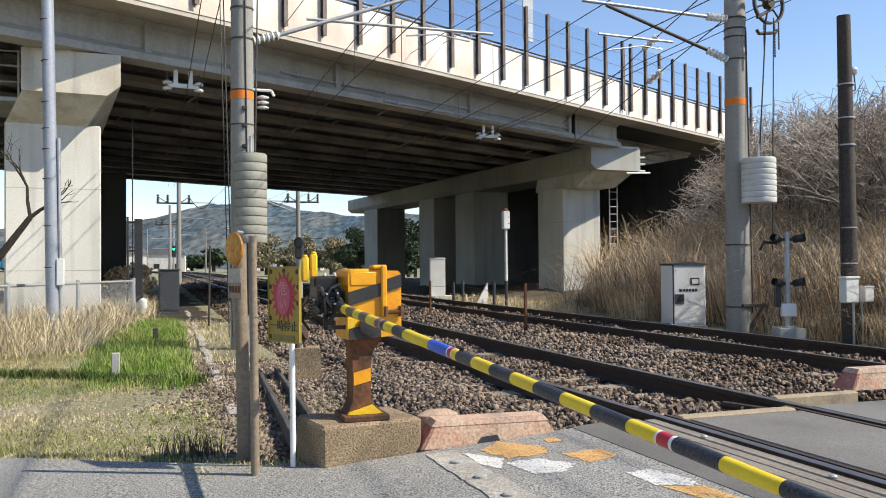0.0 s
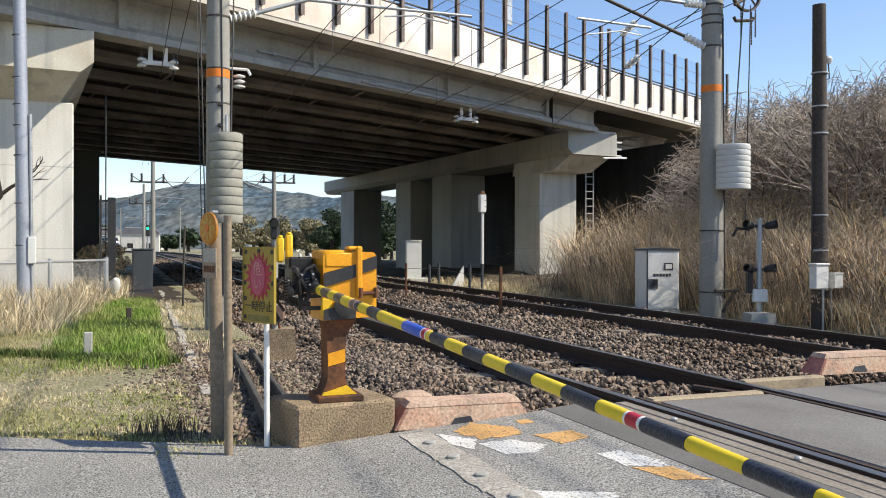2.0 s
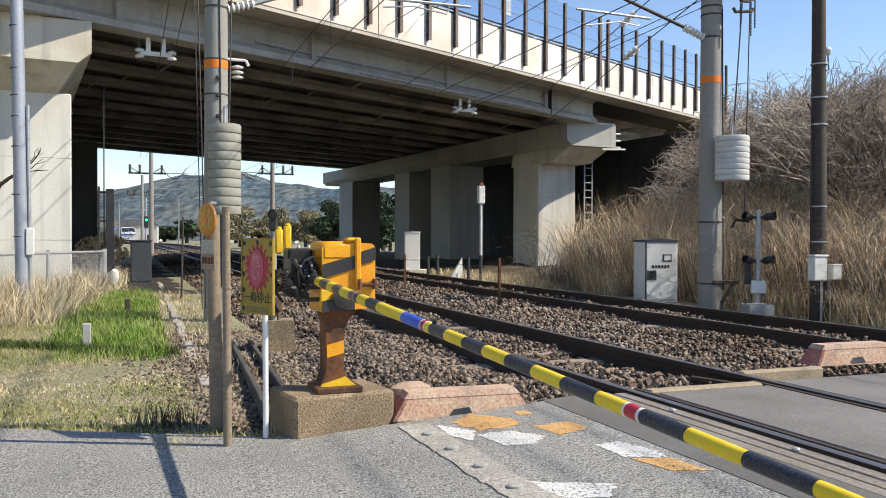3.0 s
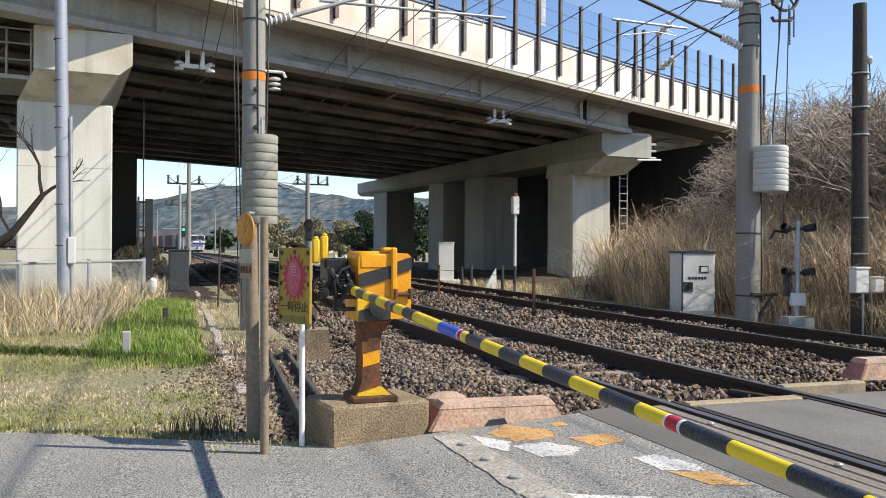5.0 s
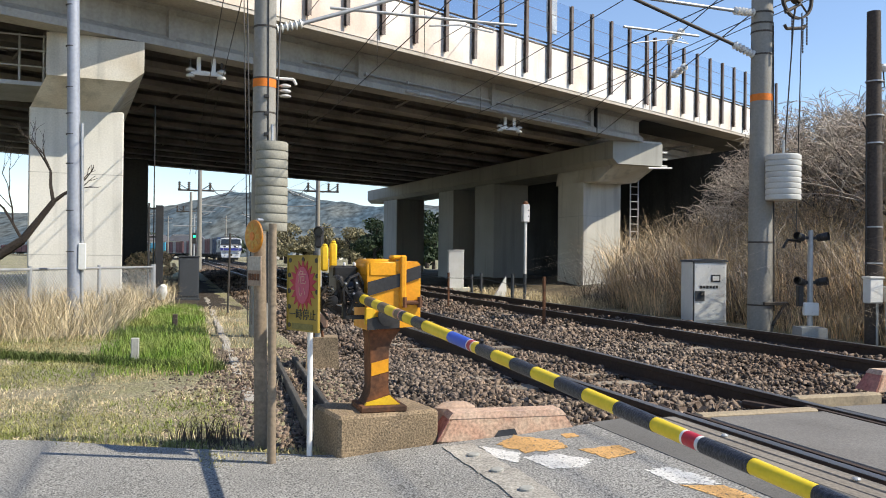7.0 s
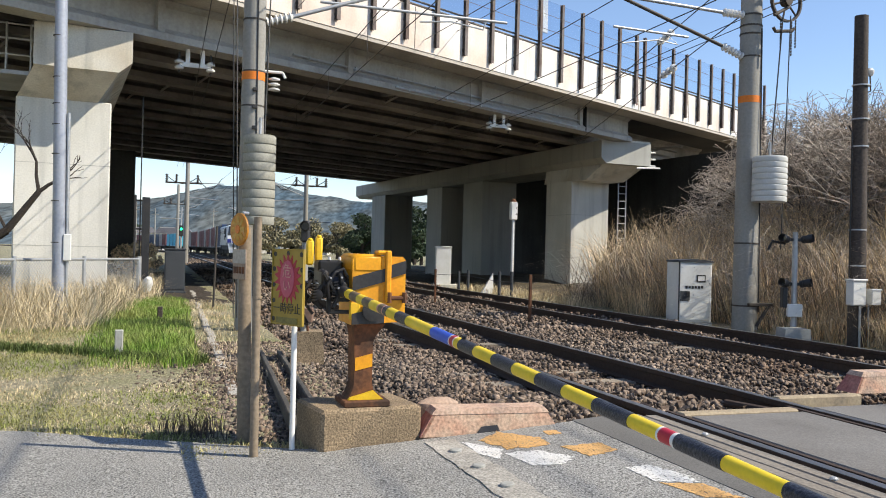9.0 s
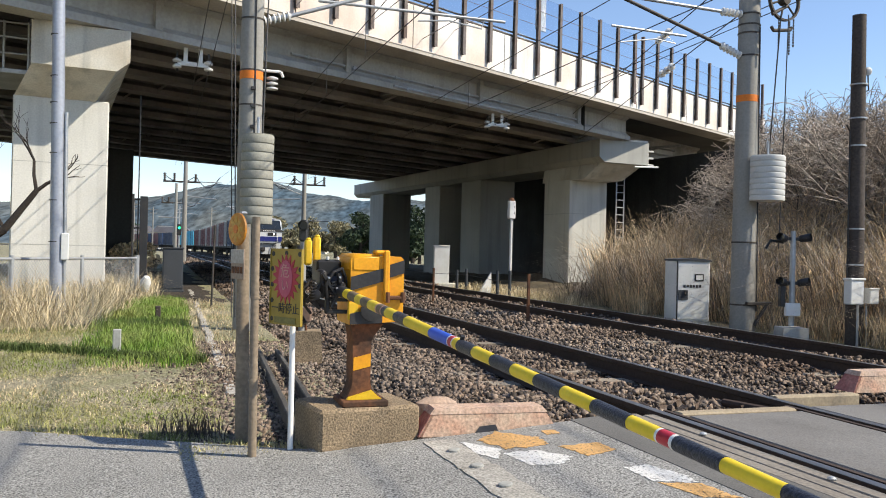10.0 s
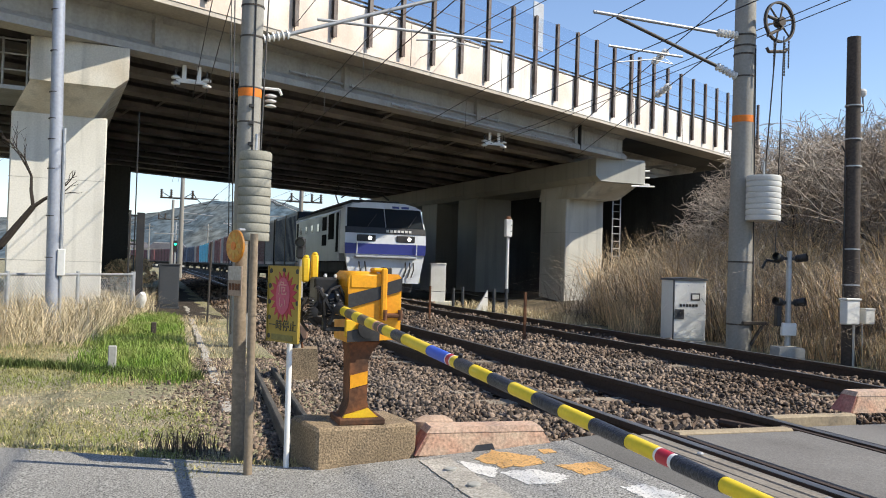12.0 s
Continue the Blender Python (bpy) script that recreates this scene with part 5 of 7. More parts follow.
    s.path([(-1.75, 0, 4.84 + z0), (-1.5, 0, 4.68 + z0), (-1.9, 0, 4.72 + z0), (-2.58, 0, 4.6 + z0)], 0.013, 6)
    part("registration_arm", s, STEEL, mast_far)
    for z in (4.6, 5.34, 5.0, 5.15, 1.3, 0.2):
        s = Shape()
        s.rod((0, 0, z + z0 - 0.014), (0, 0, z + z0 + 0.014), 0.218 if z < 2 else 0.196, seg=20)
        part("clamp", s, DARK_STEEL, mast_far, "dark steel clamp", True)
    s = Shape()
    s.rod((0.14, -0.19, 0.5), (0.10, -0.17, 5.5), 0.013, seg=6)
    part("cable", s, BLACK, mast_far, "thin cable down the mast")
    s = Shape()
    s.bevel_box(-0.1, 0.45, -0.25, -0.19, 0.60, 0.66, 0.01)
    s.rod((0.35, -0.22, 0.62), (0.1, -0.2, 0.25), 0.03, seg=6)
    part("foot_bracket", s, DARK_STEEL, mast_far, "dark foot bracket")
    # tension wheel and its weights
    t = thing("tension_wheel", TM(12.25, 10.30, 5.56, 8), "dark spoked tensioning wheel hung from the mast", "pulley")
    s = Shape()
    k = 28
    v = []
    for i in range(k):
        a = 2 * math.pi * i / k
        for dr, dx in ((0.0, -0.03), (0.035, -0.03), (0.035, 0.03), (0.0, 0.03)):
            v.append(((0.33 + dr) * math.cos(a), dx, (0.33 + dr) * math.sin(a)))
    s.add(v, [(i * 4 + j, i * 4 + (j + 1) % 4, ((i + 1) % k) * 4 + (j + 1) % 4, ((i + 1) % k) * 4 + j) for i in range(k) for j in range(4)])
    part("rim", s, DARK_STEEL, t)
    for i in range(6):
        a = math.pi * i / 3 + 0.3
        s = Shape()
        s.rod((0.06 * math.cos(a), 0, 0.06 * math.sin(a)), (0.34 * math.cos(a), 0, 0.34 * math.sin(a)), 0.018, seg=6)
        part("spoke", s, DARK_STEEL, t)
    s = Shape()
    s.rod((0, -0.07, 0), (0, 0.07, 0), 0.085, seg=14)
    part("hub", s, DARK_STEEL, t, smooth=True)
    for dz in (0.06, -0.28):
        s = Shape()
        s.rod((-0.28, 0.0, dz), (0.08, 0.0, dz * 0.3), 0.03, seg=8)
        part("hanger_arm", s, DARK_STEEL, t)
    s = Shape()
    s.path([(-0.3, 0.0, -0.5), (-0.25, 0, -0.56), (0.16, 0, -0.50), (0.2, 0, -0.45)], 0.03, 7)
    part("guide_arm", s, DARK_STEEL, t)
    for x, l in ((-0.12, 0.55), (0.14, 0.65), (0.24, 0.5)):
        s = Shape()
        for i in range(int(l / 0.05)):
            s.rod((x, 0, -0.3 - i * 0.05), (x, 0, -0.34 - i * 0.05), 0.018, 0.012, 6)
        part("chain", s, DARK_STEEL, t)

    def stack(name, u, n, z0, z1, r, count, material, label):
        w = thing(name, TM(u, n, z0), label, "counterweight", "counterweights")
        h = (z1 - z0) / count
        for i in range(count):
            s = Shape()
            s.turned([(r * 0.99, i * h), (r, i * h + 0.006), (r, (i + 1) * h - 0.020), (r * 0.98, (i + 1) * h - 0.014), (r * 0.93, (i + 1) * h - 0.013), (r * 0.93, (i + 1) * h)], 26)
            part("disc", s, material, w, smooth=True)
        s = Shape()
        s.rod((0, 0, 0), (0, 0, z1 - z0 + 0.25), 0.02, seg=8)
        part("rod", s, STEEL, w)
        return w

    stack("counterweight", 12.15, 9.95, 2.02, 2.80, 0.29, 8, WEIGHT_PALE, "pale stack of concrete counterweight discs hung by the mast")
    stack("counterweight", 11.95, 1.27, 1.32, 2.55, 0.222, 10, WEIGHT, "stack of greenish grey concrete counterweight discs by the mast")
    s = Shape()
    s.rod(at(12.15, 9.97, 2.8), at(12.2, 10.2, 5.3), 0.012, seg=6)
    s.rod(at(12.15, 10.22, 1.2), at(12.2, 10.36, 5.3), 0.010, seg=6)
    single("hanger_wire", s, WIRE, "steel wires from tension wheel to counterweight", "wire")
    s = Shape()
    s.rod(at(11.95, 1.33, 2.55), at(12.3, 1.45, 7.0), 0.012, seg=6)
    s.rod(at(12.3, 1.05, 0.0), at(12.5, 0.9, 7.0), 0.010, seg=6)
    s.rod(at(12.3, 1.0, 0.0), at(12.6, 0.86, 7.0), 0.008, seg=6)
    single("hanger_wire", s, WIRE, "steel wires beside the mast", "wire")


hardware()


def wire(pts, r, label):
    s = Shape()
    s.path(pts, r, 5)
    single("overhead_wire", s, WIRE, label, "wire", group="overhead wires")


def make_wires():
    for n in (NEAR, FAR):
        pts = [line_at(s, n)[0] + Vector((0, 0, 4.62)) for s in (-40, -10, 12.6, 30, 52, 75, 95, 118, 140, 160, 180, 205, 230)]
        wire(pts, 0.009, "dark contact wire over the track")
        prof = [(-40, 5.7), (-15, 5.35), (12.6, 5.42), (20, 5.30), (24, 5.22), (45, 5.2), (60, 5.5), (75, 5.3), (95, 5.6), (118, 5.4), (140, 5.6), (165, 5.4), (190, 5.6), (220, 5.5)]
        wire([line_at(s, n)[0] + Vector((0, 0, z)) for s, z in prof], 0.009, "dark messenger wire over the track")
        for s in (-6, -1, 3.5, 8, 16, 20, 25, 30, 36, 44):
            z = float(np.interp(s, [p[0] for p in prof], [p[1] for p in prof]))
            p = line_at(s, n)[0]
            wire([p + Vector((0, 0, 4.62)), p + Vector((0, 0, z))], 0.005, "thin dropper wire of the overhead line")
    for n, z in ((1.05, 5.38), (0.75, 5.38), (10.15, 5.42), (10.45, 5.42)):
        wire([at(-30, n, z + 1.3), at(-8, n, z + 0.5), at(12, n, z + 0.1), at(22, n, z - 0.18), at(30, n, z - 0.15), at(50, n, z + 0.1)], 0.009, "dark feeder wire slung under the bridge")
    for a, b in (((12.55, 9.85, 6.3), (26.5, 13.5, 5.9)), ((12.55, 9.85, 5.5), (26.8, 14.0, 5.2))):
        pa, pb = at(*a), at(*b)
        wire([pa, pb], 0.012, "steel stay wire from mast to bridge")
        s = Shape()
        p = pa.lerp(pb, 0.30)
        q = pa.lerp(pb, 0.37)
        insulator(s, p, q, 0.09, 3)
        single("stay_insulator", s, PORCELAIN, "white stay wire insulator", "insulator", smooth=True)
    # wires crossing overhead between the masts and along the line
    for n, z in ((7.0, 6.4), (8.2, 6.9), (5.4, 6.6), (3.2, 6.5)):
        wire([at(-30, n + 1.2, z + 1.2), at(12.6, n, z), at(30, n - 0.3, z + 0.9), at(44, n - 0.5, z + 1.8)], 0.010, "dark overhead wire between the masts")
    wire([at(12.6, 1.4, 7.4), at(12.6, 5.5, 6.95), at(12.6, 9.7, 7.3)], 0.010, "cross span wire between masts")


make_wires()


def feeder_hanger(along, across, z, turn):
    """White bracket with insulators that holds the feeders under the bridge."""
    p = BM @ Vector((along, across, z))
    t = thing("feeder_hanger", pose(p.x, p.y, p.z, 0, 0, turn), "white feeder hanger with insulators under the bridge girder", "hanger", "feeder hangers")
    s = Shape()
    s.bevel_box(-0.36, 0.36, -0.03, 0.03, -0.05, 0.05, 0.008)
    for x in (-0.17, 0.17):
        s.bevel_box(x - 0.05, x + 0.05, -0.03, 0.03, 0.03, 0.40, 0.008)
    part("frame", s, WHITE, t, "white steel frame")
    for x in (-0.36, 0.36):
        s = Shape()
        for k in range(2):
            s.turned([(0.03, 0), (0.10, 0.02), (0.11, 0.06), (0.04, 0.11)], 14, pose(x, 0, -0.13 + 0.14 * k))
        part("insulator", s, PORCELAIN, t, "white insulator", True)
        s = Shape()
        s.rod((x, 0, -0.2), (x, 0, 0.28), 0.025, seg=8)
        part("pin", s, DARK_STEEL, t)


feeder_hanger(3.3, 1.35, 5.27, 25)
feeder_hanger(14.6, 1.35, 5.27, 25)


# ---- left of the line ----
def make_left_side():
    t = thing("lamp_pole", TM(15.72, -1.66, -0.4), "galvanised steel lamp pole with straps and a conduit", "lamp pole")
    s = Shape()
    s.rod((0.05, 0, 0), (-0.09, 0, 8.5), 0.115, 0.09, 20)
    part("pole", s, mat("pole_blue_grey", (0.38, 0.40, 0.45), 0.45, 0.3, vary=0.08, grain=20, patch=2.0, second=(0.28, 0.30, 0.35)), t, smooth=True)
    for z in (1.4, 2.1, 2.9, 3.4, 3.75, 4.2, 4.9, 5.6):
        s = Shape()
        s.rod((0.03 - 0.0165 * z, 0, z), (0.03 - 0.0165 * z, 0, z + 0.014), 0.117 - 0.003 * z, seg=20)
        part("strap", s, DARK_STEEL, t, "dark strap", True)
    s = Shape()
    s.rod((0.17, -0.05, 0.0), (0.13, -0.04, 3.6), 0.028, seg=8)
    part("conduit", s, STEEL, t, "pale conduit", True)
    s = Shape()
    s.bevel_box(0.10, 0.22, -0.12, 0.0, 1.1, 1.55, 0.01)
    part("switch_box", s, GREY_BOX, t, "pale switch box")
    # chain link fence
    a, b = Vector((-7.6, 12.2, -0.35)), Vector((-6.62, 18.1, -0.35))
    d = (b - a)
    length = d.length
    h = 1.05
    ang = math.degrees(math.atan2(d.y, d.x))
    t = thing("chain_link_fence", pose(a.x, a.y, a.z, 0, 0, ang), "low rusty-white chain link fence with pipe posts", "fence")
    for k in range(4):
        s = Shape()
        x = length * k / 3
        s.rod((x, 0, -0.2), (x, 0, h + 0.06), 0.035 if k < 3 else 0.05, seg=10)
        part("post", s, STEEL, t, "pale galvanised pipe post", True)
    s = Shape()
    s.rod((0, 0, h), (length, 0, h), 0.025, seg=8)
    part("top_rail", s, STEEL, t, "pale pipe rail", True)
    s = Shape()
    step = 0.075
    k = int((length + h) / step)
    for i in range(k):
        x = i * step
        p0 = (x - h, 0.0) if x >= h else (0.0, h - x)
        p1 = (x, h) if x <= length else (length, h - (x - length))
        s.rod((p0[0], 0.003, p0[1]), (p1[0], 0.003, p1[1]), 0.0035, seg=3, caps=False)
        s.rod((length - p0[0], -0.003, p0[1]), (length - p1[0], -0.003, p1[1]), 0.0035, seg=3, caps=False)
    part("wire_mesh", s, STEEL, t, "woven wire mesh", kind="stuff")
    s = Shape()
    s.turned([(0.05, 0), (0.11, 0.04), (0.12, 0.2), (0.08, 0.3), (0.06, 0.34)], 14)
    single("white_cap", s, WHITE, "white plastic cover lying against the fence post", "cover", pose(-6.45, 18.0, 0.02, 20, 25, 0), smooth=True)
    # grey cabinet under the bridge
    t = thing("grey_cabinet", TM(22.6, 0.10, -0.6), "dark grey steel cabinet on a plinth in the bridge's shade", "cabinet")
    s = Shape()
    s.bevel_box(-0.03, 0.53, -0.03, 0.45, 0.0, 0.45, 0.01)
    part("plinth", s, GREY_DARK, t)
    s = Shape()
    s.bevel_box(0, 0.5, 0, 0.42, 0.45, 1.5, 0.01)
    part("body", s, GREY_DARK, t)
    s = Shape()
    s.bevel_box(-0.02, 0.52, -0.02, 0.44, 1.5, 1.54, 0.008)
    part("roof", s, GREY_DARK, t)
    s = Shape()
    s.bevel_box(0.03, 0.47, -0.01, 0.0, 0.5, 1.46, 0.004)
    part("door", s, GREY_DARK, t)
    # dark post with a thin pipe and rungs
    t = thing("ladder_post", TM(21.25, -0.35, -0.5), "dark steel post with a side pipe and rungs", "post")
    s = Shape()
    s.bevel_box(-0.09, 0.09, -0.07, 0.07, 0, 2.63, 0.01)
    part("post", s, BLACK, t)
    s = Shape()
    s.rod((-0.24, 0, 0), (-0.24, 0, 2.68), 0.025, seg=8)
    s.rod((-0.13, 0, 1.0), (-0.13, 0, 5.0), 0.015, seg=6)
    part("pipe", s, BLACK, t)
    for z in (0.7, 1.2, 1.88, 2.55):
        s = Shape()
        s.rod((-0.26, 0, z), (0, 0, z), 0.02, seg=6)
        part("rung", s, BLACK, t)
    s = Shape()
    s.bevel_box(-0.043, 0.043, -0.043, 0.043, -0.3, 0.085, 0.008)
    single("boundary_stone", s, CONCRETE, "short pale concrete boundary stone in the grass", "stone", TM(9.92, -0.40, -0.02))
    s = Shape()
    s.bevel_box(-0.04, 0.04, -0.04, 0.04, -0.3, 0.18, 0.01)
    single("boundary_stone", s, DARK_WOOD, "short dark wooden stub in the grass", "stub", TM(14.2, 0.02, -0.15))
    s = Shape()
    s.bevel_box(-0.1, 0.1, 0, 3.2, -0.15, 0.06, 0.01)
    single("edging_beam", s, CONCRETE_PALE, "pale concrete beam beside the grey cabinet", "beam", TM(19.5, 0.75, -0.35, -2))
    s = Shape()
    s.rod((0, 0, 0), (0.04, 0, 1.9), 0.02, seg=8)
    single("slim_stake", s, DARK_STEEL, "slim dark stake beside the track", "stake", TM(17.2, 1.0, -0.5), smooth=True)


make_left_side()


# ---- bare tree by the fence ----
def grow(shape, p, d, length, r, depth, rnd, spread=0.6, seg=5):
    q = p + d * length
    mid = p.lerp(q, 0.5) + Vector((rnd.uniform(-1, 1), rnd.uniform(-1, 1), rnd.uniform(-1, 1))) * length * 0.06
    shape.rod(p, mid, r, r * 0.85, seg, caps=False)
    shape.rod(mid, q, r * 0.85, r * 0.68, seg, caps=False)
    if depth == 0:
        return
    for _ in range(rnd.choice((2, 2, 3))):
        e = (d + Vector((rnd.uniform(-1, 1), rnd.uniform(-1, 1), rnd.uniform(-0.6, 1))) * spread).normalized()
        grow(shape, q if rnd.random() < 0.7 else mid, e, length * rnd.uniform(0.6, 0.85), r * 0.6, depth - 1, rnd, spread, max(3, seg - 1))


BARK = mat("bark", (0.045, 0.035, 0.028), 0.9, vary=0.3, grain=30, patch=3.0, bump=0.4)


def make_bare_tree():
    rnd = random.Random(11)
    base = Vector((-9.1, 14.6, -0.35))
    t = thing("bare_tree", pose(*base), "leafless dark tree leaning towards the pier", "tree")
    s = Shape()
    a, b, c, d = Vector((0, 0, 0)), Vector((0.35, 0.2, 0.9)), Vector((1.25, 0.4, 1.55)), Vector((1.75, 0.5, 2.25))
    s.rod(a, b, 0.13, 0.10, 9)
    s.rod(b, c, 0.10, 0.075, 8)
    s.rod(c, d, 0.07, 0.05, 7)
    part("trunk", s, BARK, t, smooth=True)
    for p, way, length, r, depth, spread in ((d, (0.5, 0.1, 0.35), 0.42, 0.038, 3, 0.5), (d, (-0.1, 0.0, 1.0), 0.55, 0.035, 4, 0.6), (c, (-0.6, 0.1, 0.9), 0.7, 0.03, 4, 0.6), (b, (-0.4, -0.3, 1.0), 1.1, 0.05, 4, 0.6)):
        s = Shape()
        grow(s, p, Vector(way).normalized(), length, r, depth, rnd, spread)
        part("branch", s, BARK, t, "bare twigs")


make_bare_tree()


# ---- far along the line ----
def far_mast(u, n, side):
    t = thing("catenary_mast", TM(u, n, -0.4), "slim grey concrete catenary mast far along the line", "mast", "catenary masts")
    s = Shape()
    s.rod((0, 0, 0), (0, 0, 8.0), 0.19, 0.14, 12)
    part("pole", s, POLE, t, smooth=True)
    for z, l in ((5.95, 2.5), (3.35, -1.8)):
        s = Shape()
        s.rod((0, 0, z), (side * l, 0, z), 0.035, seg=6)
        part("crossarm", s, STEEL, t)
    s = Shape()
    s.rod((0, 0, 5.1), (side * 2.3, 0, 5.95), 0.03, seg=6)
    part("strut", s, STEEL, t)
    s = Shape()
    s.rod((-side * 1.5, 0, 5.9), (side * 1.0, 0, 5.9), 0.06, seg=6)
    arm = part("feeder_arm", s, DARK_STEEL, t)
    for x in (-0.75, -1.4, 0.7):
        s = Shape()
        insulator(s, (side * x, 0, 5.95), (side * x, 0, 6.5), 0.12, 4)
        part("insulator", s, DARK_STEEL, arm, "dark ribbed insulator", True)
    for x0, x1, dip in ((-1.4, 0.7, 0.5), (0.7, 2.4, 0.8)):
        s = Shape()
        s.path([(side * (x0 + (x1 - x0) * i / 8), 0.1, 6.35 - dip * math.sin(math.pi * i / 8)) for i in range(9)], 0.03, 5)
        part("jumper_cable", s, WIRE, t, "slack dark jumper cable")
    s = Shape()
    s.rod((side * 0.1, 0, 4.9), (side * 2.2, 0, 4.75), 0.03, seg=6)
    part("steady_arm", s, STEEL, t)


for u, n in ((63.0, 1.66), (95.0, 1.6)):
    far_mast(u, n, 1)
far_mast(60.1, 9.65, -1)
far_mast(100.0, 9.7, -1)


def make_distance():
    t = thing("line_signal", TM(72, 1.5, -0.4), "slim signal post showing a green light", "signal")
    s = Shape()
    s.rod((0, 0, 0), (0, 0, 4.6), 0.07, 0.06, 8)
    part("post", s, STEEL, t)
    s = Shape()
    s.bevel_box(-0.17, 0.17, -0.14, -0.02, 2.2, 3.1, 0.03)
    part("head", s, BLACK, t, "black signal head")
    s = Shape()
    s.rod((0, -0.14, 2.8), (0, -0.17, 2.8), 0.10, seg=14)
    part("green_lamp", s, glow("green_light", (0.02, 0.9, 0.35), 2.5), t, "lit green lamp")
    for x, y, h in ((-58, 150, 9), (-66, 150, 8), (-52, 140, 8.5), (-60, 172, 9), (-82, 190, 10), (-47, 168, 9)):
        s = Shape()
        s.rod((0, 0, 0), (0, 0, h), 0.16, 0.11, 8)
        s.box(-0.9, 0.9, -0.06, 0.06, h - 0.6, h - 0.48)
        s.box(-0.7, 0.7, -0.06, 0.06, h - 1.3, h - 1.18)
        single("utility_pole", s, POLE, "distant grey utility pole with crossarms", "utility pole", pose(x, y, -0.4), group="distant utility poles")
    wall = mat("house_wall", (0.62, 0.60, 0.56), 0.85, piece=0.2, grain=3, patch=0.4)
    roof = mat("house_roof", (0.13, 0.13, 0.15), 0.7, piece=0.3, grain=4, patch=0.5)
    rnd = random.Random(5)
    for x, y, z, w in ((-70, 215, 0, 9), (-88, 240, 0, 8), (-60, 260, 0, 9), (-40, 250, 0, 8), (-105, 300, 0, 10), (-52, 330, 0, 9), (-120, 380, 0, 10), (-75, 400, 0, 9)):
        h = rnd.uniform(3.0, 5.5)
        t = thing("house", pose(x, y, z - 0.5, 0, 0, rnd.uniform(-30, 30)), "small distant house with pale walls and dark roof", "house", "distant houses")
        s = Shape()
        s.box(-w / 2, w / 2, -3.5, 3.5, 0, h)
        part("wall", s, wall, t)
        s = Shape()
        s.prism([(-w / 2 - 0.4, h), (w / 2 + 0.4, h), (w / 2 - 1.2, h + 1.7), (-w / 2 + 1.2, h + 1.7)], -3.9, 3.9)
        part("roof", s, roof, t)
        for k in (-1, 1):
            s = Shape()
            s.box(k * w / 4 - 0.7, k * w / 4 + 0.7, -3.53, -3.49, 1.0, 2.2)
            part("window", s, SMALL_GLASS, t, "dark window")


make_distance()

# ---- train ----
TRAIN_SPEED, TRAIN_END = 18.2, 27.4        # metres per second, and where the front stands at the last moment
LOCO_WHITE = mat("loco_white", (0.66, 0.68, 0.70), 0.4, vary=0.04, grain=6, patch=0.8, second=(0.55, 0.56, 0.57), streak=0.2, bump=0.02)
LOCO_GREY = mat("loco_grey", (0.36, 0.38, 0.40), 0.4, vary=0.04, grain=6, patch=0.8, streak=0.2, bump=0.02)
LOCO_BLUE = mat("loco_blue", (0.035, 0.045, 0.22), 0.35, vary=0.05, grain=8, patch=1.0, bump=0.02)
LOCO_SKY = mat("loco_roof_blue", (0.05, 0.065, 0.24), 0.4, vary=0.05, grain=8, patch=1.0, bump=0.02)
CAB_GLASS = mat("cab_glass", (0.02, 0.025, 0.03), 0.06, vary=0.02, grain=3, patch=1.0, bump=0.0, spec=0.8)
HEADLIGHT = glow("headlight", (1.0, 0.95, 0.80), 4.0)
UNDERFRAME = mat("underframe", (0.05, 0.047, 0.044), 0.8, vary=0.2, grain=10, patch=1.5, bump=0.1)
movers = []


LOUVRE = mat("louvre_black", (0.012, 0.012, 0.013), 0.9, vary=0.2, grain=20, patch=2.0, bump=0.0, spec=0.1)


def wheelset(parent, y, r=0.43, name="wheel"):
    for x in (-0.56, 0.56):
        s = Shape()
        s.rod((x - 0.06, y, r), (x + 0.06, y, r), r, seg=18)
        part(name, s, UNDERFRAME, parent, smooth=True)


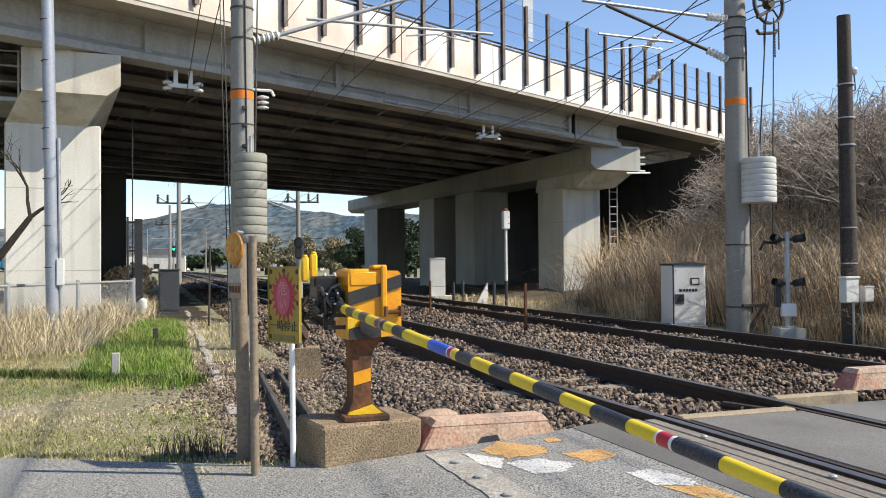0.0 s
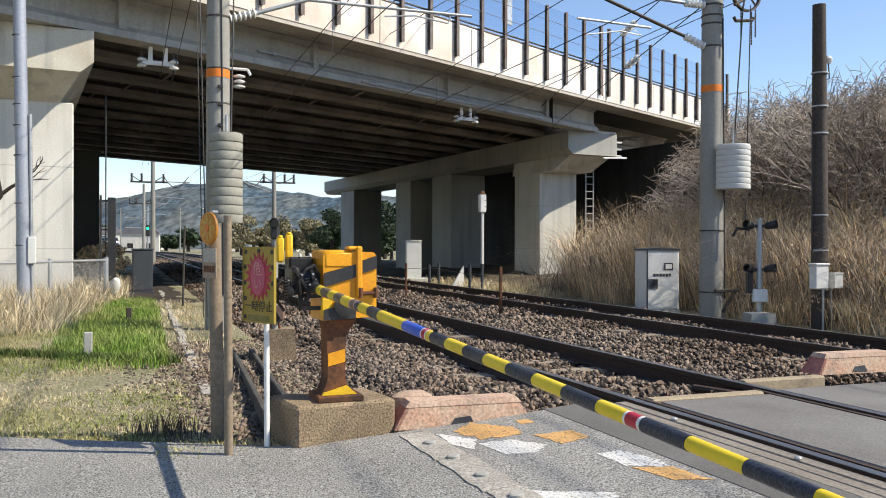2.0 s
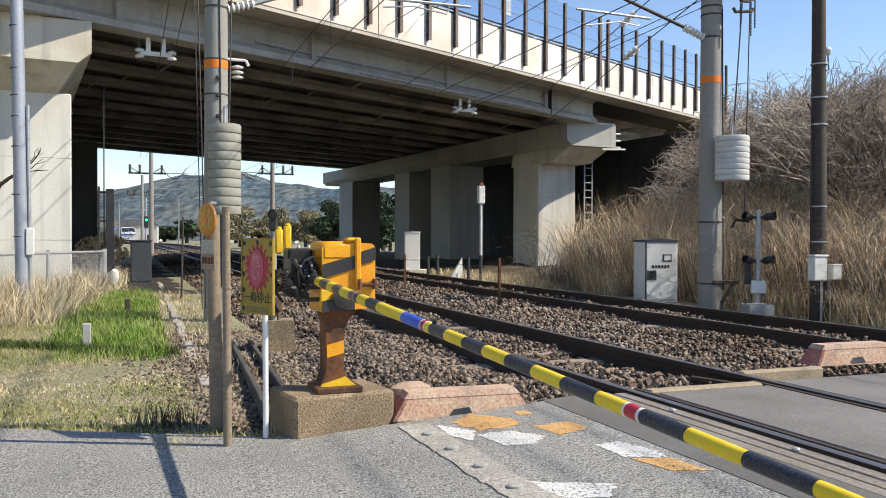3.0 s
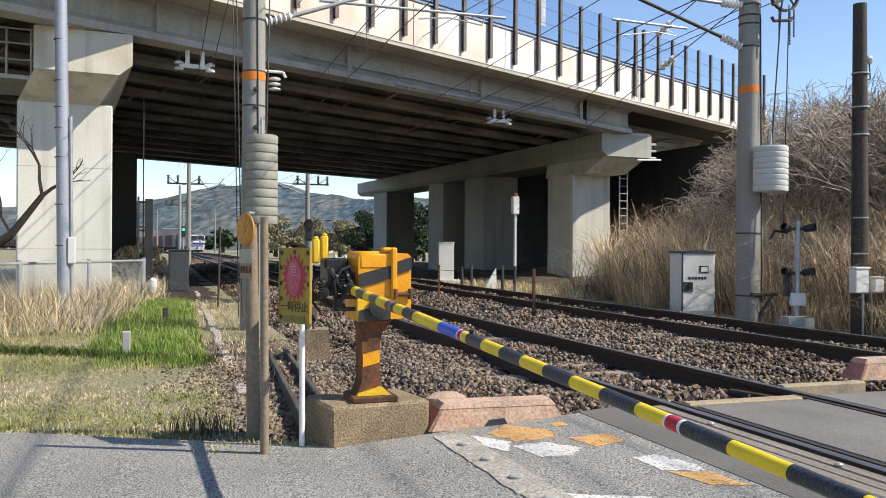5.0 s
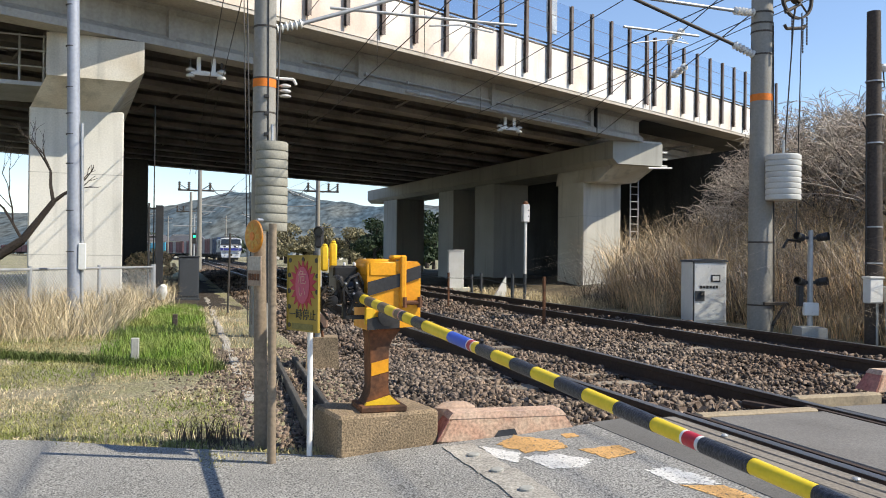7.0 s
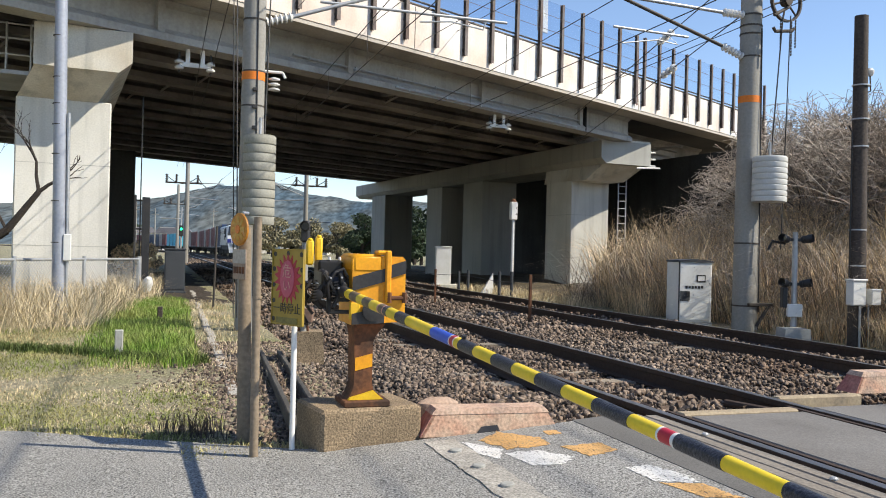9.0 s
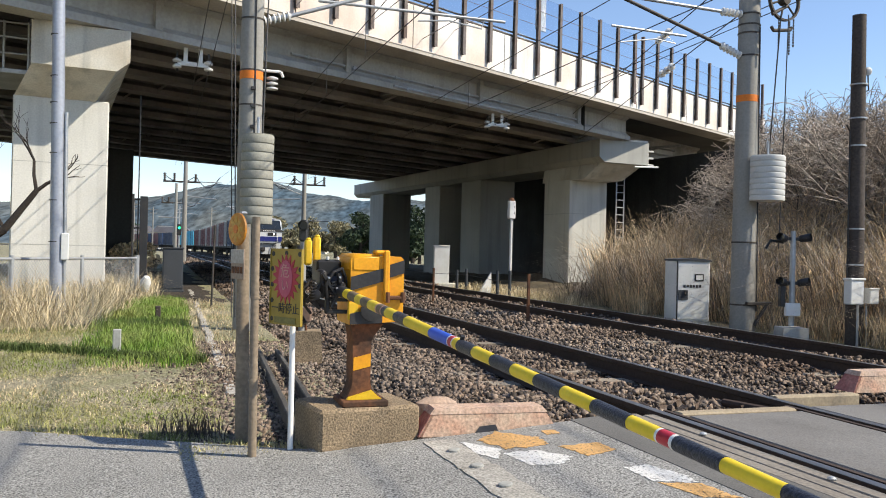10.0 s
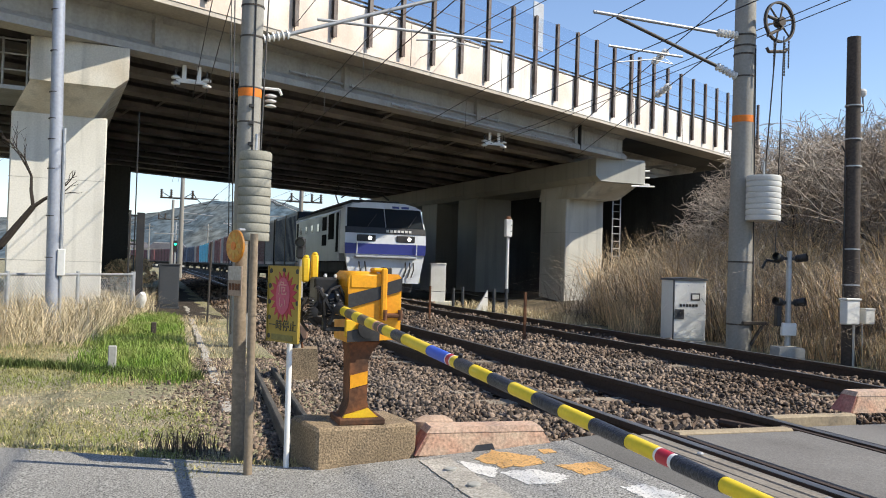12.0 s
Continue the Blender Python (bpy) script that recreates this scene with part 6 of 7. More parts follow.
def make_loco():
    t = thing("locomotive", Matrix(), "white and blue electric freight locomotive with lit headlamps", "locomotive")
    w, L = 1.42, 10.2
    side = [(-w, 1.2), (w, 1.2), (w, 2.94), (w - 0.10, 3.08), (w - 0.42, 3.19), (-w + 0.42, 3.19), (-w + 0.10, 3.08), (-w, 2.94)]
    s = Shape()
    s.prism(side, 0.75, L)
    part("body", s, LOCO_GREY, t, "pale grey body side")
    # cab front, raked above the waist
    s = Shape()
    wf = 1.36

    def ring(y, half, z):
        return [(-half, y, z), (half, y, z)]

    v = ring(0.05, wf, 1.45) + ring(0.0, wf + 0.03, 1.80) + ring(0.04, wf + 0.03, 2.15) + ring(0.10, wf + 0.02, 2.32) + ring(0.44, wf - 0.06, 3.02) + ring(0.62, wf - 0.2, 3.10)
    vb = [(x, 0.78, z) for x, z in ((-w, 1.45), (w, 1.45), (-w, 1.8), (w, 1.8), (-w, 2.15), (w, 2.15), (-w, 2.32), (w, 2.32), (-w, 2.94), (w, 2.94), (-w + 0.12, 3.08), (w - 0.12, 3.08))]
    f = []
    for k in range(5):
        f += [(2 * k, 2 * k + 1, 2 * k + 3, 2 * k + 2)]
        f += [(12 + 2 * k, 2 * k, 2 * k + 2, 12 + 2 * k + 2), (2 * k + 1, 12 + 2 * k + 1, 12 + 2 * k + 3, 2 * k + 3)]
    f += [(10, 11, 23, 22), (0, 12, 13, 1)]
    s.add(v + vb, f)
    cab = part("cab", s, LOCO_WHITE, t, "white cab front")
    s = Shape()
    s.add([(-wf - 0.02, -0.012, 1.45), (wf + 0.02, -0.012, 1.45), (wf + 0.035, -0.012, 1.80), (-wf - 0.035, -0.012, 1.80), (-wf - 0.02, 0.06, 1.45), (wf + 0.02, 0.06, 1.45), (wf + 0.035, 0.06, 1.80), (-wf - 0.035, 0.06, 1.80)],
          ((0, 1, 2, 3), (0, 4, 5, 1), (3, 2, 6, 7), (1, 5, 6, 2), (4, 0, 3, 7)))
    part("blue_band", s, LOCO_BLUE, cab, "dark blue waist band")
    for a, b in ((-1.33, -0.015), (0.015, 1.33)):
        s = Shape()
        s.add([(a, 0.07, 2.345), (b, 0.07, 2.345), (b * 0.95, 0.40, 3.0), (a * 0.95, 0.40, 3.0), (a, 0.12, 2.345), (b, 0.12, 2.345), (b * 0.95, 0.45, 3.0), (a * 0.95, 0.45, 3.0)],
              ((0, 1, 2, 3), (0, 4, 5, 1), (3, 2, 6, 7), (1, 5, 6, 2), (4, 0, 3, 7)))
        part("windscreen", s, CAB_GLASS, cab, "dark raked windscreen")
    s = Shape()
    s.add([(-wf - 0.03, 0.02, 2.14), (wf + 0.03, 0.02, 2.14), (wf + 0.02, 0.075, 2.345), (-wf - 0.02, 0.075, 2.345), (-wf - 0.03, 0.1, 2.14), (wf + 0.03, 0.1, 2.14), (wf + 0.02, 0.15, 2.345), (-wf - 0.02, 0.15, 2.345)],
          ((0, 1, 2, 3), (0, 4, 5, 1), (3, 2, 6, 7), (1, 5, 6, 2), (4, 0, 3, 7)))
    part("black_band", s, BLACK, cab, "black band below the windscreen")
    s = Shape()
    s.prism([(-1.24, 3.0), (1.24, 3.0), (1.10, 3.11), (0.7, 3.2), (-0.7, 3.2), (-1.10, 3.11)], 0.38, 0.8)
    part("roof_visor", s, LOCO_WHITE, cab, "white roof front")
    for xa, xb in ((0.28, 0.52), (0.60, 0.86)):
        s = Shape()
        s.box(xa, xb, 0.372, 0.38, 3.02, 3.095)
        part("roof_mark", s, LOCO_SKY, cab, "blue roof marking")
    for i in range(7):
        s = Shape()
        s.box(0.0 + i * 0.13, 0.09 + i * 0.13, 0.01, 0.03, 2.19, 2.27)
        part("bar", s, WHITE, cab, "white lettering bar")
    for x in (-0.68, 0.68):
        s = Shape()
        s.bevel_box(x - 0.32, x + 0.32, -0.02, 0.03, 1.87, 2.09, 0.02)
        lamp = part("lamp_housing", s, BLACK, cab, "black lamp housing")
        s = Shape()
        s.rod((x + 0.12, -0.02, 1.98), (x + 0.12, -0.04, 1.98), 0.06, seg=18)
        part("headlamp", s, HEADLIGHT, lamp, "lit headlamp")
    for x in (-0.65, 0.75):
        s = Shape()
        s.rod((x, 0.0, 2.36), (x + 0.35, 0.25, 2.78), 0.012, seg=5)
        part("wiper", s, BLACK, cab, "black wiper")
    for x in (-1.0, 1.05):
        s = Shape()
        s.path([(x, -0.05, 1.45), (x, -0.07, 1.8), (x, -0.03, 1.84)], 0.018, 6)
        part("grab_rail", s, WHITE, cab, "white grab rail")
    # skirt, coupler, buffer beam
    s = Shape()
    s.prism([(-1.3, 1.10), (-1.18, 0.5), (1.18, 0.5), (1.3, 1.10), (1.36, 1.46), (-1.36, 1.46)], 0.05, 0.2)
    skirt = part("skirt", s, LOCO_WHITE, t, "pale front skirt")
    s = Shape()
    s.bevel_box(-1.05, 1.05, -0.12, 0.1, 1.32, 1.40, 0.02)
    part("step", s, LOCO_GREY, skirt, "grey front step")
    s = Shape()
    s.bevel_box(-0.16, 0.16, -0.32, 0.1, 0.72, 1.02, 0.04)
    part("coupler", s, UNDERFRAME, t, "dark knuckle coupler")
    for x in (-0.9, -0.7, 0.7, 0.85, 0.98):
        s = Shape()
        s.path([(x, 0.04, 1.2), (x * 0.98, -0.08, 0.95), (x * 0.9, -0.05, 0.7)], 0.022, 6)
        part("brake_hose", s, UNDERFRAME, skirt, "dark brake hose")
    s = Shape()
    s.prism([(-1.0, 0.2), (1.0, 0.2), (1.05, 0.5), (-1.05, 0.5)], 0.3, 0.45)
    part("snow_plough", s, UNDERFRAME, t)
    s = Shape()
    s.bevel_box(-1.25, 1.25, 0.8, L - 0.2, 0.75, 1.2, 0.05)
    part("underframe", s, UNDERFRAME, t)
    for y in (1.9, 4.1, 6.4, 8.6):
        wheelset(t, y, 0.52)
    for y in (3.0, 7.5):
        s = Shape()
        s.bevel_box(-1.02, 1.02, y - 1.7, y + 1.7, 0.4, 0.85, 0.06)
        part("bogie", s, UNDERFRAME, t)
    # side openings, both sides
    for sx in (-1, 1):
        for y0, y1, z0, z1, mm, nm, lab in ((0.95, 1.35, 1.5, 2.85, LOUVRE, "cab_door", "dark cab door"), (1.75, 2.7, 1.95, 2.85, LOUVRE, "louvre", "black louvred grille"), (3.1, 3.9, 2.3, 2.8, LOUVRE, "louvre", "black louvred grille"), (3.1, 3.9, 1.75, 2.15, LOUVRE, "louvre", "black louvred grille"),
                                            (4.6, 4.95, 2.3, 2.6, CAB_GLASS, "side_window", "small square window"), (5.9, 6.25, 2.3, 2.6, CAB_GLASS, "side_window", "small square window"), (7.3, 7.65, 2.3, 2.6, CAB_GLASS, "side_window", "small square window"), (8.6, 8.95, 2.3, 2.6, CAB_GLASS, "side_window", "small square window"), (9.5, 9.85, 1.5, 2.8, LOUVRE, "cab_door", "dark cab door")):
            s = Shape()
            x = sx * w
            s.bevel_box(min(x, x + sx * 0.012) - 0.002, max(x, x + sx * 0.012), y0, y1, z0, z1, 0.003)
            part(nm, s, mm, t, lab)
        s = Shape()
        x = sx * w
        s.box(min(x, x + sx * 0.008), max(x, x + sx * 0.008), 0.9, L, 2.86, 2.92)
        part("cant_line", s, LOCO_BLUE, t, "blue line below the roof")
        s = Shape()
        s.bevel_box(min(x, x + sx * 0.03), max(x, x + sx * 0.03), 0.80, 0.84, 1.3, 2.9, 0.004)
        part("hand_rail", s, LOCO_WHITE, t, "white door rail")
    s = Shape()
    s.bevel_box(-0.9, 0.9, 1.6, 9.6, 3.19, 3.36, 0.06)
    part("roof_equipment", s, UNDERFRAME, t, "dark roof equipment")
    for y in (3.0, 7.6):
        p = part("pantograph", Shape().rod((-0.5, y, 3.38), (0.5, y, 3.38), 0.04, seg=6), UNDERFRAME, t, "dark single-arm pantograph")
        top = 4.60 if y > 5 else 3.7
        s = Shape()
        s.rod((0, y, 3.38), (0, y + 1.1, (top + 3.5) / 2), 0.03, seg=6)
        s.rod((0, y + 1.1, (top + 3.5) / 2), (0, y + 0.2, top), 0.025, seg=6)
        part("arm", s, UNDERFRAME, p)
        s = Shape()
        s.path([(-0.9, y + 0.2, top - 0.18), (-0.65, y + 0.2, top), (0.65, y + 0.2, top), (0.9, y + 0.2, top - 0.18)], 0.025, 6)
        part("head", s, UNDERFRAME, p)
    movers.append((t, 0.0))


make_loco()


def make_wagon_meshes(length):
    fr = Shape()
    fr.bevel_box(-1.25, 1.25, 0, length, 0.86, 1.02, 0.02)
    fr.bevel_box(-0.3, 0.3, 0, length, 0.62, 0.86, 0.02)
    for k in range(int(length / 2.15)):
        fr.bevel_box(-1.2, 1.2, 1 + k * 2.15, 1.15 + k * 2.15, 0.7, 0.86, 0.02)
    return fr


def make_train():
    def wagon_mould(length, axles, label):
        t = thing("container_wagon", Matrix(), label, "wagon", "container wagons")
        part("frame", make_wagon_meshes(length), UNDERFRAME, t)
        for y in axles:
            s = Shape()
            s.bevel_box(-1.0, 1.0, y - 1.2, y + 1.2, 0.36, 0.62, 0.05)
            part("bogie", s, UNDERFRAME, t)
            for d in (-0.9, 0.9):
                wheelset(t, y + d)
        return t

    def box_mould(material, label):
        t = thing("freight_container", Matrix(), label, "container", "freight containers")
        w, l, h = 1.22, 3.66, 2.42
        s = Shape()
        s.bevel_box(-w, w, 0, l, 0, h, 0.02)
        part("shell", s, material, t)
        for sx in (-1, 1):
            s = Shape()
            n = 9
            for i in range(n):
                y = 0.25 + i * (l - 0.5) / (n - 1)
                x = sx * w
                s.box(min(x, x + sx * 0.035), max(x, x + sx * 0.035), y - 0.07, y + 0.07, 0.15, h - 0.15)
            part("ribs", s, material, t)
        for y in (0.0, l):
            s = Shape()
            for x in (-0.6, -0.2, 0.2, 0.6):
                s.rod((x, y - 0.02 if y == 0 else y + 0.02, 0.15), (x, y - 0.02 if y == 0 else y + 0.02, h - 0.15), 0.02, seg=6)
            part("locking_bars", s, STEEL, t)
        for x in (-w, w):
            for y in (0.06, l - 0.06):
                s = Shape()
                s.box(x - 0.02, x + 0.02, y - 0.06, y + 0.06, 0, h)
                part("corner_post", s, UNDERFRAME, t)
        return t

    maroon = mat("container_maroon", (0.20, 0.075, 0.085), 0.55, vary=0.08, grain=5, patch=0.7, second=(0.15, 0.07, 0.075), streak=0.3)
    grey = mat("container_grey", (0.36, 0.34, 0.34), 0.55, vary=0.08, grain=5, patch=0.7, second=(0.27, 0.24, 0.24), streak=0.3)
    cyan = mat("container_cyan", (0.10, 0.50, 0.68), 0.5, vary=0.06, grain=5, patch=0.7, second=(0.09, 0.42, 0.58), streak=0.2)
    navy = mat("container_navy", (0.035, 0.065, 0.14), 0.5, vary=0.06, grain=5, patch=0.7, streak=0.2)
    moulds = {"m": box_mould(maroon, "maroon ribbed steel freight container on a wagon"), "g": box_mould(grey, "dull grey ribbed freight container on a wagon"), "c": box_mould(cyan, "bright cyan ribbed freight container on a wagon"), "n": box_mould(navy, "dark navy ribbed freight container on a wagon")}
    plan = ["gmmgm", "mgmmg", "mmgmm", "ccccc", "mgnnn", "nmmnm", "mmmmm", "mgmmm", "mmmgm", "mmmmm", "mmgmm"]
    used = {}
    first = True
    mould = wagon_mould(19.6, (3.2, 16.4), "dark flat container wagon on two bogies")
    movers.append((wagon_mould(7.5, (1.9, 5.6), "short dark container wagon behind the locomotive"), 10.8))
    for j, c in enumerate("nn"):
        movers.append((copy_thing(moulds[c], Matrix()), 11.0 + j * 3.74))
    for k, row in enumerate(plan):
        off = 18.6 + k * 20.4
        wgn = mould if first else copy_thing(mould, Matrix())
        first = False
        movers.append((wgn, off))
        for j, c in enumerate(row):
            if c not in used:
                used[c] = True
                ob = moulds[c]
            else:
                ob = copy_thing(moulds[c], Matrix())
            movers.append((ob, off + 0.35 + j * 3.84))


make_train()


def train_pose(off, t, z):
    s = TRAIN_END + TRAIN_SPEED * (12.0 - t) + off
    p, h = line_at(s, FAR)
    # the thing's own length lies along the chord, a little further on
    q, _ = line_at(s + 3.0, FAR)
    d = q - p
    return pose(p.x, p.y, z, 0, 0, math.degrees(math.atan2(-d.x, d.y)))

# ---- plants and stones ----
def stuff(name, verts, faces, material, label, category, smooth=False):
    me = bpy.data.meshes.new(name)
    me.vertices.add(len(verts))
    me.vertices.foreach_set("co", np.asarray(verts, np.float32).ravel())
    faces = np.asarray(faces, np.int32)
    k = faces.shape[1]
    me.loops.add(faces.size)
    me.loops.foreach_set("vertex_index", faces.ravel())
    me.polygons.add(len(faces))
    me.polygons.foreach_set("loop_start", np.arange(0, faces.size, k, dtype=np.int32))
    me.update(calc_edges=True)
    me.validate()
    me.materials.append(material)
    ob = new(name, me)
    return tagged(ob, label, category, kind="stuff")


NU = np.array([U.x, U.y, 0.0])
NN = np.array([N.x, N.y, 0.0])


def blades(name, u, n, z, height, width, bend, material, label, category, rng):
    """Bent tapering blades, each a strip of two pieces and a tip."""
    k = len(u)
    base = u[:, None] * NU + n[:, None] * NN
    base[:, 2] = np.array([ground_height(p, q) - 0.01 for p, q in zip(u, n)]) if z is None else z
    a = rng.uniform(0, 2 * np.pi, k)
    d = np.stack([np.cos(a), np.sin(a), np.zeros(k)], 1)
    side = np.stack([-np.sin(a), np.cos(a), np.zeros(k)], 1)
    tw = rng.uniform(0, 2 * np.pi, k)
    side = np.stack([np.cos(tw), np.sin(tw), np.zeros(k)], 1)
    up = np.array([0, 0, 1.0])
    h, w, b = height[:, None], width[:, None], (bend * rng.uniform(0.2, 1.0, k))[:, None]
    p1 = base + up * h * 0.55 + d * h * b * 0.25
    p2 = base + up * h * (1 - 0.35 * b) + d * h * b * 0.85
    v = np.stack([base - side * w, base + side * w, p1 - side * w * 0.8, p1 + side * w * 0.8, p2], 1).reshape(-1, 3)
    i = np.arange(k)[:, None] * 5
    f = np.concatenate([i + [0, 1, 3], i + [0, 3, 2], i + [2, 3, 4]], 1).reshape(-1, 3)
    return stuff(name, v, f, material, label, category)


STRAW = mat("straw", (0.63, 0.54, 0.36), 0.8, vary=0.2, grain=6, patch=0.8, second=(0.40, 0.30, 0.16), amount=0.8, island=0.45, bump=0)
GREEN = mat("green_grass", (0.15, 0.26, 0.03), 0.7, vary=0.15, grain=6, patch=1.0, second=(0.29, 0.30, 0.10), amount=0.9, island=0.4, bump=0)
LAWN = mat("mixed_turf", (0.20, 0.25, 0.045), 0.8, vary=0.2, grain=5, patch=0.8, second=(0.50, 0.40, 0.22), amount=0.9, island=0.35, bump=0)
FRINGE = mat("shadow_band_grass", (0.07, 0.11, 0.02), 0.7, vary=0.2, grain=6, patch=1.0, second=(0.12, 0.12, 0.04), island=0.4, bump=0)
REED = mat("dry_reed", (0.74, 0.60, 0.39), 0.8, vary=0.25, grain=5, patch=0.7, second=(0.46, 0.33, 0.19), amount=0.95, island=0.6, bump=0)
TWIG = mat("grey_twig", (0.42, 0.37, 0.31), 0.9, vary=0.3, grain=6, patch=0.5, second=(0.17, 0.13, 0.10), amount=0.9, island=0.45, bump=0)
TWIG_DARK = mat("dark_twig", (0.085, 0.067, 0.052), 0.9, vary=0.25, grain=6, patch=0.6, bump=0)
BANK = mat("bank_litter", (0.12, 0.09, 0.055), 0.95, vary=0.4, grain=9, patch=0.6, second=(0.06, 0.05, 0.03), amount=0.9, bump=1.0, depth=0.08)
EVERGREEN = mat("evergreen_leaf", (0.030, 0.050, 0.022), 0.8, vary=0.2, grain=2, patch=0.4, island=0.5, bump=0)
BAMBOO = mat("bamboo_leaf", (0.24, 0.215, 0.13), 0.8, vary=0.2, grain=2, patch=0.2, second=(0.17, 0.16, 0.08), island=0.35, bump=0)


def make_grass():
    rng = np.random.default_rng(3)
    # tall straw by the fence
    k = 7000
    u, n = rng.uniform(12.2, 18.6, k), rng.uniform(-5.2, -0.1, k) + rng.normal(0, 0.15, k)
    keep = n < -0.9 + (u - 12.2) * 0.10
    u, n = u[keep], n[keep]
    blades("straw_grass", u, n, None, rng.uniform(0.25, 1.05, len(u)), rng.uniform(0.002, 0.0045, len(u)), 2.2, STRAW, "tall tangled dry straw grass by the fence", "grass", rng)
    k = 2600
    u, n = rng.uniform(18.0, 27.0, k), rng.uniform(-3.0, 0.0, k)
    blades("straw_grass", u, n, -0.35, rng.uniform(0.3, 0.9, k), rng.uniform(0.005, 0.009, k), 1.0, STRAW, "dry straw grass beside the pier", "grass", rng)
    # green verge
    k = 30000
    u = rng.uniform(8.6, 19.0, k)
    n = -0.95 + (u - 9.4) * 0.02 + rng.uniform(0, 1.0, k) ** 0.8 * 1.35
    patchy = np.array([noise.noise(Vector((a * 0.9, b * 0.9, 11))) for a, b in zip(u, n)])
    edge = np.minimum(np.minimum(u - 8.6, n + 1.0), 0.6 - n * 0.8) / 0.9
    keep = rng.uniform(0, 1, k) < np.clip(edge, 0, 1) + 0.5 * patchy
    u, n = u[keep], n[keep]
    k = len(u)
    blades("green_grass", u, n, None, rng.uniform(0.07, 0.20, k) * (1.0 + 0.9 * np.clip(patchy[keep], -0.4, 0.6)), rng.uniform(0.003, 0.006, k), 0.9, GREEN, "fresh green grass on the verge", "grass", rng)
    # trodden turf: green and yellow sward in patches, dead straw, bare gravel between
    k = 120000
    u = 5.4 + rng.uniform(0, 1, k) ** 1.25 * 8.0
    n = rng.uniform(-7.0, 0.45, k)
    lo = np.array([road_far_edge(x) for x in n]) + 0.02
    worn = np.array([noise.noise(Vector((a * 0.55, b * 0.35, 5))) + 0.35 * noise.noise(Vector((a * 2.2, b * 1.6, 8))) for a, b in zip(u, n)])
    bare = worn + rng.normal(0, 0.13, k)
    sward = (u > lo) & (bare < 0.22)
    fresh = sward & (bare < -0.05)
    dead = sward & ~fresh
    for pick, tall, stuff_mat, label in ((fresh, 0.075, LAWN, "short yellow-green trodden turf"), (dead, 0.06, STRAW, "flattened dead straw in the turf")):
        a, b = u[pick], n[pick]
        blades("turf", a, b, None, rng.uniform(0.02, tall, len(a)), rng.uniform(0.0018, 0.004, len(a)), 2.0, stuff_mat, label, "grass", rng)
    # a thicker fringe where the mown turf ends, green darkened for a shadow band
    m = 5000
    n = rng.uniform(-2.6, 0.5, m)
    u = 8.82 + (0.57 - n) * 0.85 + rng.normal(0, 0.07, m)
    blades("green_fringe", u, n, None, rng.uniform(0.06, 0.16, m), rng.uniform(0.003, 0.005, m), 1.0, FRINGE, "green grass fringe darkened for the shadow band on the turf", "grass", rng)
    # tufts along the asphalt edge
    us, ns = [], []
    for c in range(60):
        cn = rng.uniform(-5, 0.85)
        cu = road_far_edge(cn) + rng.uniform(0.03, 0.30)
        m = rng.integers(20, 90)
        us.append(rng.normal(cu, 0.06, m))
        ns.append(rng.normal(cn, 0.10, m))
    u, n = np.concatenate(us), np.concatenate(ns)
    blades("edge_tufts", u, n, None, rng.uniform(0.03, 0.09, len(u)), rng.uniform(0.002, 0.004, len(u)), 1.1, LAWN, "small grass tufts along the asphalt edge", "grass", rng)
    m = 900
    u, n = rng.uniform(4.72, 5.1, m), rng.uniform(0.15, 0.85, m)
    blades("edge_tufts", u, n, -0.17, rng.uniform(0.02, 0.06, m), rng.uniform(0.002, 0.004, m), 1.0, LAWN, "green grass round the post feet", "grass", rng)
    m = 170
    u, n = rng.normal(5.55, 0.10, m), rng.normal(0.22, 0.12, m)
    blades("dry_weed", u, n, -0.2, rng.uniform(0.08, 0.26, m), rng.uniform(0.002, 0.004, m), 0.9, TWIG_DARK, "withered dark weed clump at the road edge", "weed", rng)
    # pale rough grass between edging and ballast
    m = 2600
    u, n = 7.0 + rng.uniform(0, 1, m) ** 0.7 * 12, rng.normal(0.80, 0.30, m)
    blades("pale_grass", u, n, None, rng.uniform(0.03, 0.14, m), rng.uniform(0.002, 0.005, m), 1.2, STRAW, "pale dry grass along the edging", "grass", rng)


make_grass()


def make_cess():
    # Dark soil, with the bridge's shadow on it put into the same colour.
    s = Shape()
    us, ns = [18.6 + 1.2 * i for i in range(19)], [-1.9, -1.2, -0.5, 0.2, 0.9, 1.6]
    v = [at(u, n + 0.15 * math.sin(u * 1.7), ground_height(u, n) + 0.02) for u in us for n in ns]
    w = len(ns)
    s.add(v, [(i * w + j, i * w + j + 1, (i + 1) * w + j + 1, (i + 1) * w + j) for i in range(len(us) - 1) for j in range(w - 1)])
    single("cess", s, BALLAST_BED, "dark soil path beside the line, darkened further for the bridge's shade", "path", kind="structure")


make_cess()


def bank_height(u, n):
    t = max(0.0, n - 11.8)
    grow_in = min(1.0, max(0.0, (27.0 - u) / 9.0)) if u > 18 else 1.0
    return -0.4 + min(1.9, 0.42 * t) * (0.15 + 0.85 * grow_in) + 0.25 * noise.noise(Vector((u * 0.3, n * 0.3, 2)))


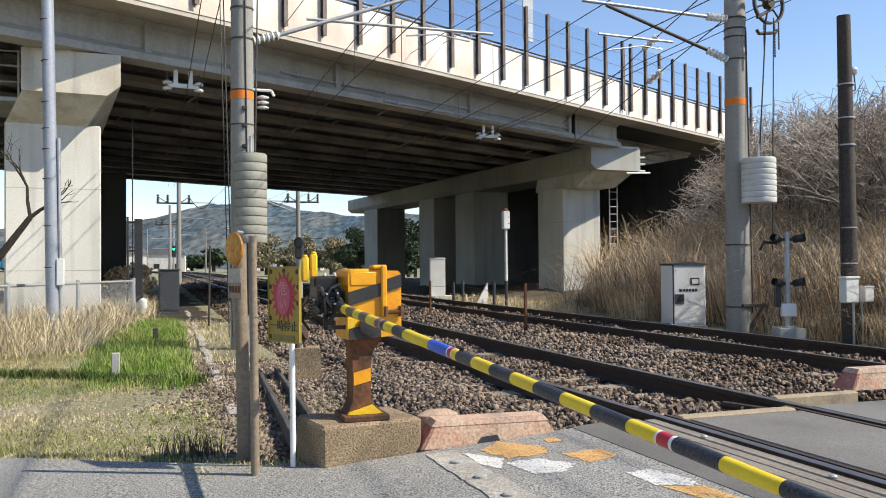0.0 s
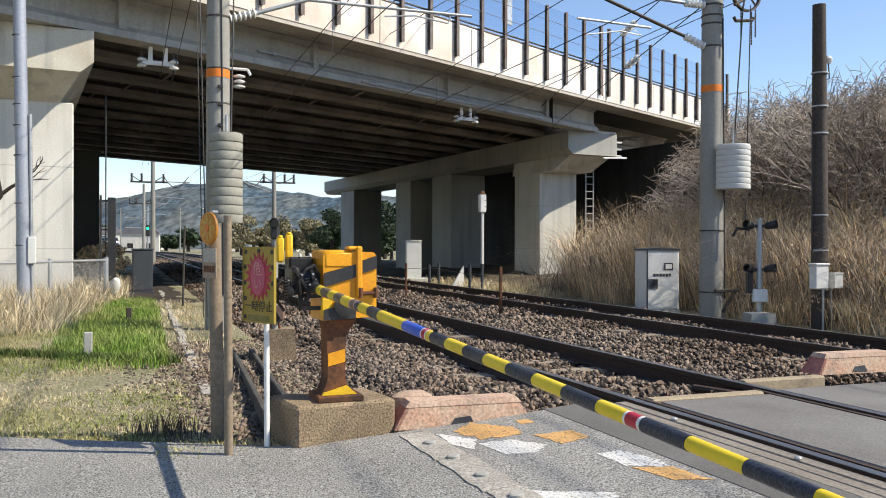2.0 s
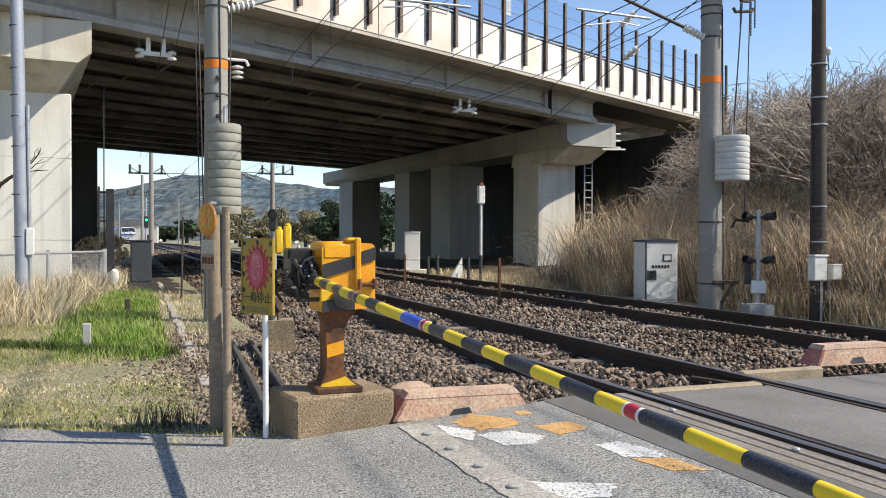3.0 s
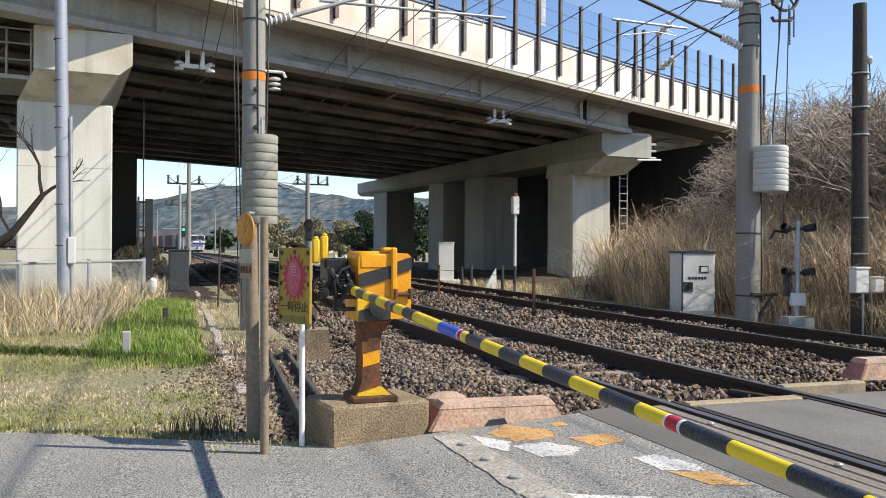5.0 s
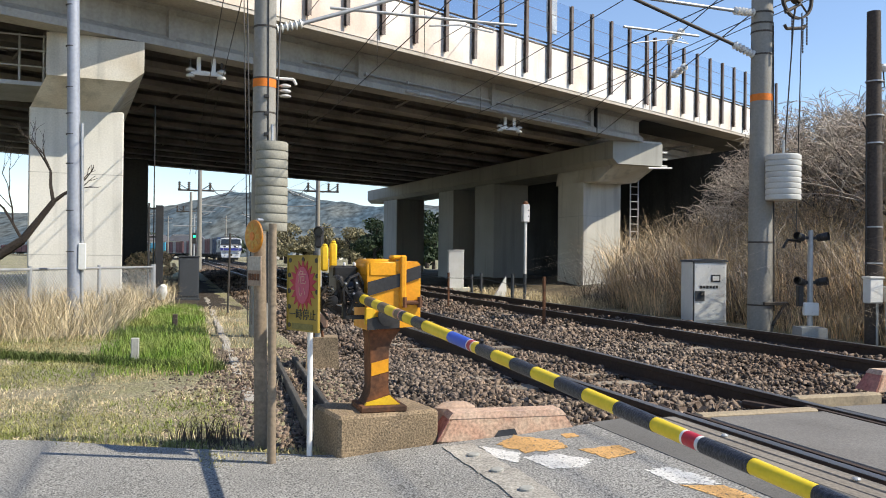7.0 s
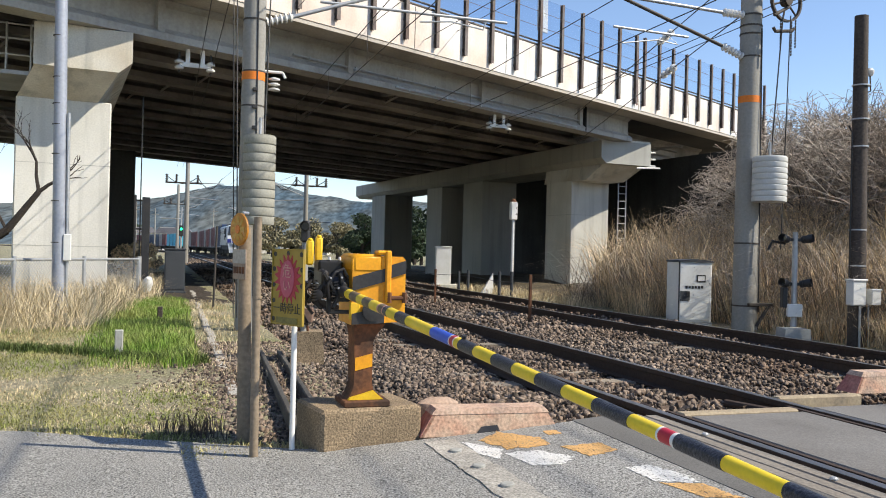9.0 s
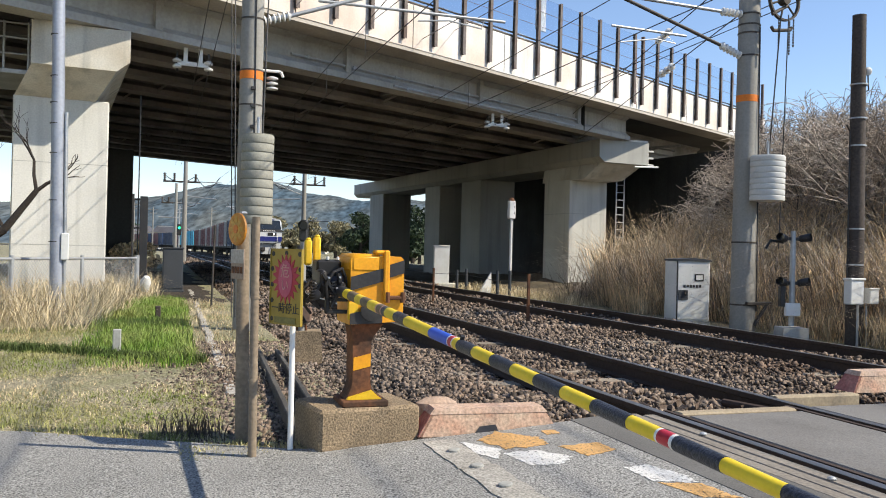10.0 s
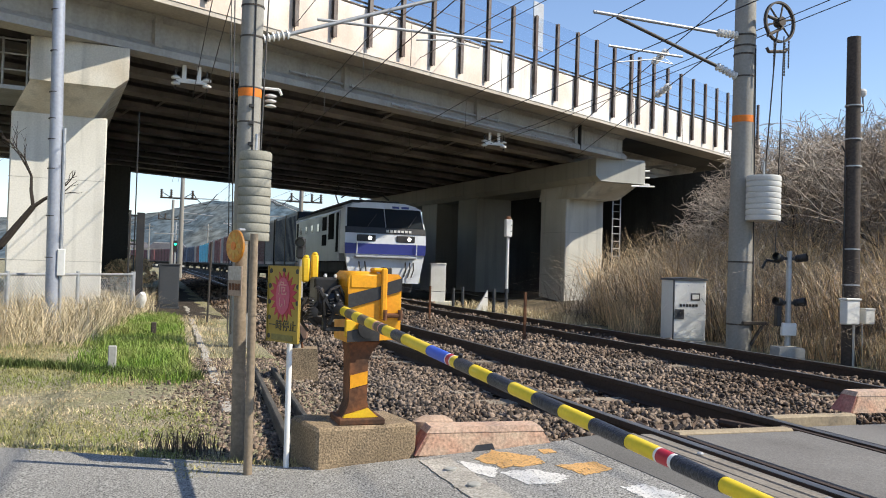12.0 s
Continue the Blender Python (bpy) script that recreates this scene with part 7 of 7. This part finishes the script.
def make_bank():
    s = Shape()
    us = [-30 + 1.6 * i for i in range(58)]
    ns = [10.6 + 0.9 * i for i in range(30)] + [45, 60, 90]
    v = [at(u, n, bank_height(u, n) - (0.4 if n < 11 else 0)) for u in us for n in ns]
    w = len(ns)
    s.add(v, [(i * w + j, i * w + j + 1, (i + 1) * w + j + 1, (i + 1) * w + j) for i in range(len(us) - 1) for j in range(w - 1)])
    single("embankment", s, BANK, "leaf-littered brown embankment beyond the line", "embankment", kind="structure", smooth=True)
    rng = np.random.default_rng(8)
    # reeds
    k = 20000
    u = rng.uniform(2, 33, k)
    n = 10.2 + rng.uniform(0, 1, k) ** 1.7 * 4.0
    clump = np.array([noise.noise(Vector((a * 0.55, b * 0.6, 7))) for a, b in zip(u, n)])
    gap = (n < 11.0) & (clump < 0.0)
    keep = (clump > -0.12) & ~gap & (u < 18.9 + (n - 11) * 1.8 + 2.0 * clump)
    u, n, clump = u[keep], n[keep], clump[keep]
    z = np.array([bank_height(a, b) for a, b in zip(u, n)])
    h = rng.uniform(0.6, 1.35, len(u)) * (1.0 + 0.9 * np.clip(clump, -0.3, 0.6)) * np.where((u > 13) & (u < 27), 1.25, 1.0) * np.where(n < 11, 0.6, 1.0)
    blades("reeds", u, n, z, h, rng.uniform(0.004, 0.009, len(u)), 1.1, REED, "dense tall dry reeds at the foot of the bank", "reeds", rng)
    # loose tangled stalks that stand above the rest
    k = 26000
    u, n = rng.uniform(7, 25, k), 10.7 + rng.uniform(0, 1, k) ** 1.1 * 4.8
    clump = np.array([noise.noise(Vector((a * 0.9, b * 0.9, 17))) for a, b in zip(u, n)])
    keep = (clump > 0.0) & (u < 20.0 + np.minimum(n - 11, 2.5) * 1.8)
    u, n = u[keep], n[keep]
    z = np.array([bank_height(a, b) for a, b in zip(u, n)])
    h = rng.uniform(1.0, 2.6, len(u)) * np.where(u > 14.5, 1.1, 1.0)
    blades("tall_reeds", u, n, z, h, rng.uniform(0.004, 0.009, len(u)), 1.1, REED, "tall tangled dry reed stalks on the bank", "reeds", rng)
    k = 9000
    u, n = rng.uniform(7, 21, k), 10.6 + rng.uniform(0, 1, k) * 4.5
    z = np.array([bank_height(a, b) for a, b in zip(u, n)]) + rng.uniform(0, 0.8, k)
    blades("dead_stems", u, n, z, rng.uniform(0.7, 1.9, k), rng.uniform(0.003, 0.006, k), 2.6, TWIG, "dead grey stems lying across the reeds", "stems", rng)
    k = 2200
    u, n = rng.uniform(7, 22, k), 10.5 + rng.uniform(0, 1, k) * 3.5
    z = np.array([bank_height(a, b) for a, b in zip(u, n)])
    blades("dark_stems", u, n, z, rng.uniform(0.8, 2.2, k), rng.uniform(0.003, 0.007, k), 1.8, TWIG_DARK, "dark withered stems among the reeds", "stems", rng)
    k = 2500
    u, n = rng.uniform(19, 28, k), rng.uniform(9.6, 11.2, k)
    blades("pale_grass", u, n, -0.35, rng.uniform(0.15, 0.5, k), rng.uniform(0.004, 0.008, k), 1.2, STRAW, "pale dry weeds beside the far track", "grass", rng)
    k = 3500
    u, n = rng.normal(12.9, 0.8, k), rng.uniform(12.0, 13.6, k)
    z = np.array([bank_height(a, b) for a, b in zip(u, n)])
    blades("green_grass", u, n, z, rng.uniform(0.3, 0.8, k), rng.uniform(0.004, 0.01, k), 0.9, GREEN, "green undergrowth on the bank", "grass", rng)


make_bank()


def make_thicket():
    """Bare bushes: arching stems that fork into fine grey twigs."""
    rng = np.random.default_rng(21)
    rods_a, rods_b = [], []

    def crown(p):
        """The height that the bushes reach over a point of the bank."""
        u, n = float(p @ NU), float(p @ NN)
        over = u - 19.9 - 1.244 * (n - 16.0)
        return 4.75 + 0.12 * (n - 15) - 0.55 * max(0.0, over) + 0.55 * noise.noise(Vector((u * 0.8, n * 0.8, 3.0))) + rng.normal(0, 0.16)

    def arc(p, d, length, r, level, out):
        pts = [p]
        steps = (4, 4, 3, 2)[level]
        for i in range(steps):
            d = d + np.array([rng.normal(0, 0.22), rng.normal(0, 0.22), -0.10 - 0.05 * level]) * 0.8
            d = d / np.linalg.norm(d)
            q = pts[-1] + d * length / steps
            if level and q[2] > crown(q):
                break
            pts.append(q)
        steps = len(pts) - 1
        if not steps:
            return
        for i in range(steps):
            out.append((pts[i], pts[i + 1], r * (1 - 0.7 * i / steps), r * (1 - 0.7 * (i + 1) / steps)))
        if level < 3:
            m = (8, 4, 3)[level]
            for _ in range(m):
                i = rng.integers(1, steps + 1)
                e = d + rng.normal(0, 0.75, 3) + np.array([0, 0, 0.45])
                e = e / np.linalg.norm(e)
                arc(pts[i], e, length * rng.uniform(0.35, 0.62), r * 0.45, level + 1, rods_b)

    spots = []
    for k in range(128):
        n = 14.6 + rng.uniform(0, 1) * 5.8
        u = rng.uniform(12.2 + (n - 14.6) * 0.95, 17.6 + (n - 13.8) * 1.2)
        spots.append((u, n))
    for u, n in spots:
        b = at(u, n, bank_height(u, n) - 0.1)
        p = np.array([b.x, b.y, b.z])
        size = rng.uniform(2.1, 3.1) * (0.8 if n < 14.8 else 1.1)
        for _ in range(3):
            d = np.array([rng.normal(0, 0.45), rng.normal(-0.15, 0.45), 1.0])
            arc(p, d / np.linalg.norm(d), size, 0.035, 0, rods_a)

    def bake(rods, name, material, label):
        a = np.array([q[0] for q in rods])
        b = np.array([q[1] for q in rods])
        ra = np.array([q[2] for q in rods])[:, None]
        rb = np.array([q[3] for q in rods])[:, None]
        d = b - a
        d /= np.linalg.norm(d, axis=1)[:, None] + 1e-9
        x = np.cross(d, np.array([0.3, 0.5, 0.81]))
        x /= np.linalg.norm(x, axis=1)[:, None] + 1e-9
        y = np.cross(d, x)
        vs = []
        for i in range(3):
            c, s_ = math.cos(2.0944 * i), math.sin(2.0944 * i)
            vs.append(a + (x * c + y * s_) * np.maximum(ra, 0.0062))
        for i in range(3):
            c, s_ = math.cos(2.0944 * i), math.sin(2.0944 * i)
            vs.append(b + (x * c + y * s_) * np.maximum(rb, 0.005))
        v = np.stack(vs, 1).reshape(-1, 3)
        i = np.arange(len(rods))[:, None] * 6
        f = np.concatenate([i + [0, 1, 4, 3], i + [1, 2, 5, 4], i + [2, 0, 3, 5]], 1).reshape(-1, 4)
        stuff(name, v, f, material, label, "bushes")

    bake(rods_a, "bush_stems", TWIG_DARK, "dark arching stems of leafless bushes on the bank")
    bake(rods_b, "bush_twigs", TWIG, "tangled grey twigs of leafless bushes on the bank")


make_thicket()


def leafy_tree(name, x, y, z, height, radius, material, label, seed, leaf=0.35, count=1500):
    rng = np.random.default_rng(seed)
    t = thing(name, pose(x, y, z), label, "tree", "distant trees")
    s = Shape()
    s.rod((0, 0, 0), (0, 0, height * 0.6), radius * 0.12, radius * 0.05, 8)
    for k in range(5):
        a = 2 * math.pi * k / 5
        s.rod((0, 0, height * (0.3 + 0.06 * k)), (radius * 0.6 * math.cos(a), radius * 0.6 * math.sin(a), height * (0.5 + 0.07 * k)), radius * 0.05, radius * 0.02, 5)
    part("trunk", s, BARK, t)
    lobes = rng.normal(0, 0.45, (9, 3)) * np.array([radius, radius, height * 0.36]) + np.array([0, 0, height * 0.5])
    c = lobes[rng.integers(0, 9, count)]
    d = rng.normal(0, 1, (count, 3))
    d /= np.linalg.norm(d, axis=1)[:, None]
    p = c + d * np.array([radius, radius, height * 0.25]) * 0.55 * rng.uniform(0.5, 1.0, (count, 1))
    a = rng.normal(0, 1, (count, 3))
    a /= np.linalg.norm(a, axis=1)[:, None]
    b = np.cross(a, rng.normal(0, 1, (count, 3)))
    b /= np.linalg.norm(b, axis=1)[:, None]
    l = leaf * rng.uniform(0.5, 1.2, (count, 1))
    v = np.stack([p - a * l, p - b * l * 0.6, p + a * l, p + b * l * 0.6], 1).reshape(-1, 3)
    i = np.arange(count)[:, None] * 4
    ob = stuff("crown", v, np.concatenate([i + [0, 1, 2, 3]], 1), material, "", "")
    for key in ("category", "kind"):
        if key in ob:
            del ob[key]
    ob.parent = t


def make_trees():
    for k, (x, y, h, r) in enumerate(((-11.5, 112, 6.5, 2.6), (-9.2, 118, 7.5, 2.8), (-6.8, 112, 5.8, 2.4), (-13.5, 122, 5.0, 2.4), (-4.4, 108, 7.0, 2.2), (-2.2, 110, 7.6, 2.3), (-3.4, 104, 5.0, 2.0))):
        leafy_tree("evergreen_tree", x, y, -0.6, h, r, EVERGREEN, "dark evergreen tree beyond the bridge", 30 + k, 0.24, 3000)
    for k in range(14):
        leafy_tree("bamboo_clump", -34 + k * 1.9 + 0.6 * math.sin(k * 3), 150 + 4 * math.sin(k * 2.1), -0.6, 6.6 + 1.2 * math.sin(k * 1.7), 2.6, BAMBOO, "pale yellow-green bamboo clump beyond the line", 60 + k, 0.24, 2600)
    for k in range(12):
        leafy_tree("evergreen_tree", -105 + k * 7.5, 255 + 10 * math.sin(k * 2.4), -0.6, 6.5 + 2 * math.sin(k * 1.3), 5.0, EVERGREEN if k % 3 else BAMBOO, "dark tree at the foot of the hills", 90 + k, 0.9, 700)
    leafy_tree("evergreen_tree", 17.6, 32.0, 0.2, 8.2, 1.7, EVERGREEN, "dark evergreen above the bank", 120, 0.22, 2600)
    for k in range(3):
        leafy_tree("dry_shrub", -9.9 - k * 1.3, 27 + k * 3.0, -0.5, 1.7, 0.6, REED, "dry brown shrub beside the line", 140 + k, 0.10, 1200)


make_trees()


# ---- sleepers ----
def make_sleepers():
    s = Shape()
    s.prism([(-1.0, -0.17), (1.0, -0.17), (1.0, 0.0), (0.98, 0.02), (-0.98, 0.02), (-1.0, 0.0)], -0.11, 0.11)
    me = s.mesh("sleeper")
    me.materials.append(SLEEPER)
    for c in (NEAR, FAR):
        t = thing("track_bed", TM(0, c, 0), "row of grey-brown sleepers half buried in ballast", "sleepers", kind="structure")
        for i in range(70):
            o = new("sleeper", me)
            o.parent = t
            o.matrix_basis = pose(0, 5.1 + i * 0.62, -0.165)


make_sleepers()


# ---- ballast stones ----
def make_stones():
    rng = np.random.default_rng(5)
    rails = [c + sd * GAUGE / 2 for c in (NEAR, FAR) for sd in (-1, 1)]
    prof_n = [1.6, 1.75, 2.15, 2.6, 4.8, 5.4, 6.2, 8.35, 8.9, 9.6]
    prof_z = [-0.30, -0.27, -0.19, -0.165, -0.165, -0.20, -0.165, -0.165, -0.22, -0.34]

    def cloud(count, u0, u1, n0, n1, lo, hi, power=1.0):
        u = u0 + (u1 - u0) * rng.uniform(0, 1, count) ** power
        n = rng.uniform(n0, n1, count)
        ok = np.ones(count, bool)
        for r in rails:
            ok &= np.abs(n - r) > 0.10
        u, n = u[ok], n[ok]
        size = rng.uniform(lo, hi, len(u))
        z = np.interp(n, prof_n, prof_z) + rng.uniform(-0.6, 1.25, len(u)) * size
        z += 0.03 * np.sin(u * 2.1 + n * 3.0) * np.sin(n * 2.7)
        return u, n, z, size

    corners = np.array([[x, y, z] for x in (-1, 1) for y in (-1, 1) for z in (-1, 1)], float) * 0.6
    quads = np.array([[0, 1, 3, 2], [4, 6, 7, 5], [0, 4, 5, 1], [2, 3, 7, 6], [0, 2, 6, 4], [1, 5, 7, 3]])

    def rough(k):
        return corners[None] * rng.uniform(0.3, 1.3, (k, 1, 3)) + rng.normal(0, 0.21, (k, 8, 3))

    def bake(u, n, z, size, name, label):
        k = len(u)
        v = rough(k) * size[:, None, None]
        a = rng.uniform(0, 6.28, k)
        t = rng.uniform(-0.9, 0.9, k)
        c, s_ = np.cos(a)[:, None], np.sin(a)[:, None]
        x = v[..., 0] * c - v[..., 1] * s_
        y = v[..., 0] * s_ + v[..., 1] * c
        ct, st = np.cos(t)[:, None], np.sin(t)[:, None]
        y2, z2 = y * ct - v[..., 2] * st, y * st + v[..., 2] * ct
        base = u[:, None] * NU + n[:, None] * NN
        v = np.stack([x, y2, z2], -1) + base[:, None, :]
        v[..., 2] += z[:, None]
        f = (np.arange(k)[:, None, None] * 8 + quads[None]).reshape(-1, 4)
        stuff(name, v.reshape(-1, 3), f, STONE, label, "ballast stones")

    bake(*cloud(60000, 4.95, 11.5, 1.35, 9.7, 0.013, 0.034), "ballast_stones", "angular brown crushed stone ballast")
    bake(*cloud(16000, 4.95, 9.5, 1.2, 3.0, 0.013, 0.032), "ballast_stones", "angular brown crushed stone heaped by the near rail")
    bake(*cloud(34000, 11.5, 26.0, 1.3, 9.8, 0.022, 0.046, 1.3), "ballast_stones", "angular brown crushed stone farther along the line")
    bake(*cloud(24000, 26.0, 80.0, 1.6, 9.4, 0.04, 0.075, 1.3), "ballast_stones", "angular brown crushed stone beyond the bridge")
    k = 9000
    u, n = rng.uniform(5.0, 11.0, k), rng.normal(0.95, 0.38, k)
    ok = (n > -0.2) & (n < 1.7)
    u, n = u[ok], n[ok]
    k = len(u)
    bake(u, n, np.array([ground_height(p, q) for p, q in zip(u, n)]), rng.uniform(0.010, 0.028, k), "verge_gravel", "pale small gravel between grass and ballast")
    # the nearest stones, each on its own
    heap = thing("loose_stones", TM(0, 0, 0), "loose angular ballast stones beside the crossing", "stones")
    kinds = []
    for i in range(8):
        me = bpy.data.meshes.new("stone")
        me.from_pydata([tuple(p) for p in rough(1)[0]], [], [tuple(q) for q in quads])
        me.materials.append(STONE)
        kinds.append(me)
    u, n, z, size = cloud(330, 4.95, 5.9, 1.5, 5.2, 0.024, 0.045)
    for i in range(min(300, len(u))):
        o = new("stone", kinds[i % 8])
        o.parent = heap
        o.matrix_basis = pose(n[i], u[i], z[i] + 0.015, rng.uniform(0, 360), rng.uniform(0, 360), rng.uniform(0, 360)) @ Matrix.Scale(size[i], 4)


make_stones()


# ---- what moves ----
def motions():
    for ob, off in movers:
        z = 1.02 if ob.name.startswith("freight_container") else 0.0
        walk(ob, [(0.5 * i, train_pose(off, 0.5 * i, z)) for i in range(25)])


motions()
